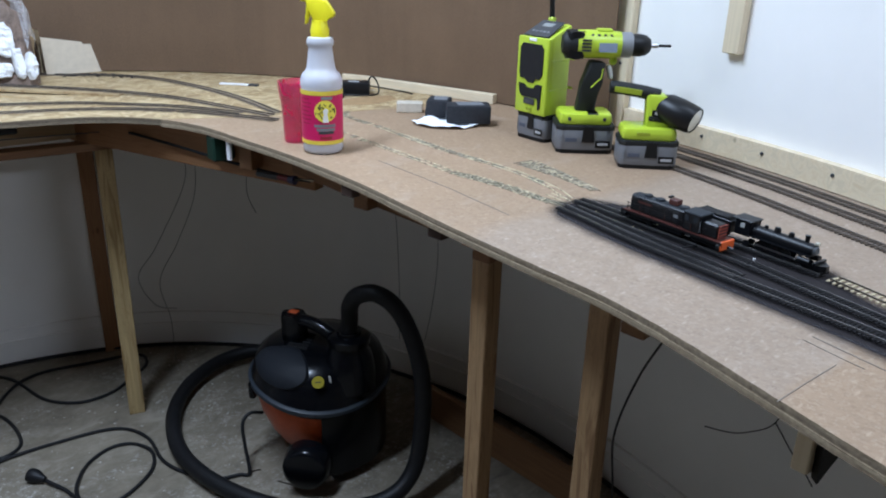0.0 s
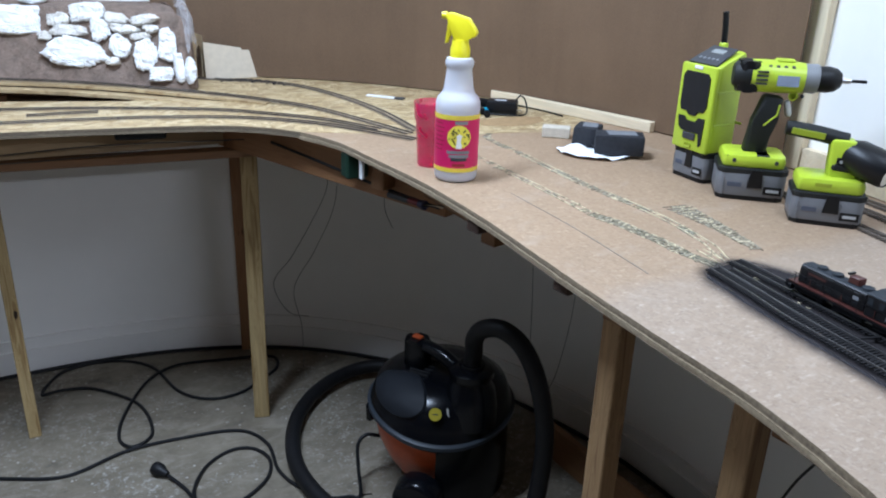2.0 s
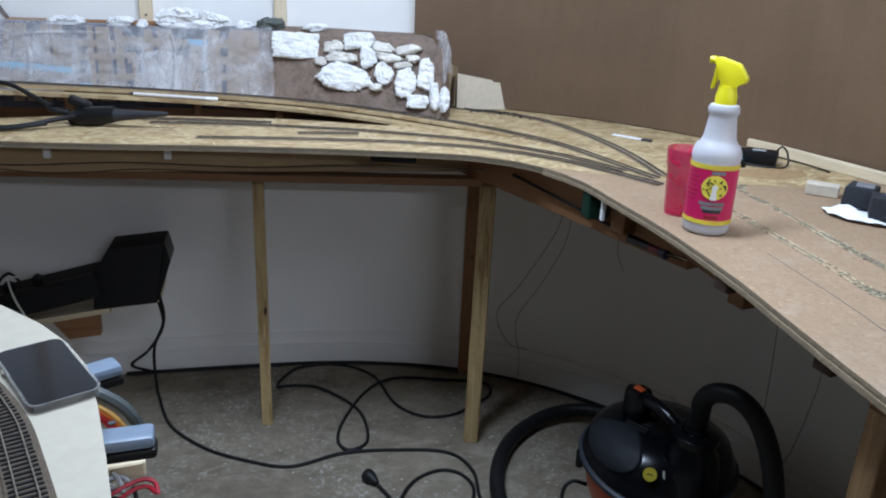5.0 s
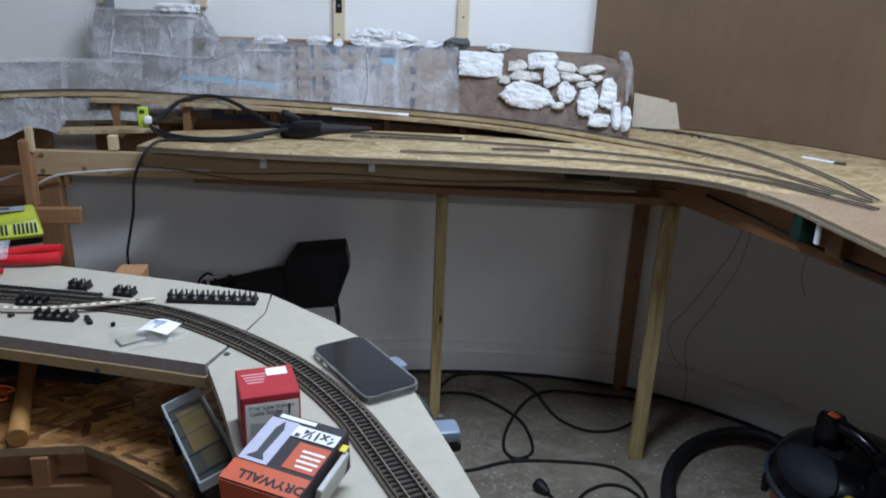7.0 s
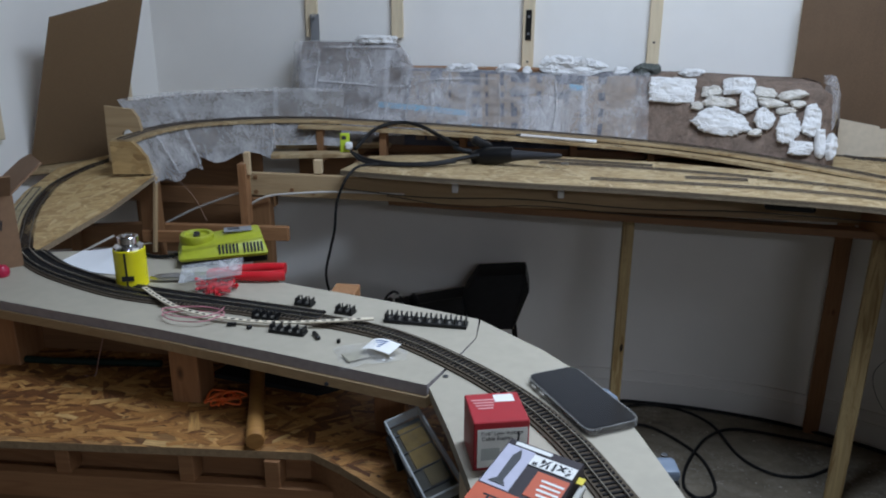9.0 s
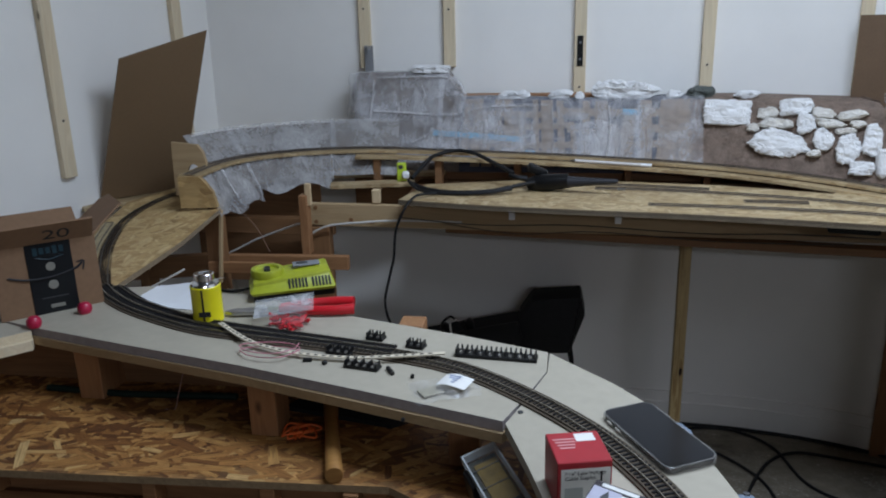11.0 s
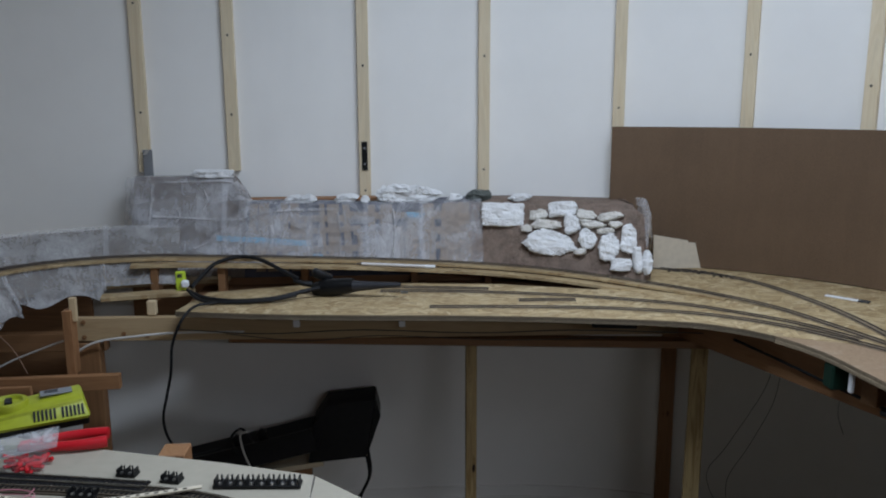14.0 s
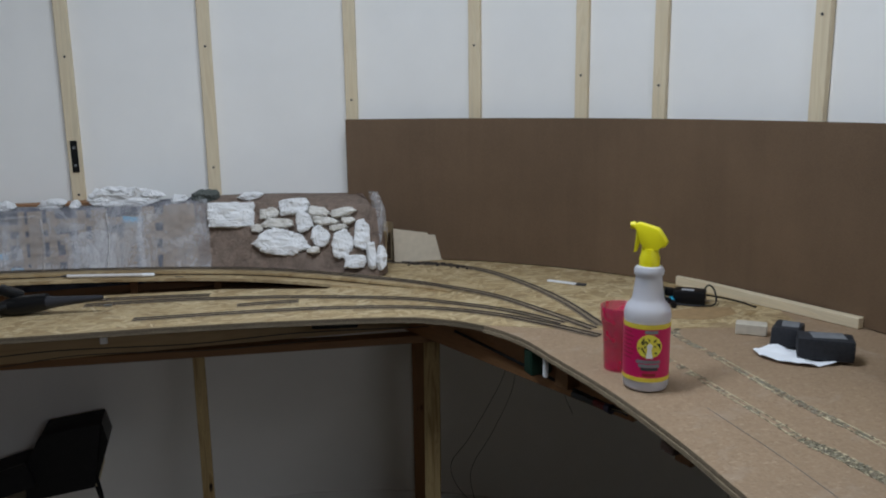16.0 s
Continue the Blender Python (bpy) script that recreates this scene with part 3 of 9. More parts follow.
# ---- furring strips on the walls ----
def strip_at(s, z0, z1, w=0.036, line=WALLPLAN, label="pale pine furring strip screwed upright to the white wall", lean=0.0):
    p, d = along(line, s)
    n = Vector((-d.y, d.x))
    c = p - n * 0.0105
    ob = board("furring_strip", (c.x, c.y, z0), (c.x + d.x * lean, c.y + d.y * lean, z1), 0.019, w, PINE_PALE, label, "furring strip", "furring strips on the wall")
    # turn the wide side to the wall
    m = Matrix((Vector((0, 0, 1)), Vector((d.x, d.y, 0)), Vector((0, 0, 1)).cross(Vector((d.x, d.y, 0))))).transposed().to_4x4()
    m.translation = ob.matrix_basis.translation
    ob.data.transform(pose(0, 0, 0, 90, 0, 0))
    ob.matrix_basis = m
    for z in (z0 + random.uniform(0.08, 0.2), z0 + random.uniform(0.35, 0.55), z0 + random.uniform(0.75, 0.95)):
        if z < z1:
            q = m.inverted() @ Vector((c.x, c.y, z))
            part("screw", cyl(0.0035, 0.003, 0.002, pose(q.x, q.y + random.uniform(-0.006, 0.006), 0.0098 if q.z < 0 else 0.0098, 0, 0, 0) @ Matrix.Identity(4), 8), STEEL, ob, "dark screw head")
            part("screw", cyl(0.0035, 0.003, 0.002, pose(q.x, q.y, -0.0118), 8), DARKGREY, ob, "dark screw head")
    return ob


for s in (0.53, 0.80, 1.206, 1.585, 2.01, 2.392, 2.72, 2.95, 3.375):
    strip_at(s, TOP + (0.30 if s < 1 else 0.12), CEIL - 0.001)
strip_at(3.905, TOP + 0.002, CEIL - 0.001, 0.04, label="pale pine upright strip at the end of the hardboard")
STRIPS = 4.185
strip_at(STRIPS, 1.094, CEIL - 0.001, 0.038, label="pale pine strip ending short above the bright wall")
LEFTLEN = sum((b - a).length for a, b in zip(LEFTPLAN, LEFTPLAN[1:]))
strip_at(LEFTLEN - 0.155, 1.0, CEIL - 0.001, 0.038, LEFTPLAN)
strip_at(LEFTLEN - 0.62, 0.955, CEIL - 0.001, 0.04, LEFTPLAN, "knotty pine strip hanging short on the side wall", 0.0)

# ---- hardboard backdrop and trim ----
hb = inset(span(WALLPLAN, 1.99, 3.903, 0.03), 0.045)
hb[0] = hb[0] + Vector((0, -0.01))
solo("backdrop_board", band(hb, TOP + 0.003, 1.329, 0.0035), HARDBOARD, "tall brown hardboard sheet bent round the curved wall", "backdrop", smooth=True, centre=False)
bm = band(inset(span(WALLPLAN, 3.93, 5.0, 0.04), 0.02), TOP + 0.002, TOP + 0.047, 0.0195)
trim = solo("trim", bm, PINE_PALE, "pale pine trim strip along the foot of the bright wall", "trim", kind="structure", smooth=True, centre=False)
for s in (4.15, 4.30, 4.456):
    p, d = along(WALLPLAN, s)
    n = Vector((-d.y, d.x))
    q = p - n * 0.021
    part("screw", bmesh.ops.create_icosphere(b0 := bmesh.new(), subdivisions=1, radius=0.004, matrix=Matrix.Translation((q.x, q.y, TOP + 0.03))) and b0, DARKGREY, trim, "dark screw head")

# ---- strand board flakes ----
def flake_paint(name, stops, grain):
    """Wood flakes: each its own tone, with grain along its length."""
    mt, t, b = nodes(name)
    geo, uv, mp = t.nodes.new("ShaderNodeNewGeometry"), t.nodes.new("ShaderNodeUVMap"), t.nodes.new("ShaderNodeMapping")
    nz, add = t.nodes.new("ShaderNodeTexNoise"), t.nodes.new("ShaderNodeVectorMath")
    uv.uv_map = "grain"
    mp.inputs["Scale"].default_value = (0.07, 1.0, 1.0)
    t.links.new(uv.outputs["UV"], mp.inputs["Vector"])
    t.links.new(mp.outputs["Vector"], nz.inputs["Vector"])
    nz.inputs["Scale"].default_value, nz.inputs["Detail"].default_value, nz.inputs["Distortion"].default_value = 420, 3, 0.4
    col = ramp(t, geo.outputs["Random Per Island"], stops)
    dirt = tex(t, "ShaderNodeTexNoise", 6, Detail=5, Roughness=0.7)
    col = mix(t, grain, col, ramp(t, nz.outputs["Fac"], [(0.36, (0.35, 0.3, 0.25)), (0.55, (1, 1, 1)), (0.7, (1.2, 1.15, 1.05))]), "MULTIPLY")
    col = mix(t, ramp(t, dirt.outputs["Fac"], [(0.50, (0, 0, 0)), (0.72, (0.5, 0.5, 0.5))]), col, (0.55, 0.45, 0.36), "MULTIPLY")
    t.links.new(col, b.inputs["Base Color"])
    b.inputs["Roughness"].default_value = 0.6
    bump(t, b, nz.outputs["Fac"], 0.3, 0.0005)
    return mt


def inside(x, y, ring):
    hit = False
    for (ax, ay), (bx, by) in zip(ring, ring[1:] + ring[:1]):
        if (ay > y) != (by > y) and x < (bx - ax) * (y - ay) / (by - ay) + ax:
            hit = not hit
    return hit


def flakes(name, ring, height, n, long, wide, lay, material, parent, seed, spread=45, within=None):
    """Pressed strands lying over one another on a board, none past its outline."""
    rng = random.Random(seed)
    bm = bmesh.new()
    uv = bm.loops.layers.uv.new("grain")
    x0, x1, y0, y1 = within or (min(p[0] for p in ring), max(p[0] for p in ring), min(p[1] for p in ring), max(p[1] for p in ring))
    made = 0
    for _ in range(n * 4):
        if made >= n:
            break
        cx, cy = rng.uniform(x0, x1), rng.uniform(y0, y1)
        ln, wd, a = rng.uniform(*long), rng.uniform(*wide), radians(lay + rng.gauss(0, spread))
        ux, uy = math.cos(a), math.sin(a)
        k = rng.randint(2, 3)
        top = [(-ln / 2 + ln * (j + rng.uniform(-0.2, 0.2)) / k, wd / 2 * rng.uniform(0.7, 1.0)) for j in range(1, k)]
        low = [(-ln / 2 + ln * (j + rng.uniform(-0.2, 0.2)) / k, -wd / 2 * rng.uniform(0.7, 1.0)) for j in range(1, k)]
        left = [(-ln / 2 * rng.uniform(0.8, 1), -wd * rng.uniform(0.25, 0.5)), (-ln / 2 * rng.uniform(0.75, 1), wd * rng.uniform(0.25, 0.5))]
        right = [(ln / 2 * rng.uniform(0.75, 1), wd * rng.uniform(0.25, 0.5)), (ln / 2 * rng.uniform(0.8, 1), -wd * rng.uniform(0.25, 0.5))]
        pts = left + top + right + low[::-1]
        at = [(cx + p * ux - q * uy, cy + p * uy + q * ux) for p, q in pts]
        if not all(inside(x, y, ring) for x, y in at):
            continue
        lift, shift = rng.uniform(0.0001, 0.0006), rng.uniform(0, 9)
        up = [bm.verts.new((x, y, height(x, y) + lift)) for x, y in at]
        dn = [bm.verts.new((x, y, height(x, y) - 0.0002)) for x, y in at]
        f = bm.faces.new(up[::-1])
        for lp, (p, q) in zip(f.loops, pts[::-1]):
            lp[uv].uv = (p + shift, q + shift)
        for j in range(len(pts)):
            bm.faces.new((up[j], up[j - 1], dn[j - 1], dn[j]))
        made += 1
    ob = part(name, bm, material, parent)
    return tagged(ob, kind="stuff")


FLAKEDECK = flake_paint("sanded_flakes", [(0.0, (0.33, 0.22, 0.10)), (0.25, (0.44, 0.32, 0.165)), (0.6, (0.53, 0.40, 0.22)), (1.0, (0.60, 0.48, 0.29))], 0.35)
FLAKERAMP = flake_paint("orange_flakes", [(0.0, (0.40, 0.25, 0.105)), (0.3, (0.47, 0.32, 0.14)), (0.7, (0.53, 0.38, 0.18)), (1.0, (0.60, 0.45, 0.24))], 0.3)
FLAKESHELF = flake_paint("rough_flakes", [(0.0, (0.10, 0.034, 0.008)), (0.3, (0.21, 0.083, 0.02)), (0.65, (0.37, 0.172, 0.046)), (0.93, (0.47, 0.25, 0.076)), (1.0, (0.55, 0.35, 0.14))], 0.6)

# ---- layout table tops ----
FRONT = spline([(-0.712, 2.022), (-0.488, 1.975), (-0.25, 1.943), (0.0, 1.918), (0.25, 1.878), (0.5, 1.822), (0.60, 1.768), (0.672, 1.69), (0.715, 1.58), (0.728, 1.45), (0.744, 1.25), (0.742, 1.05),
                (0.730, 0.90), (0.720, 0.776), (0.712, 0.64), (0.705, 0.50), (0.686, 0.39), (0.660, 0.29), (0.628, 0.17), (0.59, 0.02), (0.53, -0.15), (0.47, -0.40), (0.42, -0.85)], 6)
SEAM = 7 * 6  # where the strand board ends along the front
back_near = inset(span(WALLPLAN, 3.25, 5.1, 0.06), 0.0005)
seam_line = [Vector(p) for p in ((0.672, 1.69), (0.80, 1.62), (0.95, 1.55), (1.15, 1.50), (1.32, 1.45))]


def ragged(line):
    """A sawn edge that wanders a little."""
    return [p + Vector((noise.noise(Vector((p.x * 60, p.y * 60, 1))), noise.noise(Vector((p.x * 60, p.y * 60, 8))))) * 0.0008 for p in even([Vector((q.x, q.y)) for q in line], 0.009)]



def slab(name, outline, front, material, label, edge=PLYEDGE, thick=SLAB):
    t = thing(name, pose(0, 0, 0), label, "tabletop", "layout table tops")
    bm = prism([(p.x, p.y) for p in outline], TOP - thick, TOP)
    for f in bm.faces:
        f.normal_update()
        if abs(f.normal.z) < 0.5:
            f.material_index = 1
    part("board", bm, [material, edge], t)
    lip = [Vector((p.x, p.y, 0)) for p in front]
    part("edge_lip", ribbon(lip, 0.0016, TOP - thick - 0.001, TOP - 0.55 * thick), edge, t, "ragged lower layer")
    return t


cut_edge = [Vector(p) for p in ((0.62, 2.50), (0.50, 2.42), (0.45, 2.20), (0.397, 2.15), (0.139, 2.238), (-0.096, 2.27), (-0.328, 2.30), (-0.67, 2.214))]
far_front, near_front = ragged(FRONT[: SEAM + 1]), ragged(FRONT[SEAM:])
far_top = far_front + seam_line[1:] + inset(span(WALLPLAN, 2.12, 3.25, 0.06), 0.0005)[::-1] + cut_edge
far_deck = slab("layout_deck", far_top, far_front, PLY, "sanded strand board layout deck with curving raw front edge", STRANDEDGE, 0.0125)
flakes("strand", [(p.x, p.y) for p in far_top], lambda x, y: TOP, 2600, (0.025, 0.075), (0.005, 0.018), -10, FLAKEDECK, far_deck, 31, within=(-0.75, 1.4, 1.5, 2.5))
near_top = near_front + [Vector((1.02, -0.85))] + back_near[::-1] + seam_line[::-1][:-1]
slab("layout_deck", [p.copy() for p in near_top], near_front, CHIP, "tan particle board layout deck with curved ragged plywood edge")

# ---- legs and framing under the tables ----
def leg(x, y, z1, w, d, material, label, tx=0.0, ty=0.0, rot=0.0):
    bm = box(z1 - FLOOR, w, d, bevel=0.002)
    a, b = Vector((x, y, FLOOR)), Vector((x + tx, y + ty, z1))
    zax = (b - a).normalized()
    yax = Vector((math.cos(radians(rot)), math.sin(radians(rot)), 0))
    yax = (yax - zax * yax.dot(zax)).normalized()
    m = Matrix((zax, yax, zax.cross(yax))).transposed().to_4x4()
    m.translation = (a + b) / 2
    return solo("table_leg", bm, material, label, "table leg", "legs of the layout table", m=m)


thin_leg = leg(0.056, 2.222, 0.80, 0.031, 0.028, PINE_YELLOW, "thin yellow pine leg with a dark knot under the deck", 0, 0.01)
leg(0.648, 2.042, 0.775, 0.043, 0.030, PINE_YELLOW, "yellow pine leg with strong grain standing on concrete", 0.005, 0.0, -18)
leg(0.728, 2.455, 0.80, 0.046, 0.030, PINE_WARM, "warm pine back leg standing against the white wall", 0, 0, -15)
leg(0.838, 0.822, 0.845, 0.036, 0.036, PINE_LEG, "warm pine leg under the particle board deck", 0, 0, 5)
leg(0.838, 0.584, 0.845, 0.035, 0.035, PINE_LEG, "knotty warm pine leg under the particle board deck", 0, 0, 5)
leg(-0.955, 2.10, 0.80, 0.06, 0.035, PINE_DARK, "dark fir leg beneath the end of the beam", 0, 0, 0)
part("knot", prism([(0.0, -0.012), (0.006, -0.004), (0.007, 0.010), (0.001, 0.016), (-0.003, 0.004)], 0, 0.0012, m=thin_leg.matrix_basis.inverted() @ pose(0.0605, 2.2128, 0.345, 90, 0, 0)), plain("dark_knot", (0.025, 0.014, 0.008), 0.8), thin_leg, "dark knot")
# girder and cross pieces
gd = board("girder", (-0.995, 2.095, 0.836), (0.70, 2.06, 0.823), 0.02, 0.062, PINE_TAN, "long pine beam with screw holes under the deck", "beam", "framing under the deck")
for x, z in ((-0.96, 0.02), (-0.96, -0.02), (-0.86, -0.012), (-0.80, -0.016), (-0.72, 0.004)):
    part("screw", cyl(0.006, 0.006, 0.003, pose(x + 0.1475, -0.0095, z, 90, 0, 0), 10), PINE_DARK, gd, "dark counterbored screw hole")
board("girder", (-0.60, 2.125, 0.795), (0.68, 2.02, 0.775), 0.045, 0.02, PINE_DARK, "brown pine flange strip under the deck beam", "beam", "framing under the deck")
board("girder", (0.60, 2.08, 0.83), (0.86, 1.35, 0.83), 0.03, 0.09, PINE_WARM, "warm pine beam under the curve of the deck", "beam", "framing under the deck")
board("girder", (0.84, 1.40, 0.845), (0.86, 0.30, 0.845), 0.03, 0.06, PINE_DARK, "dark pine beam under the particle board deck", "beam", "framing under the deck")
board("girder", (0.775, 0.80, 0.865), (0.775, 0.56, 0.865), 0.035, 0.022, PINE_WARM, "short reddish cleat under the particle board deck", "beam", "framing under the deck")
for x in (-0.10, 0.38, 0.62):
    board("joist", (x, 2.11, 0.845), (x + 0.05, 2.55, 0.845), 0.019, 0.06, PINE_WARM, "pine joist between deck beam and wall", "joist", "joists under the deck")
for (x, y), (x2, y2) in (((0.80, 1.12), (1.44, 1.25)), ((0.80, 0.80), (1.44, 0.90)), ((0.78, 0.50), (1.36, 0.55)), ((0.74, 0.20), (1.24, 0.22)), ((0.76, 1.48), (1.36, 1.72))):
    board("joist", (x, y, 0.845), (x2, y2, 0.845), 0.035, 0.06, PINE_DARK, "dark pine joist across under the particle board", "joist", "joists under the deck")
for x, y in ((0.755, 1.085), (0.742, 0.835)):
    solo("wood_block", box(0.020, 0.030, 0.020, pose(x, y, TOP - SLAB - 0.0112, 0, 0, 8), 0.002), plain("stained_block", (0.045, 0.022, 0.014), 0.7) if y > 1 else bpy.data.materials["stained_block"], "small dark pine block fixed under the deck edge", "wood block", "blocks under the deck edge")
board("cleat", (0.73, 0.246, 0.876), (0.73, 0.246, 0.785), 0.022, 0.018, PINE_PALE, "pale wooden cleat hanging under the deck edge", "wood block")
for x, y, z in ((-0.425, 2.055, 0.83), (-0.154, 2.027, 0.832)):
    board("white_tab", (x + 0.008, y, z + 0.05), (x + 0.008, y, z + 0.008), 0.016, 0.010, PAPER, "small white plastic tab under the deck edge", "tab", "tabs under the deck")
board("white_tab", (0.735, 1.50, 0.876), (0.735, 1.50, 0.835), 0.008, 0.012, PAPER, "small white plastic tab under the deck edge", "tab", "tabs under the deck")
solo("switch_machine", box(0.05, 0.035, 0.055, pose(0.745, 1.56, 0.85), 0.004), plain("dark_green", (0.01, 0.035, 0.022), 0.5), "dark green electronic module under the deck", "switch machine")
solo("switch_machine", box(0.11, 0.035, 0.022, pose(0.38, 1.93, 0.865, 0, 0, -12), 0.004), BLACK, "black switch module under the deck edge", "switch machine")
# ---- tracks ----
def track(pts, label, tie=TIE, rail=RAIL, gap=0.0085, tielen=0.029, bed=None, group="tracks on the layout", z=None, tie_gaps=0.0, code=0.0021):
    """A stretch of model track: two rails on ties, on a roadbed where bed gives its height."""
    line = [Vector((p[0], p[1], p[2] if len(p) > 2 else z)) for p in pts]
    line = even(spline(line, 10), 0.004)
    at = line[0].copy()
    line = [p - at for p in line]
    t = thing("track", Matrix.Translation(at), label, "model track", group)
    h = 0.0
    if bed:
        bh, bmat = bed
        bm = ribbon(line[::4] + line[-1:], 0.021, 0.0, bh * 0.5)
        ribbon(line[::4] + line[-1:], 0.017, bh * 0.5, bh, 0.0, bm)
        part("roadbed", bm, bmat, t)
        h = bh
    bm = bmesh.new()
    rng = random.Random(int(at.x * 1000) + 7)
    for i, p in enumerate(even(line, gap)):
        if rng.random() < tie_gaps:
            continue
        q = min(int(i * gap / 0.004), len(line) - 2)
        d = line[q + 1] - line[q]
        d2 = Vector((d.x, d.y, 0)).normalized()
        m = Matrix((d2, Vector((-d2.y, d2.x, 0)), Vector((0, 0, 1)))).transposed().to_4x4()
        m.translation = p + Vector((0, 0, h + 0.0008))
        box(0.0028, tielen + rng.uniform(-0.001, 0.001), 0.0016, m @ pose(0, 0, 0, 0, 0, rng.uniform(-3, 3)), bm=bm)
    tagged(part("tie_strip", bm, tie, t), kind="stuff")
    for s in (-0.00825, 0.00825):
        part("rail", ribbon(line[::3] + line[-1:], 0.0007 if rail is not RAILDARK else 0.0014, h + 0.0016, h + 0.0016 + code, s), rail, t)
    return t


MAIN = [(-1.226, 1.895, 0.984), (-1.21, 2.055, 0.985), (-1.14, 2.175, 0.985), (-1.0, 2.255, 0.985), (-0.84, 2.292, 0.984), (-0.68, 2.312, 0.977), (-0.42, 2.34, 0.963), (-0.20, 2.352, 0.951), (0.06, 2.346, 0.936),
        (0.23, 2.312, 0.927), (0.38, 2.25, 0.919), (0.52, 2.17, 0.911), (0.655, 2.07, 0.904), (0.778, 1.923, 0.8985), (0.842, 1.744, 0.897), (0.885, 1.58, 0.897)]
track(MAIN, "dark model main line climbing along the rock ridge", TIETAN, RAILDARK, gap=0.0066, z=TOP)
track([(0.60, 2.44), (0.70, 2.36), (0.798, 2.290), (0.87, 2.17), (0.912, 1.981), (0.924, 1.795), (0.912, 1.598)], "dark curved model track leaving the ridge tunnel", TIETAN, RAILDARK, gap=0.0066, z=TOP + 0.001)
track([(-0.076, 2.0), (0.17, 1.976), (0.393, 1.938), (0.586, 1.868), (0.718, 1.765), (0.80, 1.655), (0.872, 1.53)], "weathered model siding along the front of the deck", TIETAN, RAILDARK, gap=0.0066, z=TOP + 0.001, tie_gaps=0.05)
track([(-0.2, 2.176), (-0.001, 2.155), (0.274, 2.09), (0.541, 1.98), (0.66, 1.888), (0.767, 1.775), (0.84, 1.64)], "weathered model siding beside the saw cut", TIETAN, RAILDARK, gap=0.0066, z=TOP + 0.001, tie_gaps=0.04)
track([(0.16, 2.045), (0.235, 2.043), (0.31, 2.035)], "short loose piece of model track lying on the deck", TIETAN, RAILDARK, gap=0.0066, z=TOP + 0.001)
track([(-0.35, 2.235), (-0.12, 2.215), (0.10, 2.175)], "dark rusty model spur along the saw cut", TIETAN, RAILDARK, gap=0.0066, z=TOP + 0.001, tie_gaps=0.12)
DUSTYTIE, DUSTYRAIL = plain("dusty_ties", (0.085, 0.064, 0.048), 0.8, var=0.4), plain("dusty_rail", (0.20, 0.165, 0.135), 0.45, 0.4, var=0.3)
# tracks on the far side of the table, by the bright wall
for off, lab in ((0.052, "brown model track curving along the bright wall"), (0.098, "second brown model track parallel to the wall track"), (0.17, "inner brown model track set apart from the wall tracks")):
    ln = inset(span(WALLPLAN, 4.03, 5.0, 0.08), off)
    track([(p.x, p.y) for p in ln], lab, DUSTYTIE, DUSTYRAIL, z=TOP + 0.001, gap=0.0075, group="tracks by the wall")
# yard on black roadbed
YARD_RING = [(0.888, 0.727), (0.905, 0.741), (0.968, 0.748), (0.995, 0.70), (1.014, 0.60), (1.008, 0.46), (0.992, 0.36), (0.950, 0.318), (0.926, 0.262), (0.892, 0.12), (0.848, -0.04), (0.80, -0.2), (0.702, -0.2), (0.757, -0.02), (0.802, 0.14), (0.818, 0.235), (0.827, 0.31), (0.839, 0.42), (0.856, 0.56), (0.871, 0.65)]
bm = prism(YARD_RING, TOP + 0.0004, TOP + 0.0012)
lid = [f for f in bm.faces if f.normal.z > 0.9]
bmesh.ops.inset_region(bm, faces=lid, thickness=0.009, depth=0.0)
for v in {v for f in lid for v in f.verts}:
    v.co.z = TOP + 0.0045


def soot(name, c):
    """Sprayed black paint that thins out over the bare board."""
    mt, t, b = nodes(name)
    at, mp = t.nodes.new("ShaderNodeAttribute"), tex(t, "ShaderNodeTexNoise", 70, Detail=5, Roughness=0.7)
    at.attribute_name = "fade"
    clear, blend, mult = t.nodes.new("ShaderNodeBsdfTransparent"), t.nodes.new("ShaderNodeMixShader"), t.nodes.new("ShaderNodeMath")
    mult.operation = "MULTIPLY"
    t.links.new(at.outputs["Fac"], mult.inputs[0])
    t.links.new(ramp(t, mp.outputs["Fac"], [(0.3, (0.55, 0.55, 0.55)), (0.65, (1, 1, 1))]), mult.inputs[1])
    b.inputs["Base Color"].default_value = (*c, 1)
    b.inputs["Roughness"].default_value = 0.9
    t.links.new(mult.outputs[0], blend.inputs["Fac"])
    t.links.new(clear.outputs[0], blend.inputs[1])
    t.links.new(b.outputs[0], blend.inputs[2])
    t.links.new(blend.outputs[0], t.nodes["Material Output"].inputs["Surface"])
    return mt


def overspray(ring, wide, material, label):
    """A skirt of thinning paint round an outline."""
    pts = even(spline([Vector((*p, 0)) for p in ring + ring[:1]], 6), 0.012)
    sb = bmesh.new()
    fade = sb.verts.layers.float.new("fade")
    rows = []
    for a, b in zip(pts, pts[1:] + pts[1:2]):
        d = (b - a).normalized()
        out = Vector((-d.y, d.x, 0))
        row = []
        for q, f in ((-0.004, 0.95), (0.002, 0.85), (0.008, 0.45), (0.016, 0.16), (wide, 0.0)):
            v = sb.verts.new(a + out * q * (1 + 0.35 * noise.noise(a * 25)) + Vector((0, 0, TOP + 0.0018 - 0.03 * (q + 0.004))))
            v[fade] = f
            row.append(v)
        rows.append(row)
    for a, b in zip(rows, rows[1:]):
        for k in range(4):
            sb.faces.new((a[k], b[k], b[k + 1], a[k + 1]))
    solo("overspray", sb, material, label, "paint", centre=False)


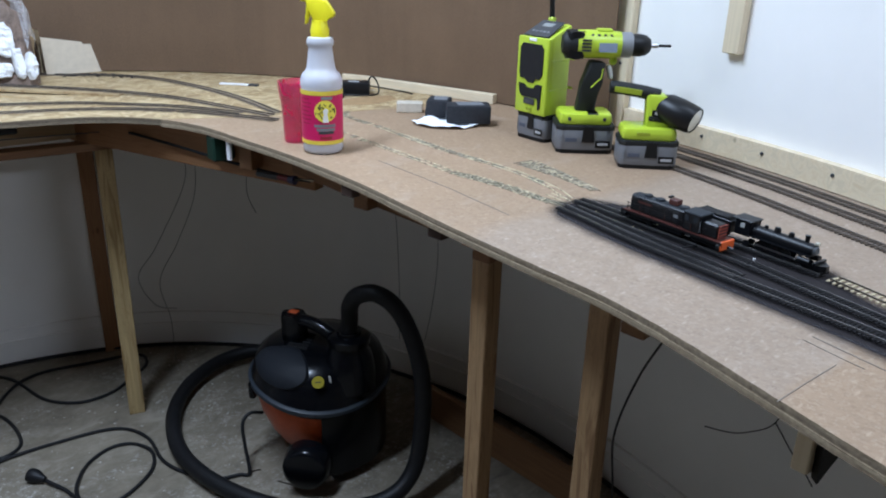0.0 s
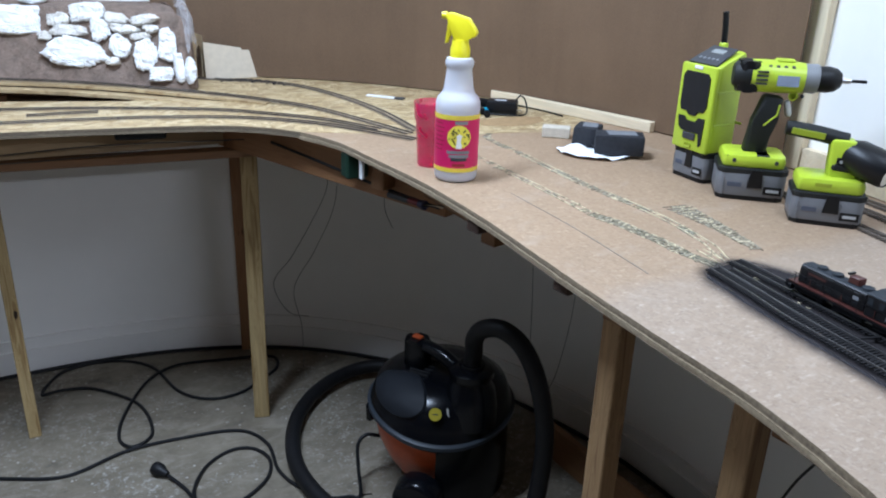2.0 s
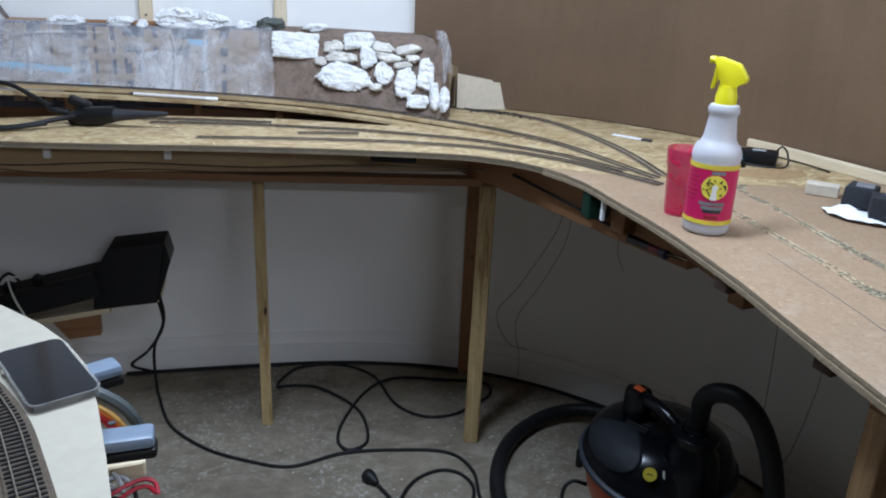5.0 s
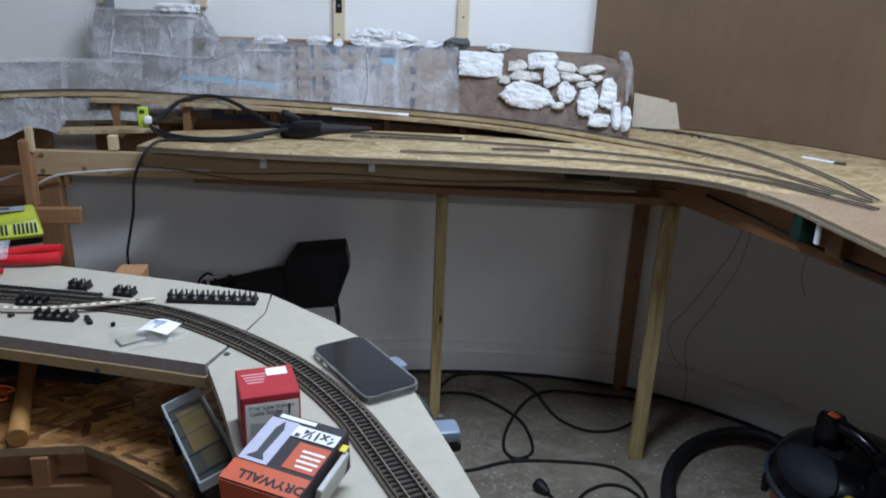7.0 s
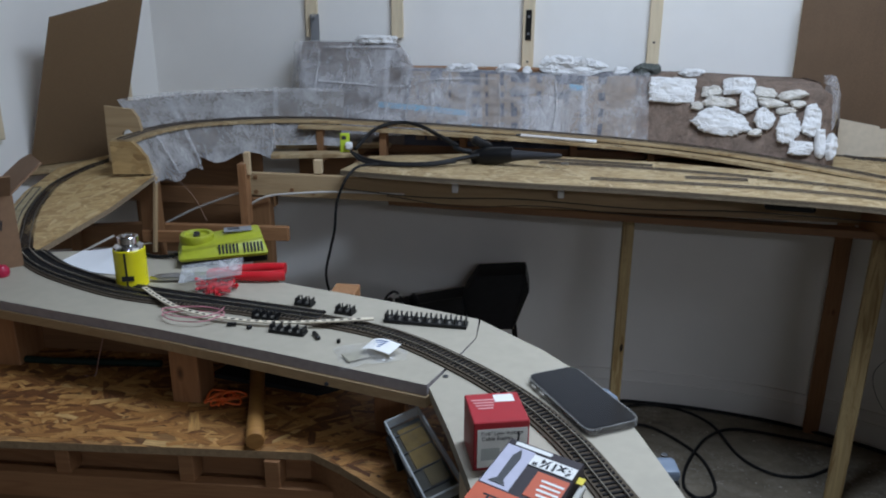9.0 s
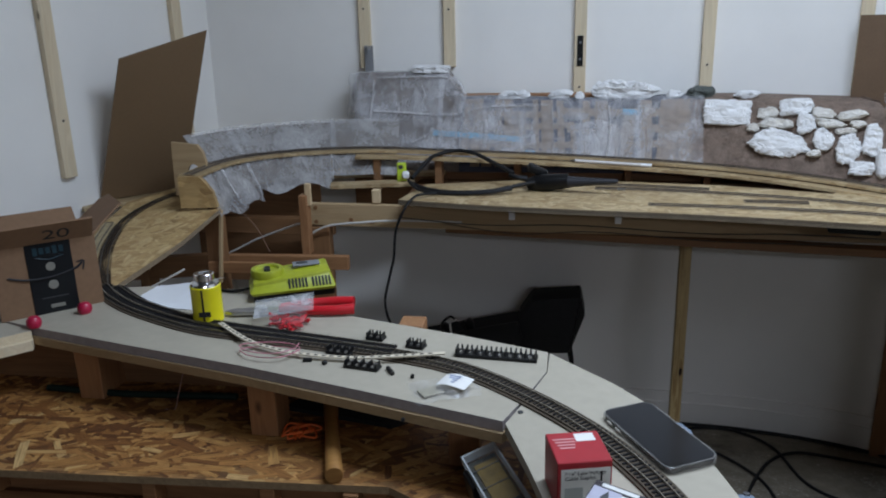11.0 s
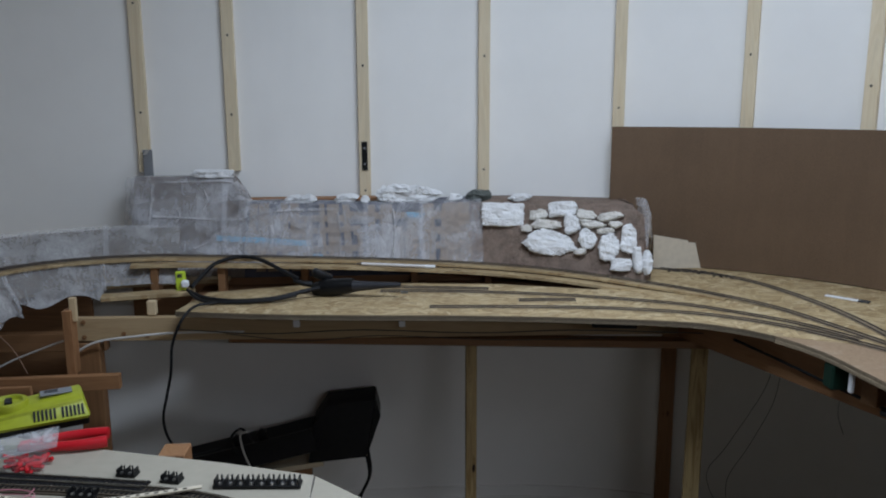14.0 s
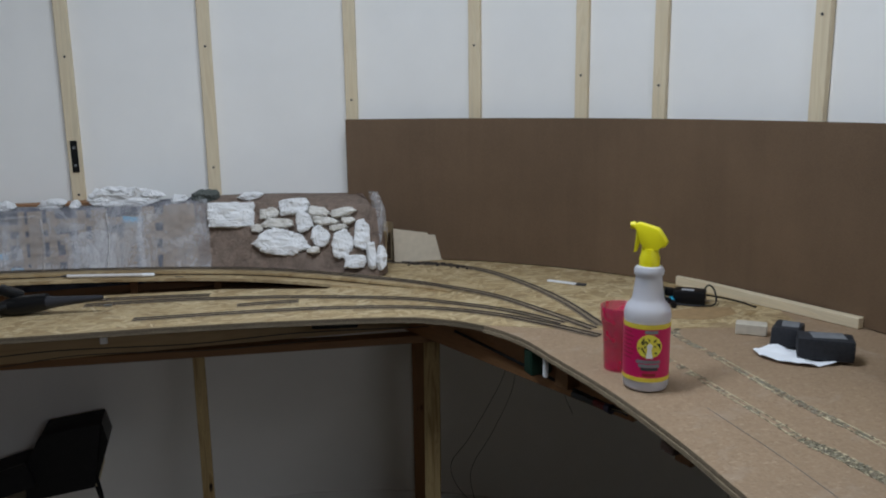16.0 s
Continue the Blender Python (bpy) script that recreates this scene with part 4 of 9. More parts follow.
overspray(YARD_RING, 0.026, soot("black_overspray", (0.022, 0.018, 0.02)), "soft black overspray round the yard roadbed")
solo("yard_roadbed", bm, CORKBLACK, "matt black foam roadbed under the yard tracks", "roadbed", centre=False)
YARDRAIL = plain("dull_yard_rail", (0.20, 0.19, 0.185), 0.35, 0.8, var=0.25)
YARD_A = [(0.910, 0.735), (0.897, 0.66), (0.881, 0.585), (0.866, 0.45), (0.8545, 0.32), (0.8455, 0.2335), (0.820, 0.09), (0.775, -0.07), (0.735, -0.18)]
YARD_B = [(0.958, 0.742), (0.953, 0.68), (0.942, 0.58), (0.929, 0.46), (0.9075, 0.345), (0.889, 0.25), (0.855, 0.10), (0.81, -0.06), (0.772, -0.18)]
YARD_C = [(0.966, 0.340), (0.958, 0.308), (0.948, 0.27), (0.915, 0.14), (0.87, -0.02), (0.825, -0.15)]
track(YARD_A, "black yard track at the edge of the roadbed", TIEBLACK, YARDRAIL, 0.0052, z=TOP + 0.0046, group="yard tracks")
track(YARD_B, "black yard track carrying the diesel locomotive", TIEBLACK, YARDRAIL, 0.0052, z=TOP + 0.0046, group="yard tracks")
track([(0.924, 0.725), (0.913, 0.66), (0.904, 0.60), (0.894, 0.54), (0.884, 0.47), (0.875, 0.42)], "black turnout leg joining the front yard track", TIEBLACK, YARDRAIL, 0.0052, z=TOP + 0.0040, group="yard tracks")
track([(1.000, 0.61), (0.990, 0.53), (0.980, 0.45), (0.9685, 0.355)], "black yard track under the steam locomotive", TIEBLACK, YARDRAIL, 0.0052, z=TOP + 0.0046, group="yard tracks")
track(YARD_C, "yellowed bare ties of the track under the steam locomotive", plain("bare_ties", (0.50, 0.42, 0.27), 0.8, var=0.25), RAIL, 0.0085, z=TOP + 0.0042, group="yard tracks")
for x, y, a in ((0.914, 0.515, -20), (0.925, 0.43, 12)):
    tb = thing("throw_bar", pose(x, y, TOP + 0.0046, 0, 0, a), "small black turnout throw bar between the yard tracks", "throw bar", "throw bars of the yard")
    part("bar", box(0.030, 0.003, 0.0016, pose(0, 0, 0.0024)), TIEBLACK, tb)
    if y < 0.5:
        part("pin", cyl(0.0018, 0.0015, 0.003, pose(0.012, 0, 0.0030), 8), WHITE, tb, "pale pin")

# ---- torn-up ballast and tie marks ----
def scraps(name, pts, seed, label, mats, runs, gauge=0.0062, taper=0.0):
    """What a lifted track leaves, run by run: two straw glue lines, ladders of tie ends, or a dense patch of ballast."""
    rng = random.Random(seed)
    line = spline([Vector((*p, 0)) for p in pts], 10)
    L = sum((b - a).length for a, b in zip(line, line[1:]))
    bm = bmesh.new()

    def bit(k, off, lx, ly, c, turn):
        p, d = along(line, min(max(k, 0.0), L - 1e-4))
        side = Vector((-d.y, d.x, 0))
        m = Matrix((d, side, Vector((0, 0, 1)))).transposed().to_4x4()
        m.translation = p + side * off + Vector((0, 0, TOP + 0.0004 + rng.random() * 0.0004))
        n0 = len(bm.faces)
        box(lx, ly, 0.0010, m @ pose(0, 0, 0, 0, 0, turn), bm=bm)
        bm.faces.ensure_lookup_table()
        for f in bm.faces[n0:]:
            f.material_index = c

    for u0, u1, kind, wide in runs:
        k, end = u0 * L, u1 * L
        first = wide
        while k < end:
            wide = first * (1 - taper * (k - u0 * L) / max(1e-6, end - u0 * L))
            body = noise.noise(Vector((k * 14, seed * 1.7, 0)))
            if kind == "straw":
                for lane in (-gauge, gauge):
                    if noise.noise(Vector((k * 10, seed * 3.1, lane * 300))) > -0.38:
                        bit(k, lane + 0.0016 * noise.noise(Vector((k * 30, lane * 900, seed))), 0.0068, rng.uniform(0.0013, 0.0024), rng.choices((1, 0), (0.75, 0.25))[0], rng.uniform(-5, 5))
                if rng.random() < 0.28 + 0.3 * body:
                    bit(k, rng.gauss(0, 0.004), rng.uniform(0.0015, 0.003), rng.uniform(0.006, 0.013), rng.choice((0, 1, 3)), rng.uniform(-6, 6))
            elif kind == "ties":
                if rng.random() < 0.62 + 0.5 * body:
                    bit(k, rng.gauss(0, 0.002), rng.uniform(0.0012, 0.0024), wide * rng.uniform(0.5, 1.1), rng.choices((0, 1, 2, 3), (0.36, 0.26, 0.12, 0.26))[0], rng.uniform(-5, 5))
                if rng.random() < 0.5:
                    bit(k, rng.choice((-1, 1)) * gauge + rng.gauss(0, 0.001), rng.uniform(0.004, 0.010), rng.uniform(0.0014, 0.0026), rng.choice((0, 1)), rng.uniform(-8, 8))
            else:
                for _ in range(4):
                    bit(k + rng.uniform(-0.003, 0.003), wide * 0.5 * rng.uniform(-1, 1), rng.uniform(0.0010, 0.0034), rng.uniform(0.0016, 0.007), rng.choices((0, 1, 2, 3), (0.42, 0.07, 0.26, 0.25))[0], rng.gauss(0, 22))
                if rng.random() < 0.4:
                    bit(k, wide * 0.45 * rng.choice((-1, 1)), 0.007, 0.002, 1, rng.uniform(-6, 6))
            k += 0.0052 if kind != "dense" else 0.0034
    solo(name, bm, mats, label, "ballast", kind="stuff", centre=False)


def worn(name, c, lo, hi):
    """A patchy crust of fine ballast with bare board showing through."""
    mt, t, b = nodes(name)
    grit = tex(t, "ShaderNodeTexNoise", 330, Detail=3, Roughness=0.7)
    patch = tex(t, "ShaderNodeTexNoise", 26, Detail=4, Roughness=0.65)
    clear, blend = t.nodes.new("ShaderNodeBsdfTransparent"), t.nodes.new("ShaderNodeMixShader")
    t.links.new(ramp(t, grit.outputs["Fac"], [(0.3, mul(c, 0.35)), (0.5, c), (0.7, mul(c, 2.1))]), b.inputs["Base Color"])
    b.inputs["Roughness"].default_value = 0.9
    t.links.new(ramp(t, mix(t, 0.3, patch.outputs["Fac"], grit.outputs["Fac"]), [(lo, (0, 0, 0)), (hi, (0.9, 0.9, 0.9))]), blend.inputs["Fac"])
    t.links.new(clear.outputs[0], blend.inputs[1])
    t.links.new(b.outputs[0], blend.inputs[2])
    t.links.new(blend.outputs[0], t.nodes["Material Output"].inputs["Surface"])
    bump(t, b, grit.outputs["Fac"], 0.6, 0.001)
    return mt


CRUST = worn("ballast_crust", (0.26, 0.24, 0.17), 0.50, 0.66)
CRUSTDENSE = worn("dense_ballast_crust", (0.20, 0.175, 0.115), 0.36, 0.56)
LINE_A = [(0.905, 1.50), (0.925, 1.365), (0.921, 1.212), (0.917, 1.064), (0.913, 0.995), (0.922, 0.931), (0.926, 0.858), (0.925, 0.804), (0.931, 0.745)]
LINE_B = [(1.055, 1.53), (1.027, 1.476), (1.021, 1.337), (1.010, 1.191), (1.006, 1.088), (1.008, 1.01), (1.006, 0.925), (0.987, 0.823), (0.962, 0.765)]
LINE_C = [(1.068, 0.965), (1.064, 0.92), (1.055, 0.86), (1.04, 0.79), (1.02, 0.71)]
for pts, w, mt, lab in ((LINE_A[:5], 0.008, CRUST, "patchy ballast crust of the first lifted track"), (LINE_B, 0.009, CRUST, "patchy ballast crust of the second lifted track"),
                        (LINE_C[:4], 0.012, CRUSTDENSE, "brownish ballast crust of a lifted turnout"), (LINE_A[4:], 0.010, CRUSTDENSE, "dense ballast crust before the black roadbed")):
    solo("ballast_crust", ribbon(spline([Vector((*p, 0)) for p in pts], 8), w, TOP + 0.0002, TOP + 0.0005), mt, lab, "ballast", "ballast crusts", centre=False)
SCRAPMATS = [plain("olive_ballast", (0.25, 0.212, 0.14), 0.9, var=0.5), plain("straw_glue", (0.55, 0.46, 0.30), 0.9, var=0.3), plain("dark_ballast", (0.175, 0.14, 0.098), 0.9, var=0.4), plain("grey_ballast", (0.29, 0.25, 0.185), 0.9, var=0.4)]
scraps("ballast_remains", LINE_A, 1, "straw glue lines and ballast left where a track was lifted", SCRAPMATS,
       ((0.0, 0.34, "ties", 0.019), (0.34, 0.66, "straw", 0.016), (0.60, 0.70, "ties", 0.018), (0.70, 0.92, "dense", 0.024), (0.88, 1.0, "ties", 0.024)))
scraps("ballast_remains", LINE_B, 2, "grey ballast and straw glue lines of a second lifted track", SCRAPMATS,
       ((0.0, 0.28, "ties", 0.017), (0.24, 0.48, "straw", 0.016), (0.40, 0.66, "dense", 0.019), (0.62, 1.0, "straw", 0.018)))
scraps("ballast_remains", LINE_C, 3, "ladder of brownish tie marks left from a lifted turnout", SCRAPMATS[2:] + SCRAPMATS[:2], ((0.0, 0.8, "ties", 0.052), (0.04, 0.75, "dense", 0.048), (0.1, 0.7, "dense", 0.044)), taper=0.72)
scraps("ballast_remains", [(0.955, 0.80), (0.94, 0.70), (0.935, 0.60)], 6, "pale glue lines running on to the black roadbed", SCRAPMATS, ((0.0, 1.0, "straw", 0.016),))
rng = random.Random(14)
bm = bmesh.new()
for k in range(150):
    u = rng.random()
    x, y = 0.675 + 0.15 * u + rng.gauss(0, 0.008), 2.372 - 0.125 * u * u + rng.gauss(0, 0.010)
    box(rng.uniform(0.003, 0.016), rng.uniform(0.002, 0.006), rng.uniform(0.0012, 0.005), pose(x, y, TOP + 0.0012, 0, 0, -30 + rng.gauss(0, 40)), bm=bm)
solo("scenery_scraps", bm, BLACKMATT, "black scraps of scenery foam by the tunnel mouth", "scraps", kind="stuff", centre=False)
PENCIL = plain("pencil_mark", (0.20, 0.165, 0.13), 0.8)
for pts, w, lab in (([(0.854, 1.138), (0.845, 0.95), (0.825, 0.769)], 0.0008, "thin dark pencil line drawn on the board"), ([(0.645, 0.252), (0.70, 0.25), (0.758, 0.247)], 0.0005, "thin seam between two particle boards"),
                    ([(0.785, 0.294), (0.778, 0.26), (0.772, 0.225)], 0.0006, "dark pencil line near the seam"), ([(0.80, 0.29), (0.775, 0.15), (0.75, 0.02)], 0.0009, "grey smear of old ballast beside the yard")):
    solo("pencil_line", ribbon(spline([Vector((*p, 0)) for p in pts], 6), w, TOP + 0.0003, TOP + 0.0006), PENCIL, lab, "mark", "marks on the board", centre=False)

# ---- rock ridge ----
GREYCARD = plain("grey_card_strips", (0.275, 0.21, 0.16), 0.85, var=0.25, scale=60, coarse=20)
# shade between the card strips, put into the core's dark bluish colour
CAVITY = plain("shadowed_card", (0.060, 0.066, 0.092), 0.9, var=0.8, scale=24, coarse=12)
CLOTH = gauze("tissue_cloth", (0.76, 0.75, 0.77), 0.20)
WHITECLOTH = gauze("white_tissue", (0.64, 0.63, 0.63), 0.31)
FOLD = gauze("doubled_tissue", (0.68, 0.67, 0.68), 0.27)
TAPE = plain("blue_tape", (0.13, 0.36, 0.52), 0.6, var=0.15)
FACE = spline([(-0.93, 2.40), (-0.5, 2.392), (-0.2, 2.392), (0.1, 2.377), (0.3, 2.335), (0.45, 2.28), (0.55, 2.245)], 12)


def face_y(x):
    for a, b in zip(FACE, FACE[1:]):
        if a.x <= x <= b.x + 1e-6:
            return a.y + (b.y - a.y) * (x - a.x) / (b.x - a.x)
    return FACE[-1].y if x > 0 else FACE[0].y


def crest(x):
    if x < -0.645:
        return 1.187
    if x < -0.60:
        return 1.187 - (x + 0.645) / 0.045 * 0.075
    return 1.109 + 0.004 * math.sin(9 * x)


def ridge_mesh(x0, x1, ends, rough, nz=22):
    """The ridge's skin: a sloping face, a rounded shoulder and a top that runs back to the wall."""
    bm = bmesh.new()
    stations = []
    n = int((x1 - x0) / 0.012)
    for i in range(n + 1):
        x = x0 + (x1 - x0) * i / n
        stations.append((Vector((x, face_y(x) + 0.10, 0)), Vector((0, -1, 0)), crest(x), 0.36))
    if ends:
        c = stations[-1][0]
        for k in range(1, 13):
            a = radians(k * 7.6)
            stations.append((c, Vector((math.sin(a), -math.cos(a), 0)), 1.109 - 0.030 * (k / 12) ** 2, 0.36 - 0.26 * k / 12))
        for k in range(1, 16):
            stations.append((c + Vector((0, 0.012 * k, 0)), Vector((1, 0.02, 0)), 1.079, 0.10))
    rows = []
    for o, d, zt, slope in stations:
        row = []
        for j in range(nz + 1):
            f = j / nz
            z = 0.899 + (zt - 0.899) * min(1, f / 0.72)
            out = 0.105 - slope * (z - 0.93)
            if f > 0.72:
                out *= 1 - (f - 0.72) / 0.28
            edge = max(0, (z - (zt - 0.03)) / 0.03)
            z -= (0.012 + 0.03 * max(0, d.x)) * edge * edge * (1 if f < 0.8 else max(0, 1 - (f - 0.8) * 6))
            p = o + d * out + Vector((0, 0, z))
            q = p * 22
            p.x = min(p.x, 0.55) + max(0.0, p.x - 0.55) * 0.48
            w = rough * (noise.noise(q) + 0.6 * noise.noise(q * 2.7) + 0.35 * noise.noise(q * 6.1))
            row.append(bm.verts.new(p + (d + Vector((0, 0, 0.5))) * w))
        row.append(bm.verts.new(Vector((o.x + (0.02 if d.x > 0.3 else 0), min(2.575, max(o.y + 0.01, 2.50 if d.x > 0.3 else 2.575)), zt - 0.004))))
        rows.append(row)
    for a, b in zip(rows, rows[1:]):
        for j in range(len(a) - 1):
            try:
                bm.faces.new((a[j], b[j], b[j + 1], a[j + 1]))
            except ValueError:
                pass
    return bm


ridge = thing("rock_ridge", pose(0, 0, 0), "half-built scenery ridge of card lattice, tissue and plaster rocks", "scenery ridge")
part("mud_shell", ridge_mesh(0.075, 0.55, True, 0.0055, 34), MUD, ridge, "brown rough scenery plaster shell", smooth=True)
part("card_core", ridge_mesh(-0.60, 0.075, False, 0.001), CAVITY, ridge, "cardboard core coloured dark as the shaded hollow behind the strips", smooth=True)
part("card_core", ridge_mesh(-0.93, -0.60, False, 0.006), plain("brown_core_card", (0.15, 0.122, 0.105), 0.9, var=0.6, scale=40, coarse=18), ridge, "brown cardboard core of the high block", smooth=True)
part("base_board", box(1.55, 0.205, 0.014, pose(-0.19, 2.488, 0.889)), PINE_DARK, ridge)
part("back_board", box(1.36, 0.012, 0.10, pose(-0.25, 2.40, 0.83)), PINE_DARK, ridge)
part("under_board", box(1.34, 0.46, 0.010, pose(-0.05, 2.34, 0.868)), PINE_DARK, ridge)


def on_face(x, z, lift=0.0):
    return Vector((x, face_y(x) - 0.005 + 0.36 * (z - 0.93) - lift, z))


rng = random.Random(5)
# woven card strips: rows, then uprights of uneven width and lean
def card_strip(mids, halves, upright, phase):
    bm = bmesh.new()
    prev = None
    for i, ((x, z), hw) in enumerate(zip(mids, halves)):
        lift = 0.0027 + 0.0017 * math.sin(i * (2.9 if upright else 1.6) + phase)
        ends = [(x - hw, z), (x + hw, z)] if upright else [(x, z - hw), (x, z + hw)]
        cur = [bm.verts.new(on_face(a, b, lift)) for a, b in ends]
        if prev:
            bm.faces.new((prev[0], cur[0], cur[1], prev[1]))
        prev = cur
    part("card_strip", bm, GREYCARD, ridge)


for k in range(4):
    x = -0.60 + rng.uniform(0, 0.05)
    while x < 0.05:
        end = min(0.072, x + rng.uniform(0.10, 0.34))
        z, slope, half = 0.938 + 0.043 * k + rng.uniform(-0.006, 0.006), rng.uniform(-0.045, 0.045), rng.uniform(0.006, 0.0125)
        n = max(3, int((end - x) / 0.011))
        card_strip([(x + (end - x) * i / n, min(z + slope * (end - x) * i / n + 0.002 * noise.noise(Vector((i * 0.4, k, x))), crest(x) - half - 0.003)) for i in range(n + 1)], [half * (1 + 0.12 * noise.noise(Vector((i * 0.5, x * 9, k)))) for i in range(n + 1)], False, k * math.pi)
        x = end + rng.choice((-0.02, -0.01, 0.004, 0.016))
x, k = -0.585, 0
while x < 0.078:
    half = rng.choice((0.008, 0.011, 0.014, 0.018))
    lean, z1 = rng.uniform(-0.014, 0.014), crest(x) - 0.004
    z0 = rng.choice((0.915, 0.915, 0.915, 0.95))
    if rng.random() < 0.25:
        z1 -= rng.uniform(0.03, 0.07)
    card_strip([(min(x + lean * j / 14, 0.078), z0 + (z1 - z0) * j / 14) for j in range(15)], [half * (1 + 0.15 * noise.noise(Vector((j * 0.4, k * 3.3, 1)))) for j in range(15)], True, k * math.pi)
    x += half + rng.choice((0.015, 0.018, 0.022, 0.027))
    k += 1


def sheet(corner_fn, nu, nv, wobble, seed):
    """A limp sheet from a function of u, v."""
    bm = bmesh.new()
    g = []
    for i in range(nu + 1):
        row = []
        for j in range(nv + 1):
            p, n = corner_fn(i / nu, j / nv)
            q = p * 30 + Vector((seed, 0, 0))
            row.append(bm.verts.new(p + n * wobble * (noise.noise(q) + 0.5 * noise.noise(q * 2.3))))
        g.append(row)
    for a, b in zip(g, g[1:]):
        for j in range(nv):
            bm.faces.new((a[j], b[j], b[j + 1], a[j + 1]))
    return bm


edges = (-0.925, -0.66, -0.61, -0.41, -0.24, -0.075, 0.10)
for i, (xa, xb) in enumerate(zip(edges, edges[1:])):
    def cf(u, v, xa=xa, xb=xb):
        x = xa - 0.008 + (xb - xa + 0.016) * u
        top = crest(min(max(x, xa), xb))
        z = 0.925 + (top - 0.925) * min(1, v / 0.85)
        p = on_face(x, z, 0.0065 + 0.001 * (i % 2))
        if v > 0.85:
            p += Vector((0, (v - 0.85) * 0.35, 0.002))
        return p, Vector((0, -1, 0.2))
    part("tissue_sheet", sheet(cf, 18, 22, 0.0035, i * 3.1), CLOTH, ridge, "thin translucent white tissue", smooth=True)
    if i % 2 == 0:
        def cf2(u, v, xb=xb):
            x = xb - 0.007 + 0.014 * u + 0.004 * math.sin(9 * v)
            z = 0.925 + (crest(x) - 0.925) * v
            return on_face(x, z, 0.0092), Vector((0, -1, 0))
        part("tissue_fold", sheet(cf2, 3, 20, 0.0025, 9 + i), CLOTH, ridge, smooth=True)
# a second, thicker layer over part of the lattice
def over_sheet(u, v):
    x = -0.60 + 0.23 * u
    z = 0.928 + 0.168 * v
    return on_face(x, z, 0.0105), Vector((0, -1, 0.2))


part("tissue_sheet", sheet(over_sheet, 16, 14, 0.004, 77), CLOTH, ridge, "thin translucent white tissue", smooth=True)
for j, (xa, za, wa, ha) in enumerate(((-0.87, 0.985, 0.11, 0.085), (-0.75, 0.955, 0.12, 0.09), (-0.86, 1.09, 0.13, 0.08), (-0.70, 1.085, 0.09, 0.10), (-0.66, 0.99, 0.10, 0.09), (-0.20, 0.99, 0.12, 0.10))):
    def scrap_f(u, v, xa=xa, za=za, wa=wa, ha=ha, j=j):
        return on_face(xa + wa * (u - 0.5), min(za + ha * (v - 0.5) + 0.01 * math.sin(5 * u + j), crest(xa) - 0.004), 0.012), Vector((0, -1, 0.2))
    part("tissue_scrap", sheet(scrap_f, 12, 10, 0.005, 60 + j * 4), CLOTH, ridge, smooth=True)
# doubled edges and creases where the sheets overlap
for j, (line, wide) in enumerate((([(-0.870, 1.168), (-0.878, 1.077), (-0.893, 0.967)], 0.008), ([(-0.862, 1.172), (-0.756, 1.174), (-0.665, 1.175), (-0.625, 1.170)], 0.006),
                                  ([(-0.628, 1.172), (-0.592, 1.128), (-0.600, 1.080), (-0.588, 1.057)], 0.016), ([(-0.59, 1.064), (-0.528, 1.085), (-0.325, 1.092)], 0.006), ([(-0.528, 1.078), (-0.520, 1.01), (-0.530, 0.945)], 0.012),
                                  ([(-0.325, 1.088), (-0.318, 1.02), (-0.321, 0.938)], 0.005), ([(-0.868, 1.075), (-0.768, 1.070), (-0.666, 1.064), (-0.592, 1.066)], 0.007), ([(-0.683, 1.064), (-0.690, 1.014), (-0.730, 0.99), (-0.775, 0.978)], 0.006),
                                  ([(-0.80, 1.10), (-0.79, 1.075), (-0.81, 1.05)], 0.005), ([(-0.48, 1.06), (-0.44, 1.04), (-0.40, 1.05)], 0.005), ([(-0.72, 1.15), (-0.71, 1.12), (-0.725, 1.09)], 0.005), ([(-0.16, 1.09), (-0.155, 1.02), (-0.165, 0.94)], 0.005))):
    path = even(spline([Vector((a, b, 0)) for a, b in line], 6), 0.007)

    def fold_f(u, v, path=path, wide=wide, j=j):
        k = min(len(path) - 2, int(u * (len(path) - 1)))
        d = (path[k + 1] - path[k]).normalized()
        q = path[k] + Vector((-d.y, d.x, 0)) * wide * (2 * v - 1) * (0.6 + 0.5 * noise.noise(Vector((k * 0.6, j * 3.0, 0))))
        return on_face(q.x, q.y, 0.014 + 0.004 * math.sin(3.14 * v)), Vector((0, -1, 0.2))
    part("tissue_fold", sheet(fold_f, len(path) - 1, 4, 0.003, 110 + j), FOLD, ridge, smooth=True)
# left end of the high block and draped tissue over the rounded end
def cf3(u, v):
    z = 0.96 + (1.185 - 0.96) * v
    return Vector((-0.935 - 0.035 * math.sin(u * 3.1) * (1 - 0.4 * v), 2.395 + 0.12 * u + 0.36 * (z - 0.93) * (1 - u), z)), Vector((-1, 0, 0))


part("tissue_sheet", sheet(cf3, 12, 20, 0.006, 41), CLOTH, ridge, "thin translucent white tissue", smooth=True)


def cf4(u, v):
    a = radians(14 + 72 * u)
    z = 0.99 + 0.03 * math.sin(4 * u) + (0.115 - 0.045 * u * u) * min(1, v / 0.8)
    out = 0.113 - (0.28 - 0.16 * u) * (z - 0.93) - 0.022 * max(0, v - 0.55) ** 2 * 8
    if v > 0.8:
        out *= 1 - (v - 0.8) * 3
    c = Vector((0.55, FACE[-1].y + 0.10, 0))
    d = Vector((math.sin(a), -math.cos(a), 0))
    return c + Vector((d.x * 0.52, d.y, 0)) * out + Vector((0.004, 0, z)), d


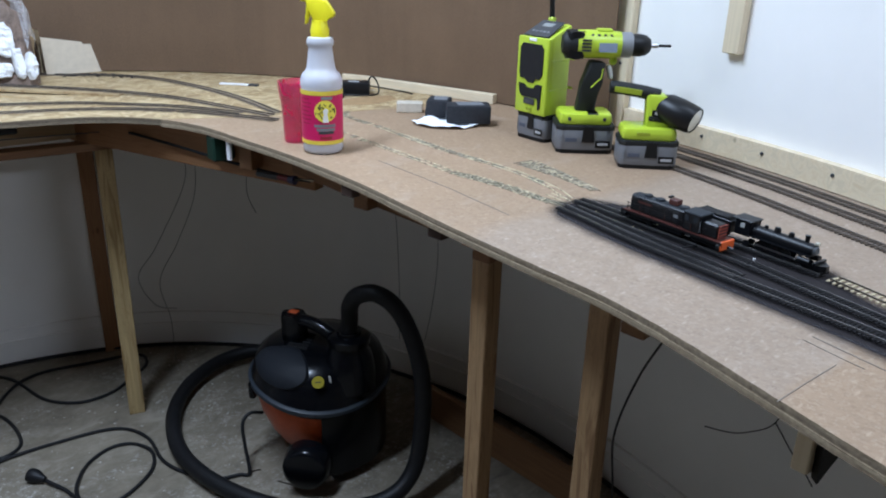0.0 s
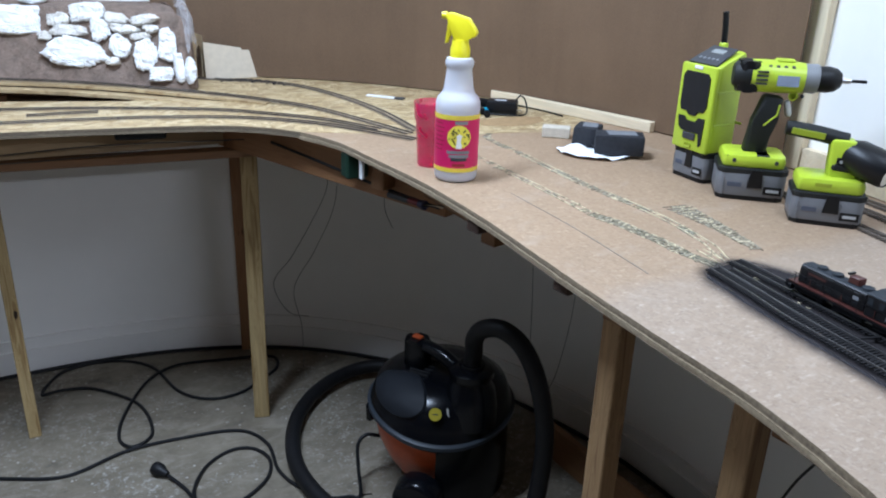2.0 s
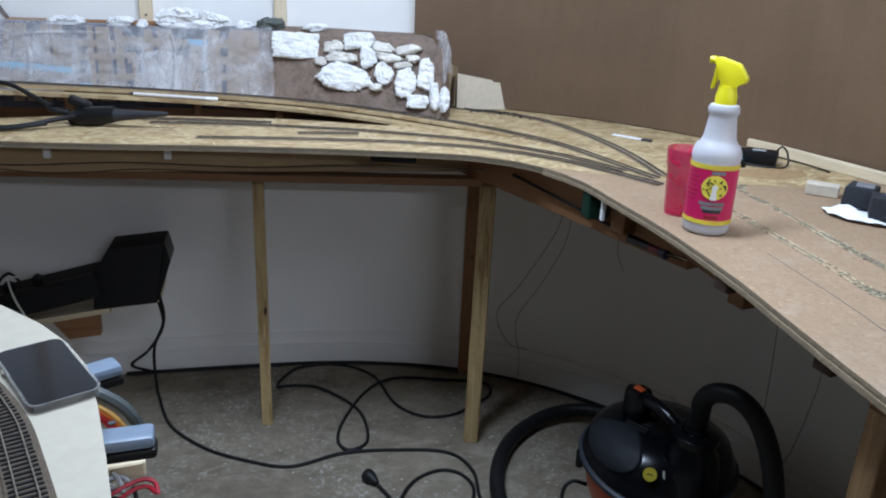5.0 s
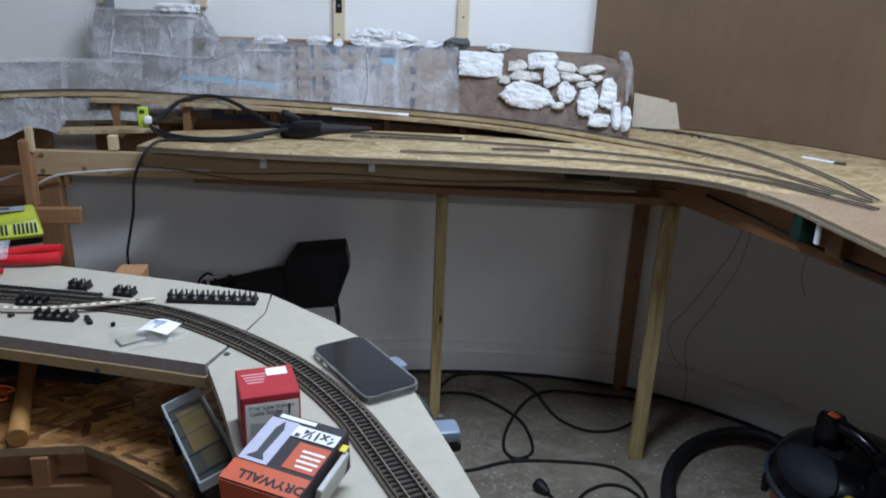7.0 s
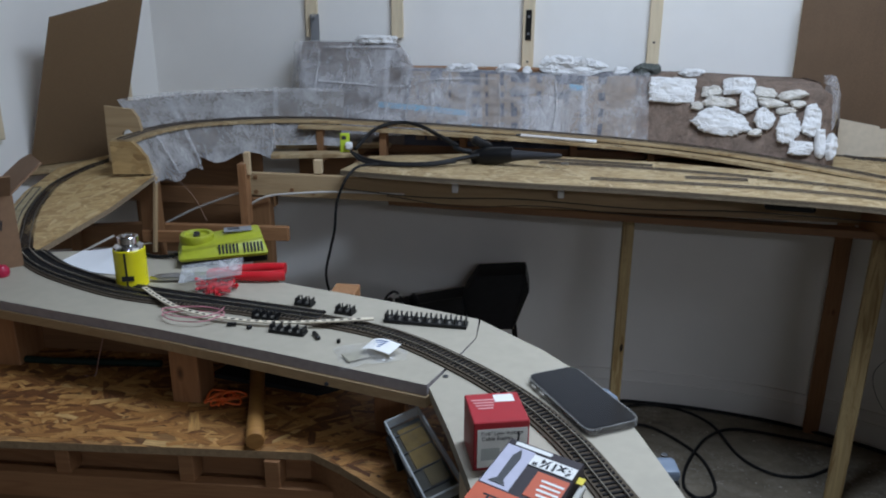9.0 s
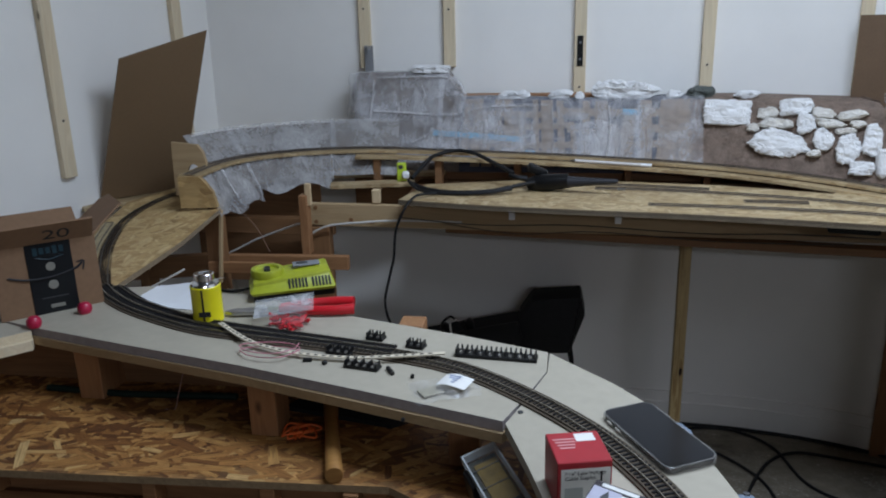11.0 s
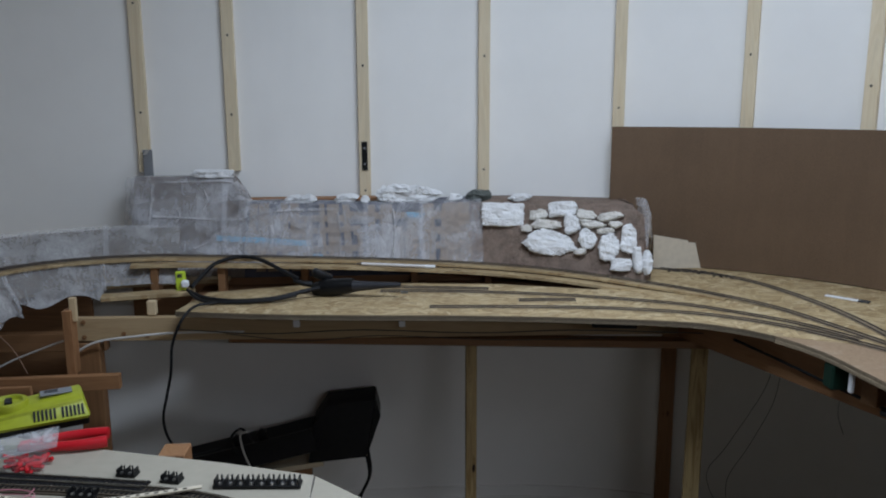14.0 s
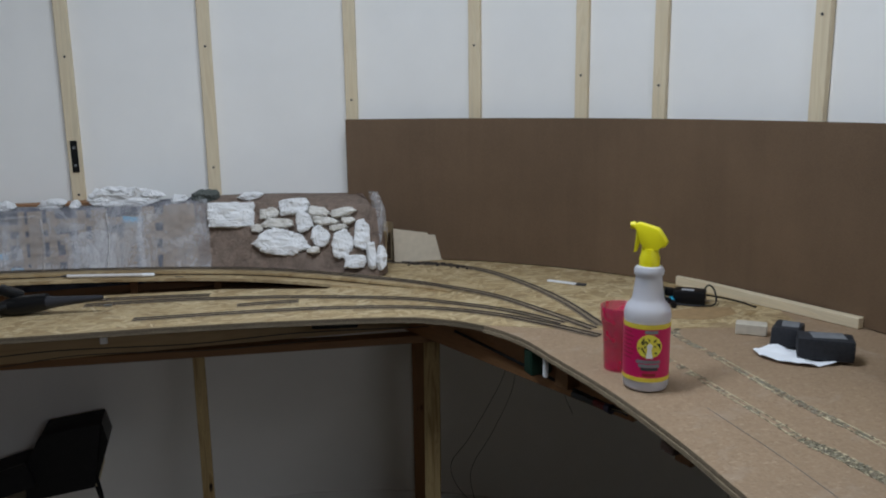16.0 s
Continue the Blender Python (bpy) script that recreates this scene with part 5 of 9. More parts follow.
part("tissue_sheet", sheet(cf4, 14, 20, 0.005, 47), CLOTH, ridge, "thin translucent white tissue", smooth=True)
for (xa, za), (xb, zb) in (((-0.683, 1.012), (-0.545, 1.004)), ((-0.55, 1.004), (-0.405, 0.992)), ((-0.118, 1.072), (-0.066, 1.068)), ((-0.40, 0.955), (-0.37, 0.953))):
    bm = bmesh.new()
    v = [bm.verts.new(on_face(x, z + d, 0.0055)) for x, z, d in ((xa, za, -0.008), (xb, zb, -0.008), (xb, zb, 0.008), (xa, za, 0.008))]
    bm.faces.new(v)
    part("tape_strip", bm, TAPE, ridge, "blue masking tape")


CREAM = plain("cream_plaster", (0.68, 0.65, 0.60), 0.85, var=0.22, scale=45, coarse=26, relief=0.9)


def outline_radius(a, corners):
    """How far a broken, straight-sided outline reaches in the direction a."""
    for (a0, r0), (a1, r1) in zip(corners, corners[1:] + [(corners[0][0] + 2 * math.pi, corners[0][1])]):
        b = a if a >= a0 else a + 2 * math.pi
        if a0 <= b <= a1:
            x0, y0, x1, y1 = r0 * math.cos(a0), r0 * math.sin(a0), r1 * math.cos(a1), r1 * math.sin(a1)
            dx, dy, cx, cy = x1 - x0, y1 - y0, math.cos(b), math.sin(b)
            den = dx * cy - dy * cx
            return (dx * y0 - dy * x0) / den if abs(den) > 1e-6 else r0
    return corners[0][1]


def rock(w, h, d, seed, square=0.0, flat=False):
    """A broken plaster casting, facing -y, or a lump that lies on z = 0."""
    rng = random.Random(seed * 7 + 3)
    n = rng.randint(7, 10) if w > 0.03 else 6
    corners = sorted(((2 * math.pi * (k + rng.uniform(-0.34, 0.34)) / n) % (2 * math.pi), rng.uniform(0.66, 1.32)) for k in range(n))
    bm = bmesh.new()
    bmesh.ops.create_icosphere(bm, subdivisions=5 if w > 0.05 else 4, radius=1.0)
    sd = Vector((seed * 3.7, seed * 1.3, seed * 0.7))
    for v in bm.verts:
        c = v.co.copy()
        ln = math.hypot(c.x, c.z)
        ux, uz, edge = 0.0, 0.0, 1.0
        if ln > 1e-5:
            ux, uz = c.x / ln, c.z / ln
            a = math.atan2(c.z, c.x) % (2 * math.pi)
            boxy = min(1.25 if square < 0.6 else 2, 1 / max(abs(ux), abs(uz)))
            edge = outline_radius(a, corners) * (1 - square) + square * boxy
            q = Vector((ux, uz, 0))
            edge += (0.13 * noise.noise(q * 4 + sd) + 0.10 * noise.noise(q * 11 + sd)) * (1 - 0.7 * square) + 0.04 * noise.noise(q * 25 + sd)
        r = ln ** 0.55 * edge
        x, z = ux * r * w / 2, uz * r * h / 2
        p = Vector((x, 0, z)) * 34 + sd
        # flat broken facets, stepped in shallow ledges
        step = noise.noise(p) * 1.2 + noise.noise(Vector((p.x * 0.7, 0, p.z * 2.4)) + sd)
        deep = 0.30 * (math.floor(step * 3) / 3 + 0.3 * (step * 3 % 1)) + 0.24 * abs(noise.noise(p * 3.1)) + 0.20 * abs(noise.noise(p * 6)) + 0.10 * noise.noise(p * 13)
        y = -(abs(c.y) ** 0.32) * (0.85 + deep) if c.y < 0 else c.y * (0.8 if not flat else 1.0)
        v.co = Vector((x, y * d / 2, z))
        if flat:
            v.co.z += h * (0.22 * noise.noise(Vector((x, y * d, 0)) * 45 + sd) + 0.10 * noise.noise(Vector((x, y * d, 0)) * 110 + sd)) * (1 if z > 0 else 0)
    # bring the outline back to its full width and height
    for axis, size in ((0, w), (2, h)):
        lo, hi = min(v.co[axis] for v in bm.verts), max(v.co[axis] for v in bm.verts)
        for v in bm.verts:
            v.co[axis] = ((v.co[axis] - lo) / (hi - lo) - 0.5) * size
    return bm


for i, (x, z, w, h, turn) in enumerate([(0.170, 1.070, 0.137, 0.076, 2), (0.276, 1.072, 0.053, 0.031, -4), (0.346, 1.090, 0.083, 0.045, -5), (0.410, 1.077, 0.057, 0.028, 2), (0.475, 1.074, 0.074, 0.025, -5), (0.487, 1.051, 0.038, 0.019, -8),
                                        (0.295, 1.045, 0.088, 0.026, 2), (0.369, 1.046, 0.052, 0.056, 14), (0.426, 1.050, 0.076, 0.024, 2), (0.460, 1.033, 0.050, 0.016, -3), (0.304, 0.994, 0.170, 0.080, 8), (0.409, 1.009, 0.052, 0.058, 0), (0.521, 1.014, 0.046, 0.080, 6),
                                        (0.466, 0.987, 0.060, 0.078, 16), (0.386, 0.971, 0.036, 0.019, -8), (0.238, 1.032, 0.034, 0.021, 4), (0.495, 0.940, 0.060, 0.036, 4), (0.539, 0.955, 0.023, 0.070, 2), (0.564, 0.949, 0.030, 0.064, 8)]):
    y = face_y(min(x, 0.548)) - 0.005 + 0.36 * (z - 0.93)
    ang = -14 if 0.25 < x < 0.53 else 0
    if x > 0.53:
        ang = min(30, (x - 0.53) * 700)
    part("plaster_rock", rock(w * (1.0 if i in (0, 10) else 1.09), h * (1.0 if i in (0, 10) else 1.13), 0.032, i + 1, 0.8 if i == 0 else 0.5 if i in (12, 16, 17) else 0.25), CREAM if i in (1, 3, 4, 5, 6, 8, 9, 14, 15) else PLASTER, ridge, "white plaster rock casting" if i == 0 else "", pose(x, y - 0.006, z, -18, turn, ang))
GREYROCK = plain("grey_green_stone", (0.10, 0.11, 0.10), 0.8, var=0.4, relief=0.9)
for i, (x, z, w, h, mt, lab) in enumerate([(-0.70, 1.186, 0.13, 0.022, PLASTER, "flat white plaster rock on the high block"), (-0.44, 1.106, 0.10, 0.024, PLASTER, "flat white plaster rock lying on the ridge"), (-0.30, 1.106, 0.076, 0.024, PLASTER, "white plaster rock lying on the ridge"),
                                           (-0.243, 1.105, 0.03, 0.018, PLASTER, "small white plaster chip on the ridge"), (-0.108, 1.106, 0.21, 0.05, PLASTER, "long jagged white plaster rock on the ridge"), (0.033, 1.107, 0.05, 0.02, PLASTER, "white plaster rock beside a grey stone"),
                                           (0.105, 1.107, 0.082, 0.032, GREYROCK, "grey-green stone lying on the ridge"), (0.23, 1.108, 0.076, 0.02, PLASTER, "thin white plaster rock on the brown shell")]):
    bm = rock(w, h * 1.2, 0.05, 30 + i, 0.3, True)
    lo = min(v.co.z for v in bm.verts)
    for v in bm.verts:
        v.co.z -= lo * 0.8
    solo("plaster_rock" if mt is PLASTER else "stone", bm, mt, lab, "rock", "loose rocks on the ridge", m=pose(x, face_y(x) + 0.10, z))
board("ridge_top_strip", (-0.60, 2.545, 1.108), (-0.15, 2.55, 1.108), 0.05, 0.012, PINE_WARM, "pine strip along the back of the ridge", "wood strip")
solo("cardboard_square", prism([(-0.08, 0.0), (0.080, 0.0), (0.080, 0.078), (0.028, 0.080), (0.026, 0.086), (-0.08, 0.104)], -0.002, 0.002, m=pose(0.722, 2.395, TOP + 0.001, 84, 0, -4)), plain("tan_card", (0.56, 0.48, 0.37), 0.8), "tan cardboard square leaning by the tunnel mouth", "cardboard")
portal = thing("tunnel_portal", pose(0.628, 2.410, TOP, 0, 0, 62), "pale card tunnel portal with a dark arched opening", "tunnel portal")
arch = [(0.030 * math.cos(radians(a)), 0.062 + 0.034 * math.sin(radians(a))) for a in range(0, 181, 15)]
part("portal_plate", prism([(-0.056, 0.001), (-0.030, 0.001)] + arch[::-1] + [(0.030, 0.001), (0.050, 0.001), (0.050, 0.118), (-0.022, 0.132), (-0.056, 0.120)], -0.002, 0.002, m=pose(0, 0, 0, 90, 0, 0)), plain("ochre_card", (0.40, 0.31, 0.19), 0.85, var=0.3, scale=60), portal, "stained card plate with an arched hole")
part("tunnel_liner", box(0.094, 0.006, 0.108, pose(0, 0.05, 0.055)), BLACKMATT, portal, "black tunnel lining")
part("jamb", box(0.006, 0.012, 0.112, pose(0.0535, -0.002, 0.057), 0.001), BLACKMATT, portal, "black strip beside the plate")

# ---- raised roadbed, bridge curve and portal ----
ml = even(spline([Vector(p) for p in MAIN], 10), 0.02)
rb = thing("raised_roadbed", pose(0, 0, 0), "raised plywood roadbed carrying the main line on risers", "roadbed")
part("deck", ribbon([p for p in ml if p.x < 0.70 or p.y > 2.0], 0.030, -0.008, -0.001), PLY, rb)
part("roadbed", ribbon([p for p in ml if -0.9 < p.x < 0.60], 0.020, -0.020, -0.012, -0.045), PLY, rb)
for x, y, z0, z1 in ((-0.645, 2.29, 0.80, 0.965), (-0.42, 2.35, 0.80, 0.95), (-0.82, 2.26, 0.87, 0.97), (-0.10, 2.38, 0.86, 0.94), (0.12, 2.37, 0.86, 0.925)):
    part("riser", box(0.02, 0.045, z1 - z0, pose(x, y, (z0 + z1) / 2), 0.001), PINE_DARK, rb)
pen = thing("white_pen", look((-0.055, 2.3065, 0.9365), (-0.27, 2.3065, 0.9495)), "slim white pen lying on the raised plywood roadbed", "pen")
part("barrel", cyl(0.0048, 0.0048, 0.185, pose(0, 0, -0.20), 10), plain("pen_white", (0.62, 0.58, 0.55), 0.4), pen, smooth=True)
part("cap", cyl(0.0052, 0.0050, 0.030, pose(0, 0, -0.016), 10), WHITE, pen, smooth=True)
part("tip", cyl(0.0016, 0.0042, 0.014, pose(0, 0, -0.213), 10), DARKGREY, pen, "dark tip")
solo("rail_joiner", box(0.026, 0.012, 0.009, None, 0.002, base=True), BLACK, "small black clip beside the white pen", "clip", m=pose(0.020, 2.2990, 0.9175, 0, 3, -12))
arc = [p for p in ml if p.x < -0.74]
UNDERCARD = plain("card_under_tissue", (0.135, 0.108, 0.088), 0.9, var=0.6, scale=40, coarse=22)


def beside(i, f, off, z):
    k = min(len(arc) - 2, max(0, i + f))
    i0 = int(k)
    p = arc[i0] + (arc[i0 + 1] - arc[i0]) * (k - i0)
    d = (arc[i0 + 1] - arc[i0]).normalized()
    s = Vector((-d.y, d.x, 0))
    return p + s * off + Vector((0, 0, z)), s


bank = thing("scenery_bank", pose(0, 0, 0), "tissue-covered scenery banks either side of the raised curve", "scenery bank")
N = len(arc) - 1


def loft(i0, i1, offa, za, offb, zb, wob, seed, sag=0.0, lift=0.0, nv=14):
    def f(u, v):
        k = i0 + (i1 - i0) * u
        za2 = za + lift
        p, s = beside(0, k, offa + (offb - offa) * v, za2 + (zb - za) * v - sag * math.sin(u * 9 + seed) * v)
        return p, s
    return sheet(f, 30, nv, wob, seed)


for a, b, sd in ((0.18, 0.40, 1), (0.38, 0.72, 2), (0.7, 1.0, 3)):
    part("card_bank", loft(a * N, b * N, 0.022, 0.002, 0.085, 0.072, 0.003, sd, 0, -0.004), UNDERCARD, bank, smooth=True)
    part("tissue_sheet", loft(a * N, b * N, 0.020, 0.004, 0.088, 0.076, 0.005, sd + 5), WHITECLOTH, bank, "crumpled white tissue", smooth=True)
for a, b, low, sd in ((0.0, 0.34, -0.115, 1), (0.32, 0.70, -0.092, 2), (0.705, 0.98, -0.066, 3)):
    part("card_bank", loft(a * N, b * N, -0.012, -0.010, 0.0 + low * 0.42, low * 0.80, 0.002, sd, 0.002, 0.0), UNDERCARD, bank, smooth=True)
    part("tissue_sheet", loft(a * N, b * N, -0.018, -0.001, -0.022 + low * 0.55, low, 0.007, sd + 9, 0.012 if b < 0.9 else 0.001), WHITECLOTH, bank, "crumpled white tissue hanging in folds", smooth=True)
for a, low in ((0.33, -0.10), (0.70, -0.075), (0.17, -0.11)):
    part("tissue_fold", loft(a * N - 0.35, a * N + 0.35, -0.022, -0.002, -0.026 + low * 0.55, low * 0.97, 0.005, 31, 0.004), FOLD, bank, smooth=True)
for a in (0.35, 0.71):
    part("tissue_fold", loft(a * N - 0.4, a * N + 0.4, 0.018, 0.006, 0.09, 0.08, 0.004, 21), WHITECLOTH, bank, smooth=True)
end, sd = beside(0, 0.0, 0, 0)
dr = (arc[0] - arc[1]).normalized()
turn = math.degrees(math.atan2(dr.y, dr.x))
# end block and arched portal plate
part("end_block", prism([(0.030, 0.0), (0.045, -0.015), (0.062, -0.04), (0.072, -0.08), (-0.022, -0.08), (-0.022, 0.0)], 0, 0.018, m=Matrix.Translation(end + Vector((0, 0, -0.002))) @ pose(0, 0, 0, 90, 0, 8)), RAMP, bank, "end-grain pine block")
plate_pts = [(-1.318, 1.050), (-1.322, 0.905), (-1.288, 0.905), (-1.284, 0.965), (-1.275, 0.985), (-1.262, 0.992), (-1.250, 0.985), (-1.243, 0.965), (-1.226, 0.965), (-1.226, 0.995), (-1.232, 1.022), (-1.246, 1.042)]
part("portal_plate", prism(plate_pts, 0, 0.012, m=pose(0, 2.012, 0, 90, 0, 0)), PINE_TAN, bank, "plywood portal plate with an arched cut-out")
# ---- end deck on the curve's side ----
wedge = [(-1.175, 1.44, 0.851), (-1.150, 1.68, 0.874), (-1.150, 1.915, 0.899), (-1.20, 2.06, 0.905), (-1.36, 2.14, 0.905), (-1.455, 1.98, 0.888), (-1.42, 1.78, 0.875), (-1.36, 1.60, 0.861), (-1.29, 1.47, 0.852)]
bm = bmesh.new()
up = [bm.verts.new(p) for p in wedge]
dn = [bm.verts.new((p[0], p[1], p[2] - 0.012)) for p in wedge]
bm.faces.new(up)
bm.faces.new(dn[::-1])
for k in range(len(wedge)):
    f = bm.faces.new((up[k], dn[k], dn[(k + 1) % len(wedge)], up[(k + 1) % len(wedge)]))
    f.material_index = 1
bmesh.ops.triangulate(bm, faces=bm.faces)
ramp_tree = BVHTree.FromBMesh(bm)
ramp_deck = thing("strand_board_ramp", pose(0, 0, 0), "sloping strand board deck joining bench and raised curve", "ramp deck")
part("board", bm, [RAMP, PLYEDGE], ramp_deck)
flakes("strand", [(p[0], p[1]) for p in wedge], lambda x, y: ramp_tree.ray_cast(Vector((x, y, 2)), Vector((0, 0, -1)))[0].z, 520, (0.02, 0.06), (0.005, 0.016), 60, FLAKERAMP, ramp_deck, 32)
track([(-1.20, 1.435, 0.853), (-1.255, 1.53, 0.858), (-1.32, 1.66, 0.868), (-1.372, 1.83, 0.881), (-1.37, 1.97, 0.892), (-1.325, 2.06, 0.903), (-1.28, 2.11, 0.907)], "model track curving up the strand board ramp", TIE, RAIL, 0.0075, group="tracks on the bench")
track([(-1.27, 1.49, 0.854), (-1.345, 1.64, 0.866), (-1.40, 1.80, 0.880)], "pale bare ties beside the ramp track", plain("pale_ties", (0.50, 0.43, 0.28), 0.8, var=0.3), RAIL, 0.009, group="tracks on the bench")
# unseen board added in the corner to keep lamp light off the wall below
solo("corner_deck", prism([(-1.43, 2.555), (-0.64, 2.575), (-0.64, 2.345), (-0.86, 2.315), (-1.05, 2.265), (-1.20, 2.18), (-1.40, 2.20)], 0.893, 0.904), [PLY], "unseen strand board added behind the raised curve to shade the wall below", "deck board")
# added dark sheet standing in for dark boards and the shaded wall behind them
solo("back_panel", box(0.40, 0.012, 0.33, pose(-1.215, 2.30, 0.727, 0, 0, 2), 0.001), PINE_DARK, "added dark panel behind the risers, for dark boards and wall shade", "panel")
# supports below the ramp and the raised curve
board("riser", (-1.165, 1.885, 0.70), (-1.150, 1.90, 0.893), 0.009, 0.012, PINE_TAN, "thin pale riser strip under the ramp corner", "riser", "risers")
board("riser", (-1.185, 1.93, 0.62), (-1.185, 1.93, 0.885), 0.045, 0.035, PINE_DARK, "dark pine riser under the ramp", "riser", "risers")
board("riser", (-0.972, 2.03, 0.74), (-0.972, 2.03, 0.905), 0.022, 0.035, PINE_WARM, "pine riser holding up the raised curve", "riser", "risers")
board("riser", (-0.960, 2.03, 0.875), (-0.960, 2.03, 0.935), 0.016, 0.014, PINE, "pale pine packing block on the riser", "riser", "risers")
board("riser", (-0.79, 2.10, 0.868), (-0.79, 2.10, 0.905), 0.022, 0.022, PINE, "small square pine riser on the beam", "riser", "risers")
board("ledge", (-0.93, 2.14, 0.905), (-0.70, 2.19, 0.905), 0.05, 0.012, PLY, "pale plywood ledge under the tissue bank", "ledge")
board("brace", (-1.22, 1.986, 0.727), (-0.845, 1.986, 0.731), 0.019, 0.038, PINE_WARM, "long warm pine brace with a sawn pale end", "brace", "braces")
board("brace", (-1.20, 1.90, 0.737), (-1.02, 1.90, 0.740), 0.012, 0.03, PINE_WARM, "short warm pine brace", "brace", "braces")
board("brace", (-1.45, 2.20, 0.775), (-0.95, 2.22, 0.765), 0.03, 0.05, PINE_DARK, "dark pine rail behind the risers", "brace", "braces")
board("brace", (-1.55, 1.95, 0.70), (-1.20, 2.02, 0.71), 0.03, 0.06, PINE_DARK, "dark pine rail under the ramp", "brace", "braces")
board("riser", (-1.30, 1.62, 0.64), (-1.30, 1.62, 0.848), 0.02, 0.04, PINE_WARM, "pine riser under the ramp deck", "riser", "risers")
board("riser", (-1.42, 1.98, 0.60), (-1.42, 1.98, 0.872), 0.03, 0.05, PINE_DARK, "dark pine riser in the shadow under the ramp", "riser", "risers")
WIREW = plain("white_wire", (0.62, 0.60, 0.56), 0.5)
WIREB = plain("black_wire", (0.008, 0.008, 0.009), 0.55)
THINWIRE = plain("thin_grey_wire", (0.045, 0.042, 0.038), 0.5)
for pts, r, mt, lab in (([(-1.30, 2.10, 0.68), (-1.20, 2.09, 0.73), (-1.135, 2.08, 0.763), (-1.03, 2.06, 0.806), (-0.99, 2.05, 0.82)], 0.0028, WIREW, "white cable strung between the risers"),
                        ([(-1.0, 2.075, 0.765), (-0.93, 2.068, 0.806), (-0.83, 2.066, 0.82), (-0.72, 2.07, 0.826), (-0.55, 2.05, 0.83)], 0.0032, WIREW, "white cable along the pine beam"),
                        ([(-1.13, 1.99, 0.86), (-1.09, 1.98, 0.82), (-1.06, 1.975, 0.76)], 0.0012, plain("copper_wire", (0.25, 0.15, 0.10), 0.4, 0.5), "thin copper wire hanging under the bank"),
                        ([(-1.25, 1.60, 0.76), (-1.17, 1.62, 0.80), (-1.13, 1.64, 0.82)], 0.0025, WIREW, "white cable end under the ramp"),
                        ([(-0.72, 2.06, 0.838), (-0.50, 2.045, 0.825), (-0.25, 2.04, 0.83), (0.05, 2.02, 0.82), (0.30, 1.99, 0.83), (0.62, 1.95, 0.825)], 0.0016, THINWIRE, "black wire sagging along the beam"),
                        ([(-0.6, 2.07, 0.82), (-0.4, 2.055, 0.80), (-0.2, 2.045, 0.812), (0.1, 2.02, 0.80), (0.4, 1.98, 0.81)], 0.0013, THINWIRE, "thin black wire sagging under the deck")):
    solo("wire", tube(pts, r, 6), mt, lab, "wire", "wires under the deck", smooth=True)

# leaning hardboard offcut
c = [Vector(p) for p in ((-1.60, 2.08, 0.868), (-1.44, 2.27, 0.868), (-1.285, 2.215, 1.33))]
c.append(c[0] + (c[2] - c[1]) * 0.86 + (c[1] - c[0]) * 0.05)
bm = bmesh.new()
nn = (c[1] - c[0]).cross(c[3] - c[0]).normalized() * 0.004
lo, hi = [bm.verts.new(p) for p in c], [bm.verts.new(p + nn) for p in c]
bm.faces.new(lo)
bm.faces.new(hi[::-1])
for k in range(4):
    bm.faces.new((lo[k], lo[(k + 1) % 4], hi[(k + 1) % 4], hi[k]))
solo("hardboard_offcut", bm, plain("brown_board", (0.18, 0.112, 0.058), 0.6, var=0.1, scale=200, coarse=4), "brown hardboard offcut leaning against the corner", "board")
board("ledge", (-1.66, 2.06, 0.857), (-1.36, 2.36, 0.857), 0.16, 0.012, PLY, "strand board strip under the leaning offcut", "ledge")

# ---- bench ----
bench = thing("bench", pose(0, 0, 0), "pale painted workbench section carrying the curved track", "bench")
top_pts = [(-1.32, 1.262), (-1.19, 1.222), (-0.992, 1.170), (-0.776, 1.116), (-0.584, 1.060), (-0.357, 0.990), (-0.330, 1.062), (-0.303, 1.145), (-0.303, 1.214), (-0.448, 1.268), (-0.66, 1.335), (-0.80, 1.385), (-0.93, 1.450), (-1.06, 1.462), (-1.16, 1.44), (-1.30, 1.50)]


def edged(pts, z0, z1, mats):
    bm = prism(pts, z0, z1)
    for f in bm.faces:
        f.normal_update()
        f.material_index = 0 if f.normal.z > 0.5 else 1
    return bm


part("top", edged(top_pts, BENCH - 0.016, BENCH, 0), [MDF, GREYEDGE], bench)
part("front_rail", prism([(-1.32, 1.258), (-1.19, 1.218), (-0.776, 1.112), (-0.357, 0.985), (-0.350, 1.003), (-0.776, 1.132), (-1.19, 1.240), (-1.32, 1.28)], BENCH - 0.031, BENCH - 0.0163), PINE_TAN, bench)
part("back_rail", prism([(-1.10, 1.42), (-0.80, 1.36), (-0.33, 1.19), (-0.335, 1.172), (-0.80, 1.34), (-1.10, 1.40)], BENCH - 0.05, BENCH - 0.0163), PINE_WARM, bench)
end_pts = [(-0.353, 0.985), (-0.318, 0.886), (-0.288, 0.79), (-0.262, 0.69), (-0.235, 0.56), (-0.20, 0.42), (0.01, 0.42), (-0.015, 0.56), (-0.046, 0.70), (-0.070, 0.80), (-0.096, 0.90), (-0.124, 0.99), (-0.160, 1.055), (-0.205, 1.115), (-0.300, 1.212), (-0.302, 1.143), (-0.327, 1.060)]
endp = thing("bench_end", pose(0, 0, 0), "pale painted bench end section bolted across the corner", "bench", "bench sections")
part("top", edged([(x, y) for x, y in end_pts], BENCH - 0.016, BENCH - 0.0005, 0), [MDF, MDF], endp)
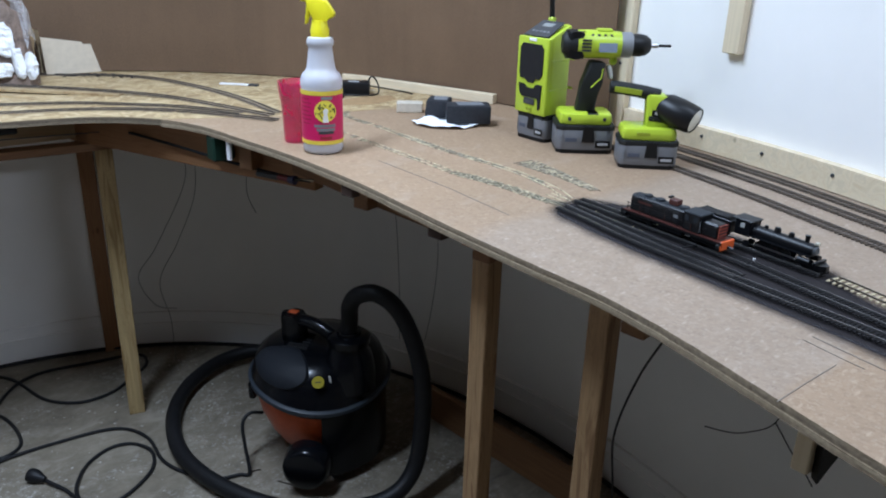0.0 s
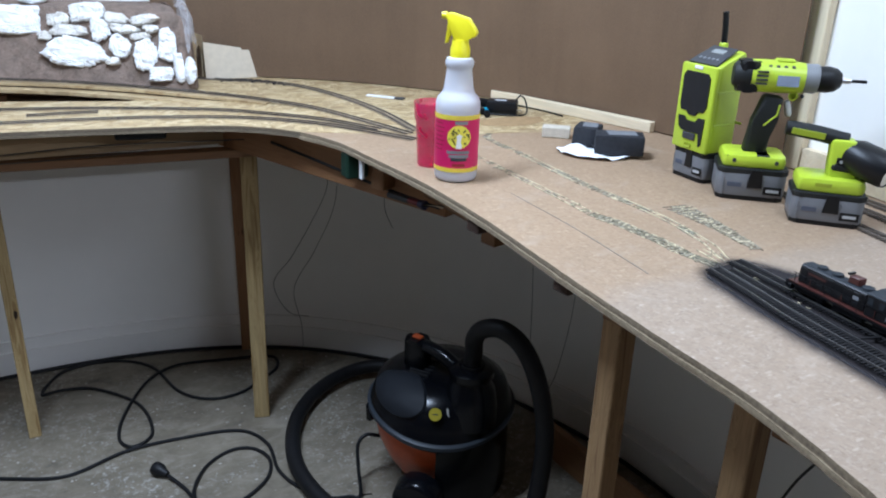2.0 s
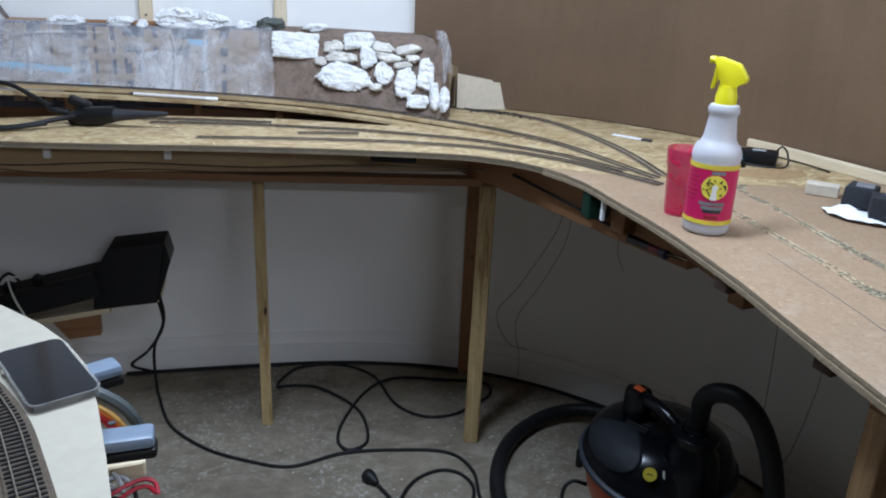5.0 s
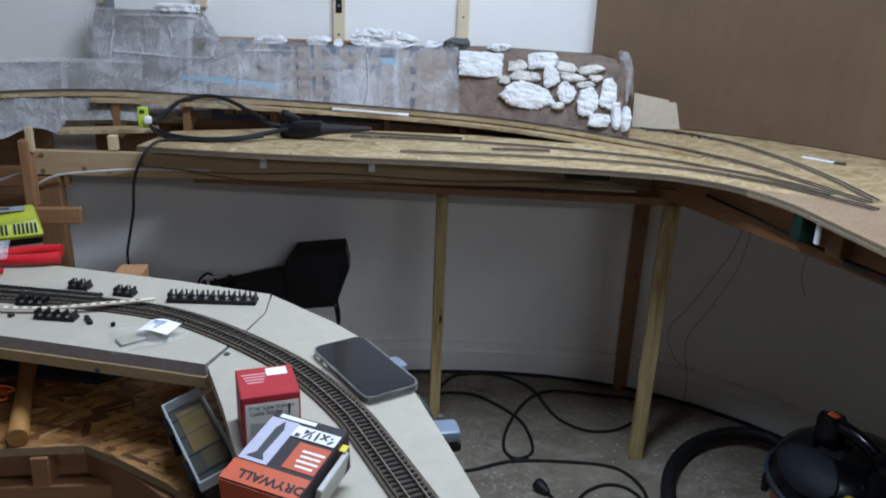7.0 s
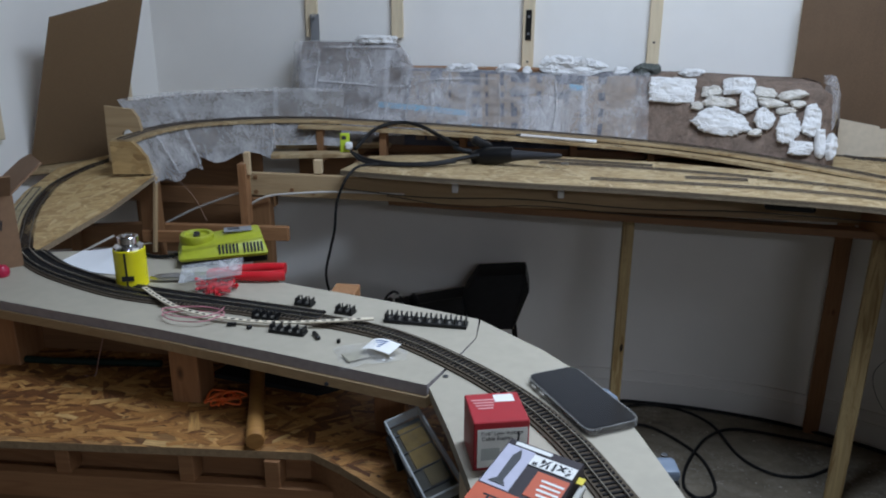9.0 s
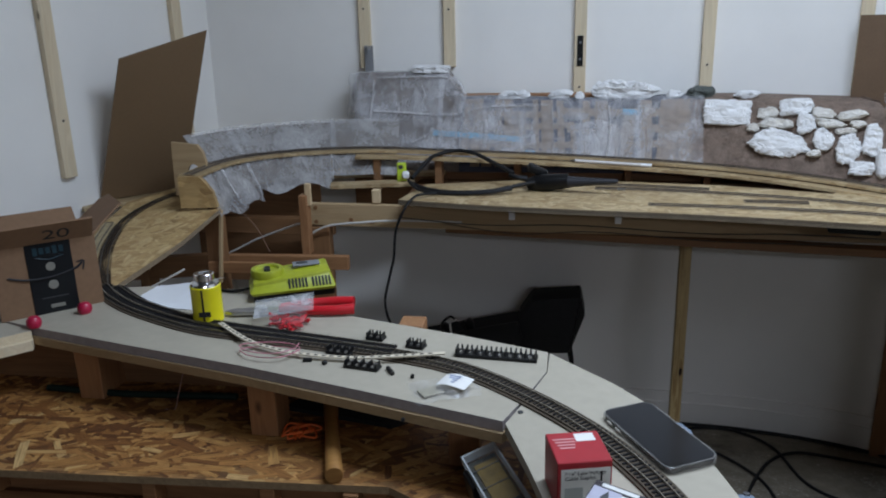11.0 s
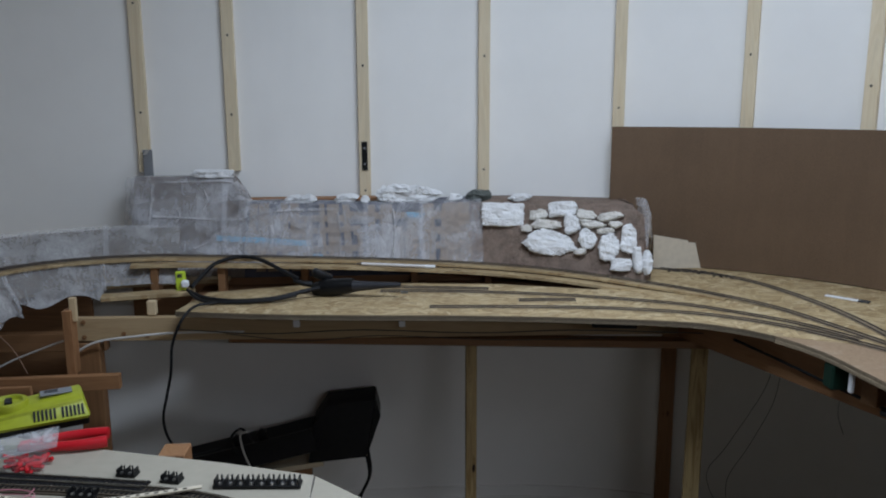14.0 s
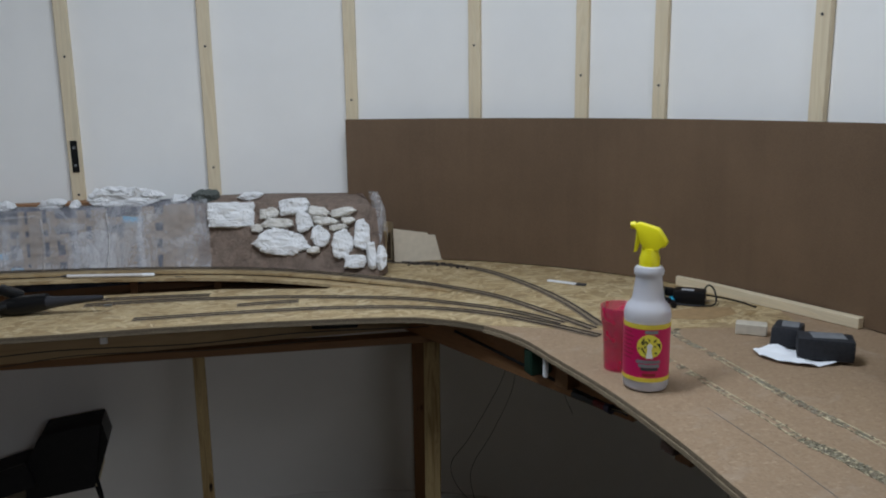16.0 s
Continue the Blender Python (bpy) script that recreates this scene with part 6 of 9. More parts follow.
part("side_rail", prism([(-0.300, 0.83), (-0.262, 0.69), (-0.20, 0.42), (-0.18, 0.42), (-0.243, 0.69), (-0.281, 0.83)], 0.70, BENCH - 0.0163), PINE_PALE, endp)
part("side_rail", prism([(-0.20, 1.10), (-0.10, 0.90), (-0.05, 0.70), (-0.01, 0.50), (-0.028, 0.50), (-0.068, 0.70), (-0.118, 0.90), (-0.215, 1.09)], 0.76, BENCH - 0.0163), PINE_PALE, endp)
for x, y in ((-0.335, 1.017), (-0.27, 0.80), (-0.075, 0.86), (-0.215, 0.60)):
    part("screw", cyl(0.004, 0.004, 0.0012, pose(x, y, BENCH - 0.0004), 10), DARKGREY, endp, "dark screw head")
tagged(bench, group="bench sections")
part("screw", cyl(0.0032, 0.003, 0.002, pose(-0.50, 1.0255, BENCH - 0.026, 90, 0, 18), 8), DARKGREY, bench, "dark screw head")
# side bench under the parcel
side = thing("side_bench", pose(0, 0, 0), "pale bench wing meeting the painted bench at an angle", "bench", "bench sections")
part("top", edged([(-1.9, 0.80), (-1.36, 1.05), (-1.205, 1.215), (-1.325, 1.265), (-1.32, 1.50), (-1.75, 1.50)], BENCH - 0.016, BENCH - 0.001, 0), [MDF, PINE_PALE], side)
part("front_rail", prism([(-1.9, 0.79), (-1.36, 1.04), (-1.20, 1.205), (-1.21, 1.222), (-1.37, 1.06), (-1.9, 0.81)], BENCH - 0.034, BENCH - 0.0165), PINE_PALE, side)

# ---- lower shelf ----
shelf = thing("lower_shelf", pose(0, 0, 0), "rough strand board shelf below the bench", "shelf")
sp = [(-1.75, 0.955), (-0.965, 0.982), (-0.76, 0.991), (-0.52, 1.003), (-0.474, 0.976), (-0.394, 0.917), (-0.30, 0.82), (-0.25, 0.72), (-0.24, 1.25), (-0.50, 1.50), (-1.2, 1.75), (-1.75, 1.75)]
bm = prism(sp, SHELF - 0.012, SHELF)
for f in bm.faces:
    f.normal_update()
    f.material_index = 0 if abs(f.normal.z) > 0.5 else 1
part("board", bm, [OSB, plain("strand_edge", (0.33, 0.23, 0.13), 0.9, var=0.3, scale=160, coarse=30, relief=0.6)], shelf)
flakes("strand", sp, lambda x, y: SHELF, 2700, (0.03, 0.095), (0.004, 0.018), 8, FLAKESHELF, shelf, 33, 38, (-1.5, -0.24, 0.72, 1.30))
for y, z0, z1 in ((1.035, SHELF - 0.075, SHELF - 0.0125), (0.995, SHELF - 0.095, SHELF - 0.055)):
    part("rail", box(1.35, 0.019, z1 - z0, pose(-1.15, y, (z0 + z1) / 2, 0, 0, 0.8), 0.001), PINE_WARM, shelf)
for x in (-1.15, -0.885, -0.70, -0.575):
    part("block", box(0.022, 0.03, 0.045, pose(x, 1.01, SHELF - 0.036), 0.001), PINE_WARM, shelf)
part("rail", box(0.36, 0.019, 0.06, pose(-0.40, 0.925, SHELF - 0.045, 0, 0, -43), 0.001), PINE_WARM, shelf)
for x, y, w in ((-0.747, 1.145, 0.058), (-1.10, 1.245, 0.085), (-0.42, 1.085, 0.035), (-0.55, 1.36, 0.05)):
    board("bench_post", (x, y, SHELF), (x, y, BENCH - (0.0313 if y < 1.3 else 0.0163)), 0.045, w, PINE_WARM, "short reddish pine post between shelf and bench", "post", "posts of the bench")
board("table_leg", (-0.55, 1.20, FLOOR), (-0.55, 1.20, SHELF - 0.0125), 0.06, 0.06, PINE_DARK, "dark pine leg under the lower shelf", "table leg", "legs of the shelf")
board("table_leg", (-1.40, 1.30, FLOOR), (-1.40, 1.30, SHELF - 0.0125), 0.06, 0.06, PINE_DARK, "dark pine leg under the lower shelf", "table leg", "legs of the shelf")
board("table_leg", (-0.17, 0.60, FLOOR), (-0.17, 0.60, BENCH - 0.0165), 0.05, 0.05, PINE_DARK, "dark pine leg under the bench end", "table leg", "legs of the shelf")
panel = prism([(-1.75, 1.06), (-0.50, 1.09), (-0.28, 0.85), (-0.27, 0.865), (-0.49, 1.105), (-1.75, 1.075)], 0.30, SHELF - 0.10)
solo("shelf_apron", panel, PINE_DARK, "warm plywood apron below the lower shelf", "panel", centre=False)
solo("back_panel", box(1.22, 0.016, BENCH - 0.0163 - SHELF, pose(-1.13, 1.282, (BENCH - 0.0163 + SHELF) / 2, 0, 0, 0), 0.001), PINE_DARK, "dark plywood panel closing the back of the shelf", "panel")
solo("cable_offcut", tube([(-1.20, 1.225, SHELF + 0.006), (-1.05, 1.217, SHELF + 0.006), (-0.95, 1.222, SHELF + 0.006), (-0.84, 1.228, SHELF + 0.006)], 0.006, 8), plain("dark_green_sheath", (0.008, 0.02, 0.016), 0.5), "dark green cable lying along the back of the shelf", "cable", smooth=True)
solo("thin_wire", tube([(-0.895, 1.175, BENCH - 0.018), (-0.905, 1.173, 0.80), (-0.922, 1.178, 0.755), (-0.934, 1.182, SHELF + 0.0012), (-0.95, 1.18, SHELF + 0.0012)], 0.0010, 5), plain("pinkish_wire", (0.28, 0.17, 0.15), 0.5), "thin pinkish wire hanging from the bench", "wire", smooth=True)
# hammer handle, orange cord
hm = look((-0.598, 1.0, SHELF + 0.014), (-0.675, 1.24, SHELF + 0.014))
solo("wooden_dowel", lathe([(0.0001, 0), (0.0125, 0.0005), (0.0135, 0.003), (0.0125, 0.05), (0.0105, 0.13), (0.0125, 0.20), (0.012, 0.253), (0.0001, 0.254)], 20), wood("varnished_dowel", (0.38, 0.185, 0.045), (0.26, 0.11, 0.025)), "varnished wooden handle lying on the strand board", "tool handle", m=hm @ pose(0, 0, 0, 180, 0, 0), smooth=True)
rng = random.Random(11)
pts = []
for k in range(34):
    a = k * 1.05
    pts.append((-0.69 + 0.030 * math.cos(a) * (0.5 + 0.5 * math.sin(k * 0.37)) + rng.uniform(-0.008, 0.008), 1.125 + 0.017 * math.sin(a * 1.3) + rng.uniform(-0.004, 0.004), SHELF + 0.003 + rng.uniform(0, 0.010)))
solo("orange_cord", tube(pts, 0.0016, 6, n=5), plain("orange_string", (0.75, 0.13, 0.02), 0.6), "tangle of bright orange string on the shelf", "string", smooth=True)
solo("dark_plate", prism([(-0.74, 1.20), (-0.55, 1.16), (-0.50, 1.20), (-0.60, 1.26), (-0.72, 1.258)], SHELF + 0.0002, SHELF + 0.008), BLACKMATT, "flat black offcut lying at the back of the shelf", "offcut")

# organiser case leaning by the bench end
case = thing("organiser_case", pose(-0.350, 0.925, SHELF, 0, 0, 26) @ Matrix.Diagonal((0.82, 1, 1, 1)), "clear plastic parts organiser with dark latches", "storage case")
cm = pose(0, 0, 0.040, 4, -14, 0)
part("lid", box(0.058, 0.165, 0.012, cm @ pose(0, 0, 0.024), 0.005, 2), film("frosted_lid", (0.40, 0.40, 0.38), 0.22, 0.05, 0.10), case, "frosted lid", smooth=True)
part("tray", box(0.054, 0.161, 0.034, cm, 0.004, 2), plain("tray_plastic", (0.035, 0.032, 0.022), 0.45), case, "", smooth=True)
for k in (-0.045, 0.045):
    part("latch", box(0.012, 0.038, 0.034, cm @ pose(-0.032, k, 0.006), 0.002), BLACK, case, "black latch")
for k in range(4):
    part("divider", box(0.050, 0.0015, 0.003, cm @ pose(0, -0.055 + 0.037 * k, 0.0185)), DARKGREY, case)
for k in range(3):
    part("compartment", box(0.030, 0.032, 0.002, cm @ pose(0.006, -0.036 + 0.037 * k, 0.0178)), plain("yellow_parts", (0.075, 0.05, 0.008), 0.6) if k == 0 else bpy.data.materials["yellow_parts"], case, "dull yellow contents")
part("contents", box(0.040, 0.085, 0.004, cm @ pose(0.003, 0.025, 0.0175), 0.001), plain("brass_parts", (0.16, 0.10, 0.02), 0.5, 0.3, var=0.5), case, "small yellow parts inside")
for sx, sy, x, y in ((0.0035, 0.166, -0.0285, 0), (0.0035, 0.166, 0.0285, 0), (0.058, 0.0035, 0, -0.0815), (0.058, 0.0035, 0, 0.0815)):
    part("rim", box(sx, sy, 0.013, cm @ pose(x, y, 0.0245), 0.0008), film("frosted_rim", (0.62, 0.65, 0.66), 0.3, 0.55, 0.1) if x == -0.0285 else bpy.data.materials["frosted_rim"], case, "milky plastic rim")

# bench track on dark roadbed
BENCHTRACK = [(-0.02, 0.47), (-0.075, 0.62), (-0.145, 0.797), (-0.183, 0.881), (-0.245, 0.975), (-0.33, 1.061), (-0.422, 1.130), (-0.514, 1.167), (-0.659, 1.200), (-0.81, 1.226), (-0.92, 1.252), (-1.055, 1.316), (-1.14, 1.375), (-1.20, 1.435)]
track(BENCHTRACK, "black-tied model track curving along the painted bench", TIEBLACK, plain("nickel_rail", (0.36, 0.33, 0.27), 0.3, 0.9, var=0.2), 0.0078, bed=(0.005, CORK), z=BENCH, group="tracks on the bench")
track([(-0.55, 1.190), (-0.70, 1.222), (-0.84, 1.252), (-0.95, 1.285), (-1.08, 1.352), (-1.17, 1.425)], "second black track beside the bench curve", TIEBLACK, bpy.data.materials["nickel_rail"], 0.0078, bed=(0.005, CORKBLACK), z=BENCH + 0.0003, group="tracks on the bench")

# ---- things on the bench ----
ph = thing("phone", pose(-0.161, 0.967, BENCH, 0, 0, 28.5), "black glass phone in a clear case lying face up", "phone")
def rounded(sx, sy, r):
    """Outline of a plate with round corners."""
    return [(cx * (sx / 2 - r) + r * math.cos(radians(a)), cy * (sy / 2 - r) + r * math.sin(radians(a))) for cx, cy, a0 in ((1, 1, 0), (-1, 1, 90), (-1, -1, 180), (1, -1, 270)) for a in range(a0, a0 + 91, 18)]


BLACKGLASS = plain("black_glass", (0.004, 0.005, 0.008), 0.08, var=0.05, relief=0.0)
BLACKGLASS.node_tree.nodes["Principled BSDF"].inputs["Specular IOR Level"].default_value = 0.3
part("case", prism(rounded(0.0755, 0.1515, 0.013), 0, 0.0096, bevel=0.002), film("clear_case", (0.38, 0.37, 0.35), 0.12, 0.34, 0.5), ph, "clear rubbery case", smooth=True)
part("frame", prism(rounded(0.0705, 0.1465, 0.011), 0.001, 0.0092, bevel=0.0012), plain("dark_metal", (0.035, 0.035, 0.04), 0.25, 0.6), ph, "dark metal frame", smooth=True)
part("screen", prism(rounded(0.0690, 0.1450, 0.010), 0.0097, 0.0103), BLACKGLASS, ph, "black glass")
for y in (0.03, 0.05):
    part("button", box(0.002, 0.012, 0.003, pose(-0.0375, y, 0.005), 0.0006), CHROME, ph)

REDBOX, REDDARK, LABELW = plain("red_card", (0.37, 0.016, 0.025), 0.45), plain("dark_red_card", (0.26, 0.012, 0.02), 0.5), plain("white_print", (0.78, 0.77, 0.74), 0.6, var=0.05)
INK = plain("black_ink", (0.02, 0.02, 0.022), 0.6)
rbx = thing("staple_box", pose(-0.262, 0.842, BENCH, 0, 0, 14), "red card box of cable staples with a white label", "box")
part("carton", box(0.060, 0.062, 0.058, None, 0.001, base=True), REDBOX, rbx)
part("front_label", box(0.054, 0.0008, 0.046, pose(0.001, -0.0313, 0.027)), LABELW, rbx, "white printed front")
part("top_sticker", box(0.022, 0.016, 0.0006, pose(0.012, 0.018, 0.0582)), LABELW, rbx, "white price sticker")
text("lettering", '7/16" Low Voltage', 0.0062, INK, rbx, pose(0.0, -0.0318, 0.0445, 90, 0, 0), "black lettering")
text("lettering", "Cable Staples", 0.0062, INK, rbx, pose(-0.005, -0.0318, 0.0385, 90, 0, 0), "black lettering")
for k in range(4):
    part("print_bar", box(0.026 - 0.003 * k, 0.0026, 0.0003, pose(-0.012, 0.016 - 0.006 * k, 0.0582)), plain("pink_print", (0.62, 0.30, 0.30), 0.6) if k == 0 else bpy.data.materials["pink_print"], rbx)
part("picture", box(0.02, 0.0006, 0.014, pose(-0.012, -0.0318, 0.02)), plain("pale_print", (0.42, 0.44, 0.43), 0.6), rbx)
part("staple", box(0.002, 0.0006, 0.012, pose(0.018, -0.0318, 0.04)), INK, rbx)

sb = thing("screw_box", pose(-0.229, 0.7145, BENCH + 0.034, 9, 2, -26) @ Matrix.Diagonal((0.95, 0.88, 1, 1)), "orange and black card box of drywall screws", "box")
part("carton", box(0.082, 0.108, 0.046, pose(0, 0, 0), 0.001), plain("black_card", (0.03, 0.022, 0.026), 0.5), sb)
ORCARD = plain("orange_card", (0.52, 0.085, 0.025), 0.45)
part("orange_panel", box(0.034, 0.038, 0.0008, pose(0.0225, 0.000, 0.0233)), ORCARD, sb, "orange print")
part("orange_panel", box(0.081, 0.028, 0.0008, pose(0, -0.039, 0.0234)), ORCARD, sb, "orange print")
part("orange_panel", box(0.0806, 0.0008, 0.044, pose(0, -0.0543, 0)), ORCARD, sb, "orange print")
part("photo", box(0.031, 0.066, 0.0008, pose(-0.0235, 0.010, 0.0234)), plain("pale_blue_print", (0.46, 0.45, 0.55), 0.45), sb, "pale picture of a screw")
part("screw_picture", prism([(-0.010, -0.028), (0.008, -0.028), (0.003, -0.020), (0.0045, 0.018), (0.0, 0.030), (-0.0045, 0.018), (-0.004, -0.020)], 0.0240, 0.0246, m=pose(-0.022, 0.010, 0)), DARKGREY, sb)
part("white_band", box(0.047, 0.017, 0.0006, pose(0.016, 0.032, 0.0240)), LABELW, sb, "white band")
text("lettering", '6x1\u00bc"', 0.0170, INK, sb, pose(0.016, 0.032, 0.0244, 0, 0, 180), "black size lettering", 0.90, 0.0005)
text("lettering", "DRYWALL", 0.0150, INK, sb, pose(0.008, -0.041, 0.0240, 0, 0, 180), "black lettering", 1.0, 0.0004)
for k, w in enumerate((0.034, 0.030, 0.032, 0.026)):
    part("print_bar", box(w * 0.7, 0.0030, 0.0004, pose(0.026, 0.008 - 0.007 * k, 0.0238)), LABELW, sb)
part("print_bar", box(0.040, 0.0055, 0.0004, pose(-0.012, 0.0482, 0.0234)), LABELW, sb)
part("window", box(0.006, 0.06, 0.034, pose(0.044, 0.005, -0.002, 0, 14, 0), 0.001), clear_plastic("wrap", (0.7, 0.68, 0.62), 0.3, 0.5), sb, "loose clear wrap")
part("seal", box(0.010, 0.010, 0.0008, pose(0.043, 0.035, 0.0165)), plain("yellow_print", (0.75, 0.60, 0.03), 0.5), sb, "yellow sticker")

# terminal strips
def terminal(x, y, n, rz, group="terminal strips"):
    t = thing("terminal_strip", pose(x, y, BENCH, 0, 0, rz) @ Matrix.Diagonal((0.84, 0.84, 0.78, 1) if n < 5 else (1, 1, 0.9, 1)), "black barrier terminal strip with bright screws", "terminal strip", group)
    L = 0.0155 * n
    part("base", box(L + 0.006, 0.022, 0.007, None, 0.001, base=True), BLACK, t)
    for k in range(n + 1):
        xx = -L / 2 + 0.0155 * k
        part("barrier", box(0.0022, 0.020, 0.010, pose(xx, 0, 0.0115), 0.0005), BLACK, t)
    for k in range(n):
        xx = -L / 2 + 0.0155 * (k + 0.5)
        for yy in (-0.006, 0.006):
            part("screw", cyl(0.0034, 0.0030, 0.003, pose(xx, yy, 0.007), 10), STEEL, t, "bright screw")
        if n != 4:
            part("tab", box(0.0028, 0.002, 0.014, pose(xx, 0.004, 0.012), 0.0004), DARKGREY, t)
    return t


terminal(-0.383, 1.186, 8, -4.5)
terminal(-0.588, 1.238, 2, -12)
terminal(-0.515, 1.212, 2, -14)
terminal(-0.583, 1.128, 4, -10)
terminal(-0.632, 1.176, 3, -10)
for x, y, w, a in ((-0.675, 1.141, 0.014, 10), (-0.645, 1.134, 0.008, 60), (-0.537, 1.117, 0.024, -58), (-0.50, 1.102, 0.005, 0)):
    solo("plastic_bit", box(w, 0.006, 0.006, None, 0.001, base=True), BLACK, "small black plastic offcut on the bench", "offcut", "black offcuts", m=pose(x, y, BENCH, 0, 0, a))
# flexible jumper strip and pink wire
jl = spline([Vector(p) for p in ((-0.868, 1.252, BENCH + 0.011), (-0.82, 1.21, BENCH + 0.010), (-0.773, 1.179, BENCH + 0.008), (-0.70, 1.155, BENCH + 0.006), (-0.61, 1.147, BENCH + 0.006), (-0.53, 1.153, BENCH + 0.010), (-0.46, 1.166, BENCH + 0.012))], 8)
js = solo("jumper_strip", ribbon(jl, 0.0042, 0, 0.0022), plain("ivory_strip", (0.66, 0.58, 0.45), 0.5), "ivory jumper strip with dark slots curving on the bench", "strip")
off = js.matrix_basis.translation
for p, q in zip(even(jl, 0.013), even(jl, 0.013)[1:]):
    d = (q - p).normalized()
    m = Matrix((d, Vector((-d.y, d.x, 0)).normalized(), Vector((0, 0, 1)))).transposed().to_4x4()
    m.translation = p - off + Vector((0, 0, 0.0023))
    part("slot", box(0.006, 0.0032, 0.0006, m), TIE, js)
pts = [(-0.745 + 0.048 * math.cos(a) * (1 + 0.1 * math.sin(3 * a)), 1.158 + 0.026 * math.sin(a + 0.2 * math.sin(a)), BENCH + 0.002 + 0.0006 * k) for k, a in enumerate([x * 0.5 for x in range(27)])]
solo("pink_wire", tube(pts, 0.0009, 5, n=4), plain("pink_insulation", (0.55, 0.20, 0.25), 0.4), "loose coil of thin pink wire", "wire", smooth=True)
# clear bag with label
def bagf(u, v):
    p = Vector((-0.049 + 0.098 * u, -0.034 + 0.068 * v, 0.002 + 0.012 * math.sin(u * 3.1) * math.sin(v * 3.1)))
    return p, Vector((0, 0, 1))


bag = thing("parts_bag", pose(-0.446, 1.070, BENCH, 0, 0, 24), "small clear plastic bag with a white label", "bag")
part("film", sheet(bagf, 14, 12, 0.006, 3), film("bag_film", (0.75, 0.75, 0.74), 0.12, 0.16), bag, "crinkled clear film", smooth=True)
part("label", sheet(lambda u, v: (pose(0.014, -0.004, 0.0135, 4, -5, -44) @ Vector((-0.023 + 0.046 * u, -0.017 + 0.034 * v, 0.003 * math.sin(4 * u))), Vector((0, 0, 1))), 10, 8, 0.0012, 17), LABELW, bag, "creased white label", smooth=True)
for k in range(4):
    part("print_bar", box(0.020 - 0.003 * k, 0.0022, 0.0003, pose(0.014, -0.004, 0.0152, 4, -5, -44) @ pose(-0.003, 0.009 - 0.0055 * k, 0.0012)), plain("blue_ink", (0.16, 0.22, 0.42), 0.6) if k == 0 else bpy.data.materials["blue_ink"], bag)
part("contents", box(0.034, 0.024, 0.003, pose(-0.022, -0.004, 0.003, 0, 0, 12), 0.001), plain("straw", (0.34, 0.31, 0.23), 0.6), bag)

# yellow can
can = thing("cement_can", pose(-0.908, 1.292, BENCH, 0, 0, 4), "small yellow metal can with a silver screw cap", "can")
YEL = plain("yellow_label", (0.75, 0.66, 0.01), 0.3, var=0.06)
part("body", lathe([(0.0001, 0.001), (0.0255, 0.0), (0.027, 0.002), (0.0265, 0.004), (0.0265, 0.064), (0.027, 0.066), (0.0255, 0.068)], 32), YEL, can, smooth=True)
part("shoulder", lathe([(0.0255, 0.0675), (0.024, 0.072), (0.017, 0.076), (0.0165, 0.080)], 32), CHROME, can, smooth=True)
part("cap", lathe([(0.0175, 0.0775), (0.0178, 0.088), (0.0165, 0.0895), (0.010, 0.0895), (0.0095, 0.087), (0.0001, 0.087)], 28), CHROME, can, smooth=True)
for a in (-84,):
    part("print_bar", box(0.0035, 0.0007, 0.058, pose(0.0267 * math.cos(radians(a)), 0.0267 * math.sin(radians(a)), 0.036, 0, 0, a + 90)), INK, can)
part("print_bar", box(0.02, 0.0007, 0.009, pose(0.0268 * math.cos(radians(-80)), 0.0268 * math.sin(radians(-80)), 0.02, 0, 0, 10)), INK, can)
# paper
def paperf(u, v):
    x, y = -0.075 + 0.15 * u, -0.05 + 0.115 * v
    return Vector((x, y, 0.002 + 0.040 * u ** 1.4 * math.sin(0.35 + 2.2 * v) * v ** 0.5)), Vector((0, 0, 1))


solo("paper_sheet", sheet(paperf, 10, 8, 0.002, 8), PAPER, "folded white paper sheet curling up behind the can", "paper", m=pose(-1.020, 1.385, BENCH + 0.0002, 0, 0, -2), smooth=True)
# charger
ch = thing("battery_charger", pose(-0.806, 1.447, BENCH, 0, 0, 24), "lime green power tool battery charger with black base", "charger")
DUSTYLIME = plain("dusty_lime", (0.33, 0.36, 0.02), 0.45, var=0.2)
part("base", prism([(-0.074, -0.040), (0.080, -0.040), (0.080, 0.042), (-0.074, 0.042)], 0.0, 0.016, bevel=0.004), BLACK, ch, "black base")
body = prism([(-0.080, -0.046), (0.082, -0.046), (0.080, 0.046), (-0.080, 0.046)], 0.012, 0.050, bevel=0.007)
for v in body.verts:
    if v.co.z > 0.025:
        v.co.y = 0.046 - (0.046 - v.co.y) * 0.74
        v.co.x *= 0.93
        v.co.z -= 0.008 * (0.5 - v.co.y / 0.092) + (0.012 if v.co.x < -0.01 else 0.0) * min(1.0, (-0.01 - v.co.x) / 0.03)
part("shell", body, DUSTYLIME, ch, smooth=True)
part("socket", lathe([(0.020, 0.0), (0.031, 0.0), (0.032, 0.010), (0.030, 0.015), (0.0235, 0.015), (0.021, 0.010)], 28, m=pose(-0.044, 0.016, 0.034)), DUSTYLIME, ch, "raised lime socket ring", smooth=True)
part("socket_well", cyl(0.021, 0.021, 0.006, pose(-0.044, 0.016, 0.037), 24), DARKGREY, ch, "dark battery well")
part("socket_tongue", box(0.012, 0.026, 0.012, pose(-0.044, 0.016, 0.044), 0.002), BLACK, ch)
part("panel", box(0.052, 0.022, 0.002, pose(0.032, 0.022, 0.0492, 5, 0, 0), 0.0005), GREYP, ch, "grey display panel")
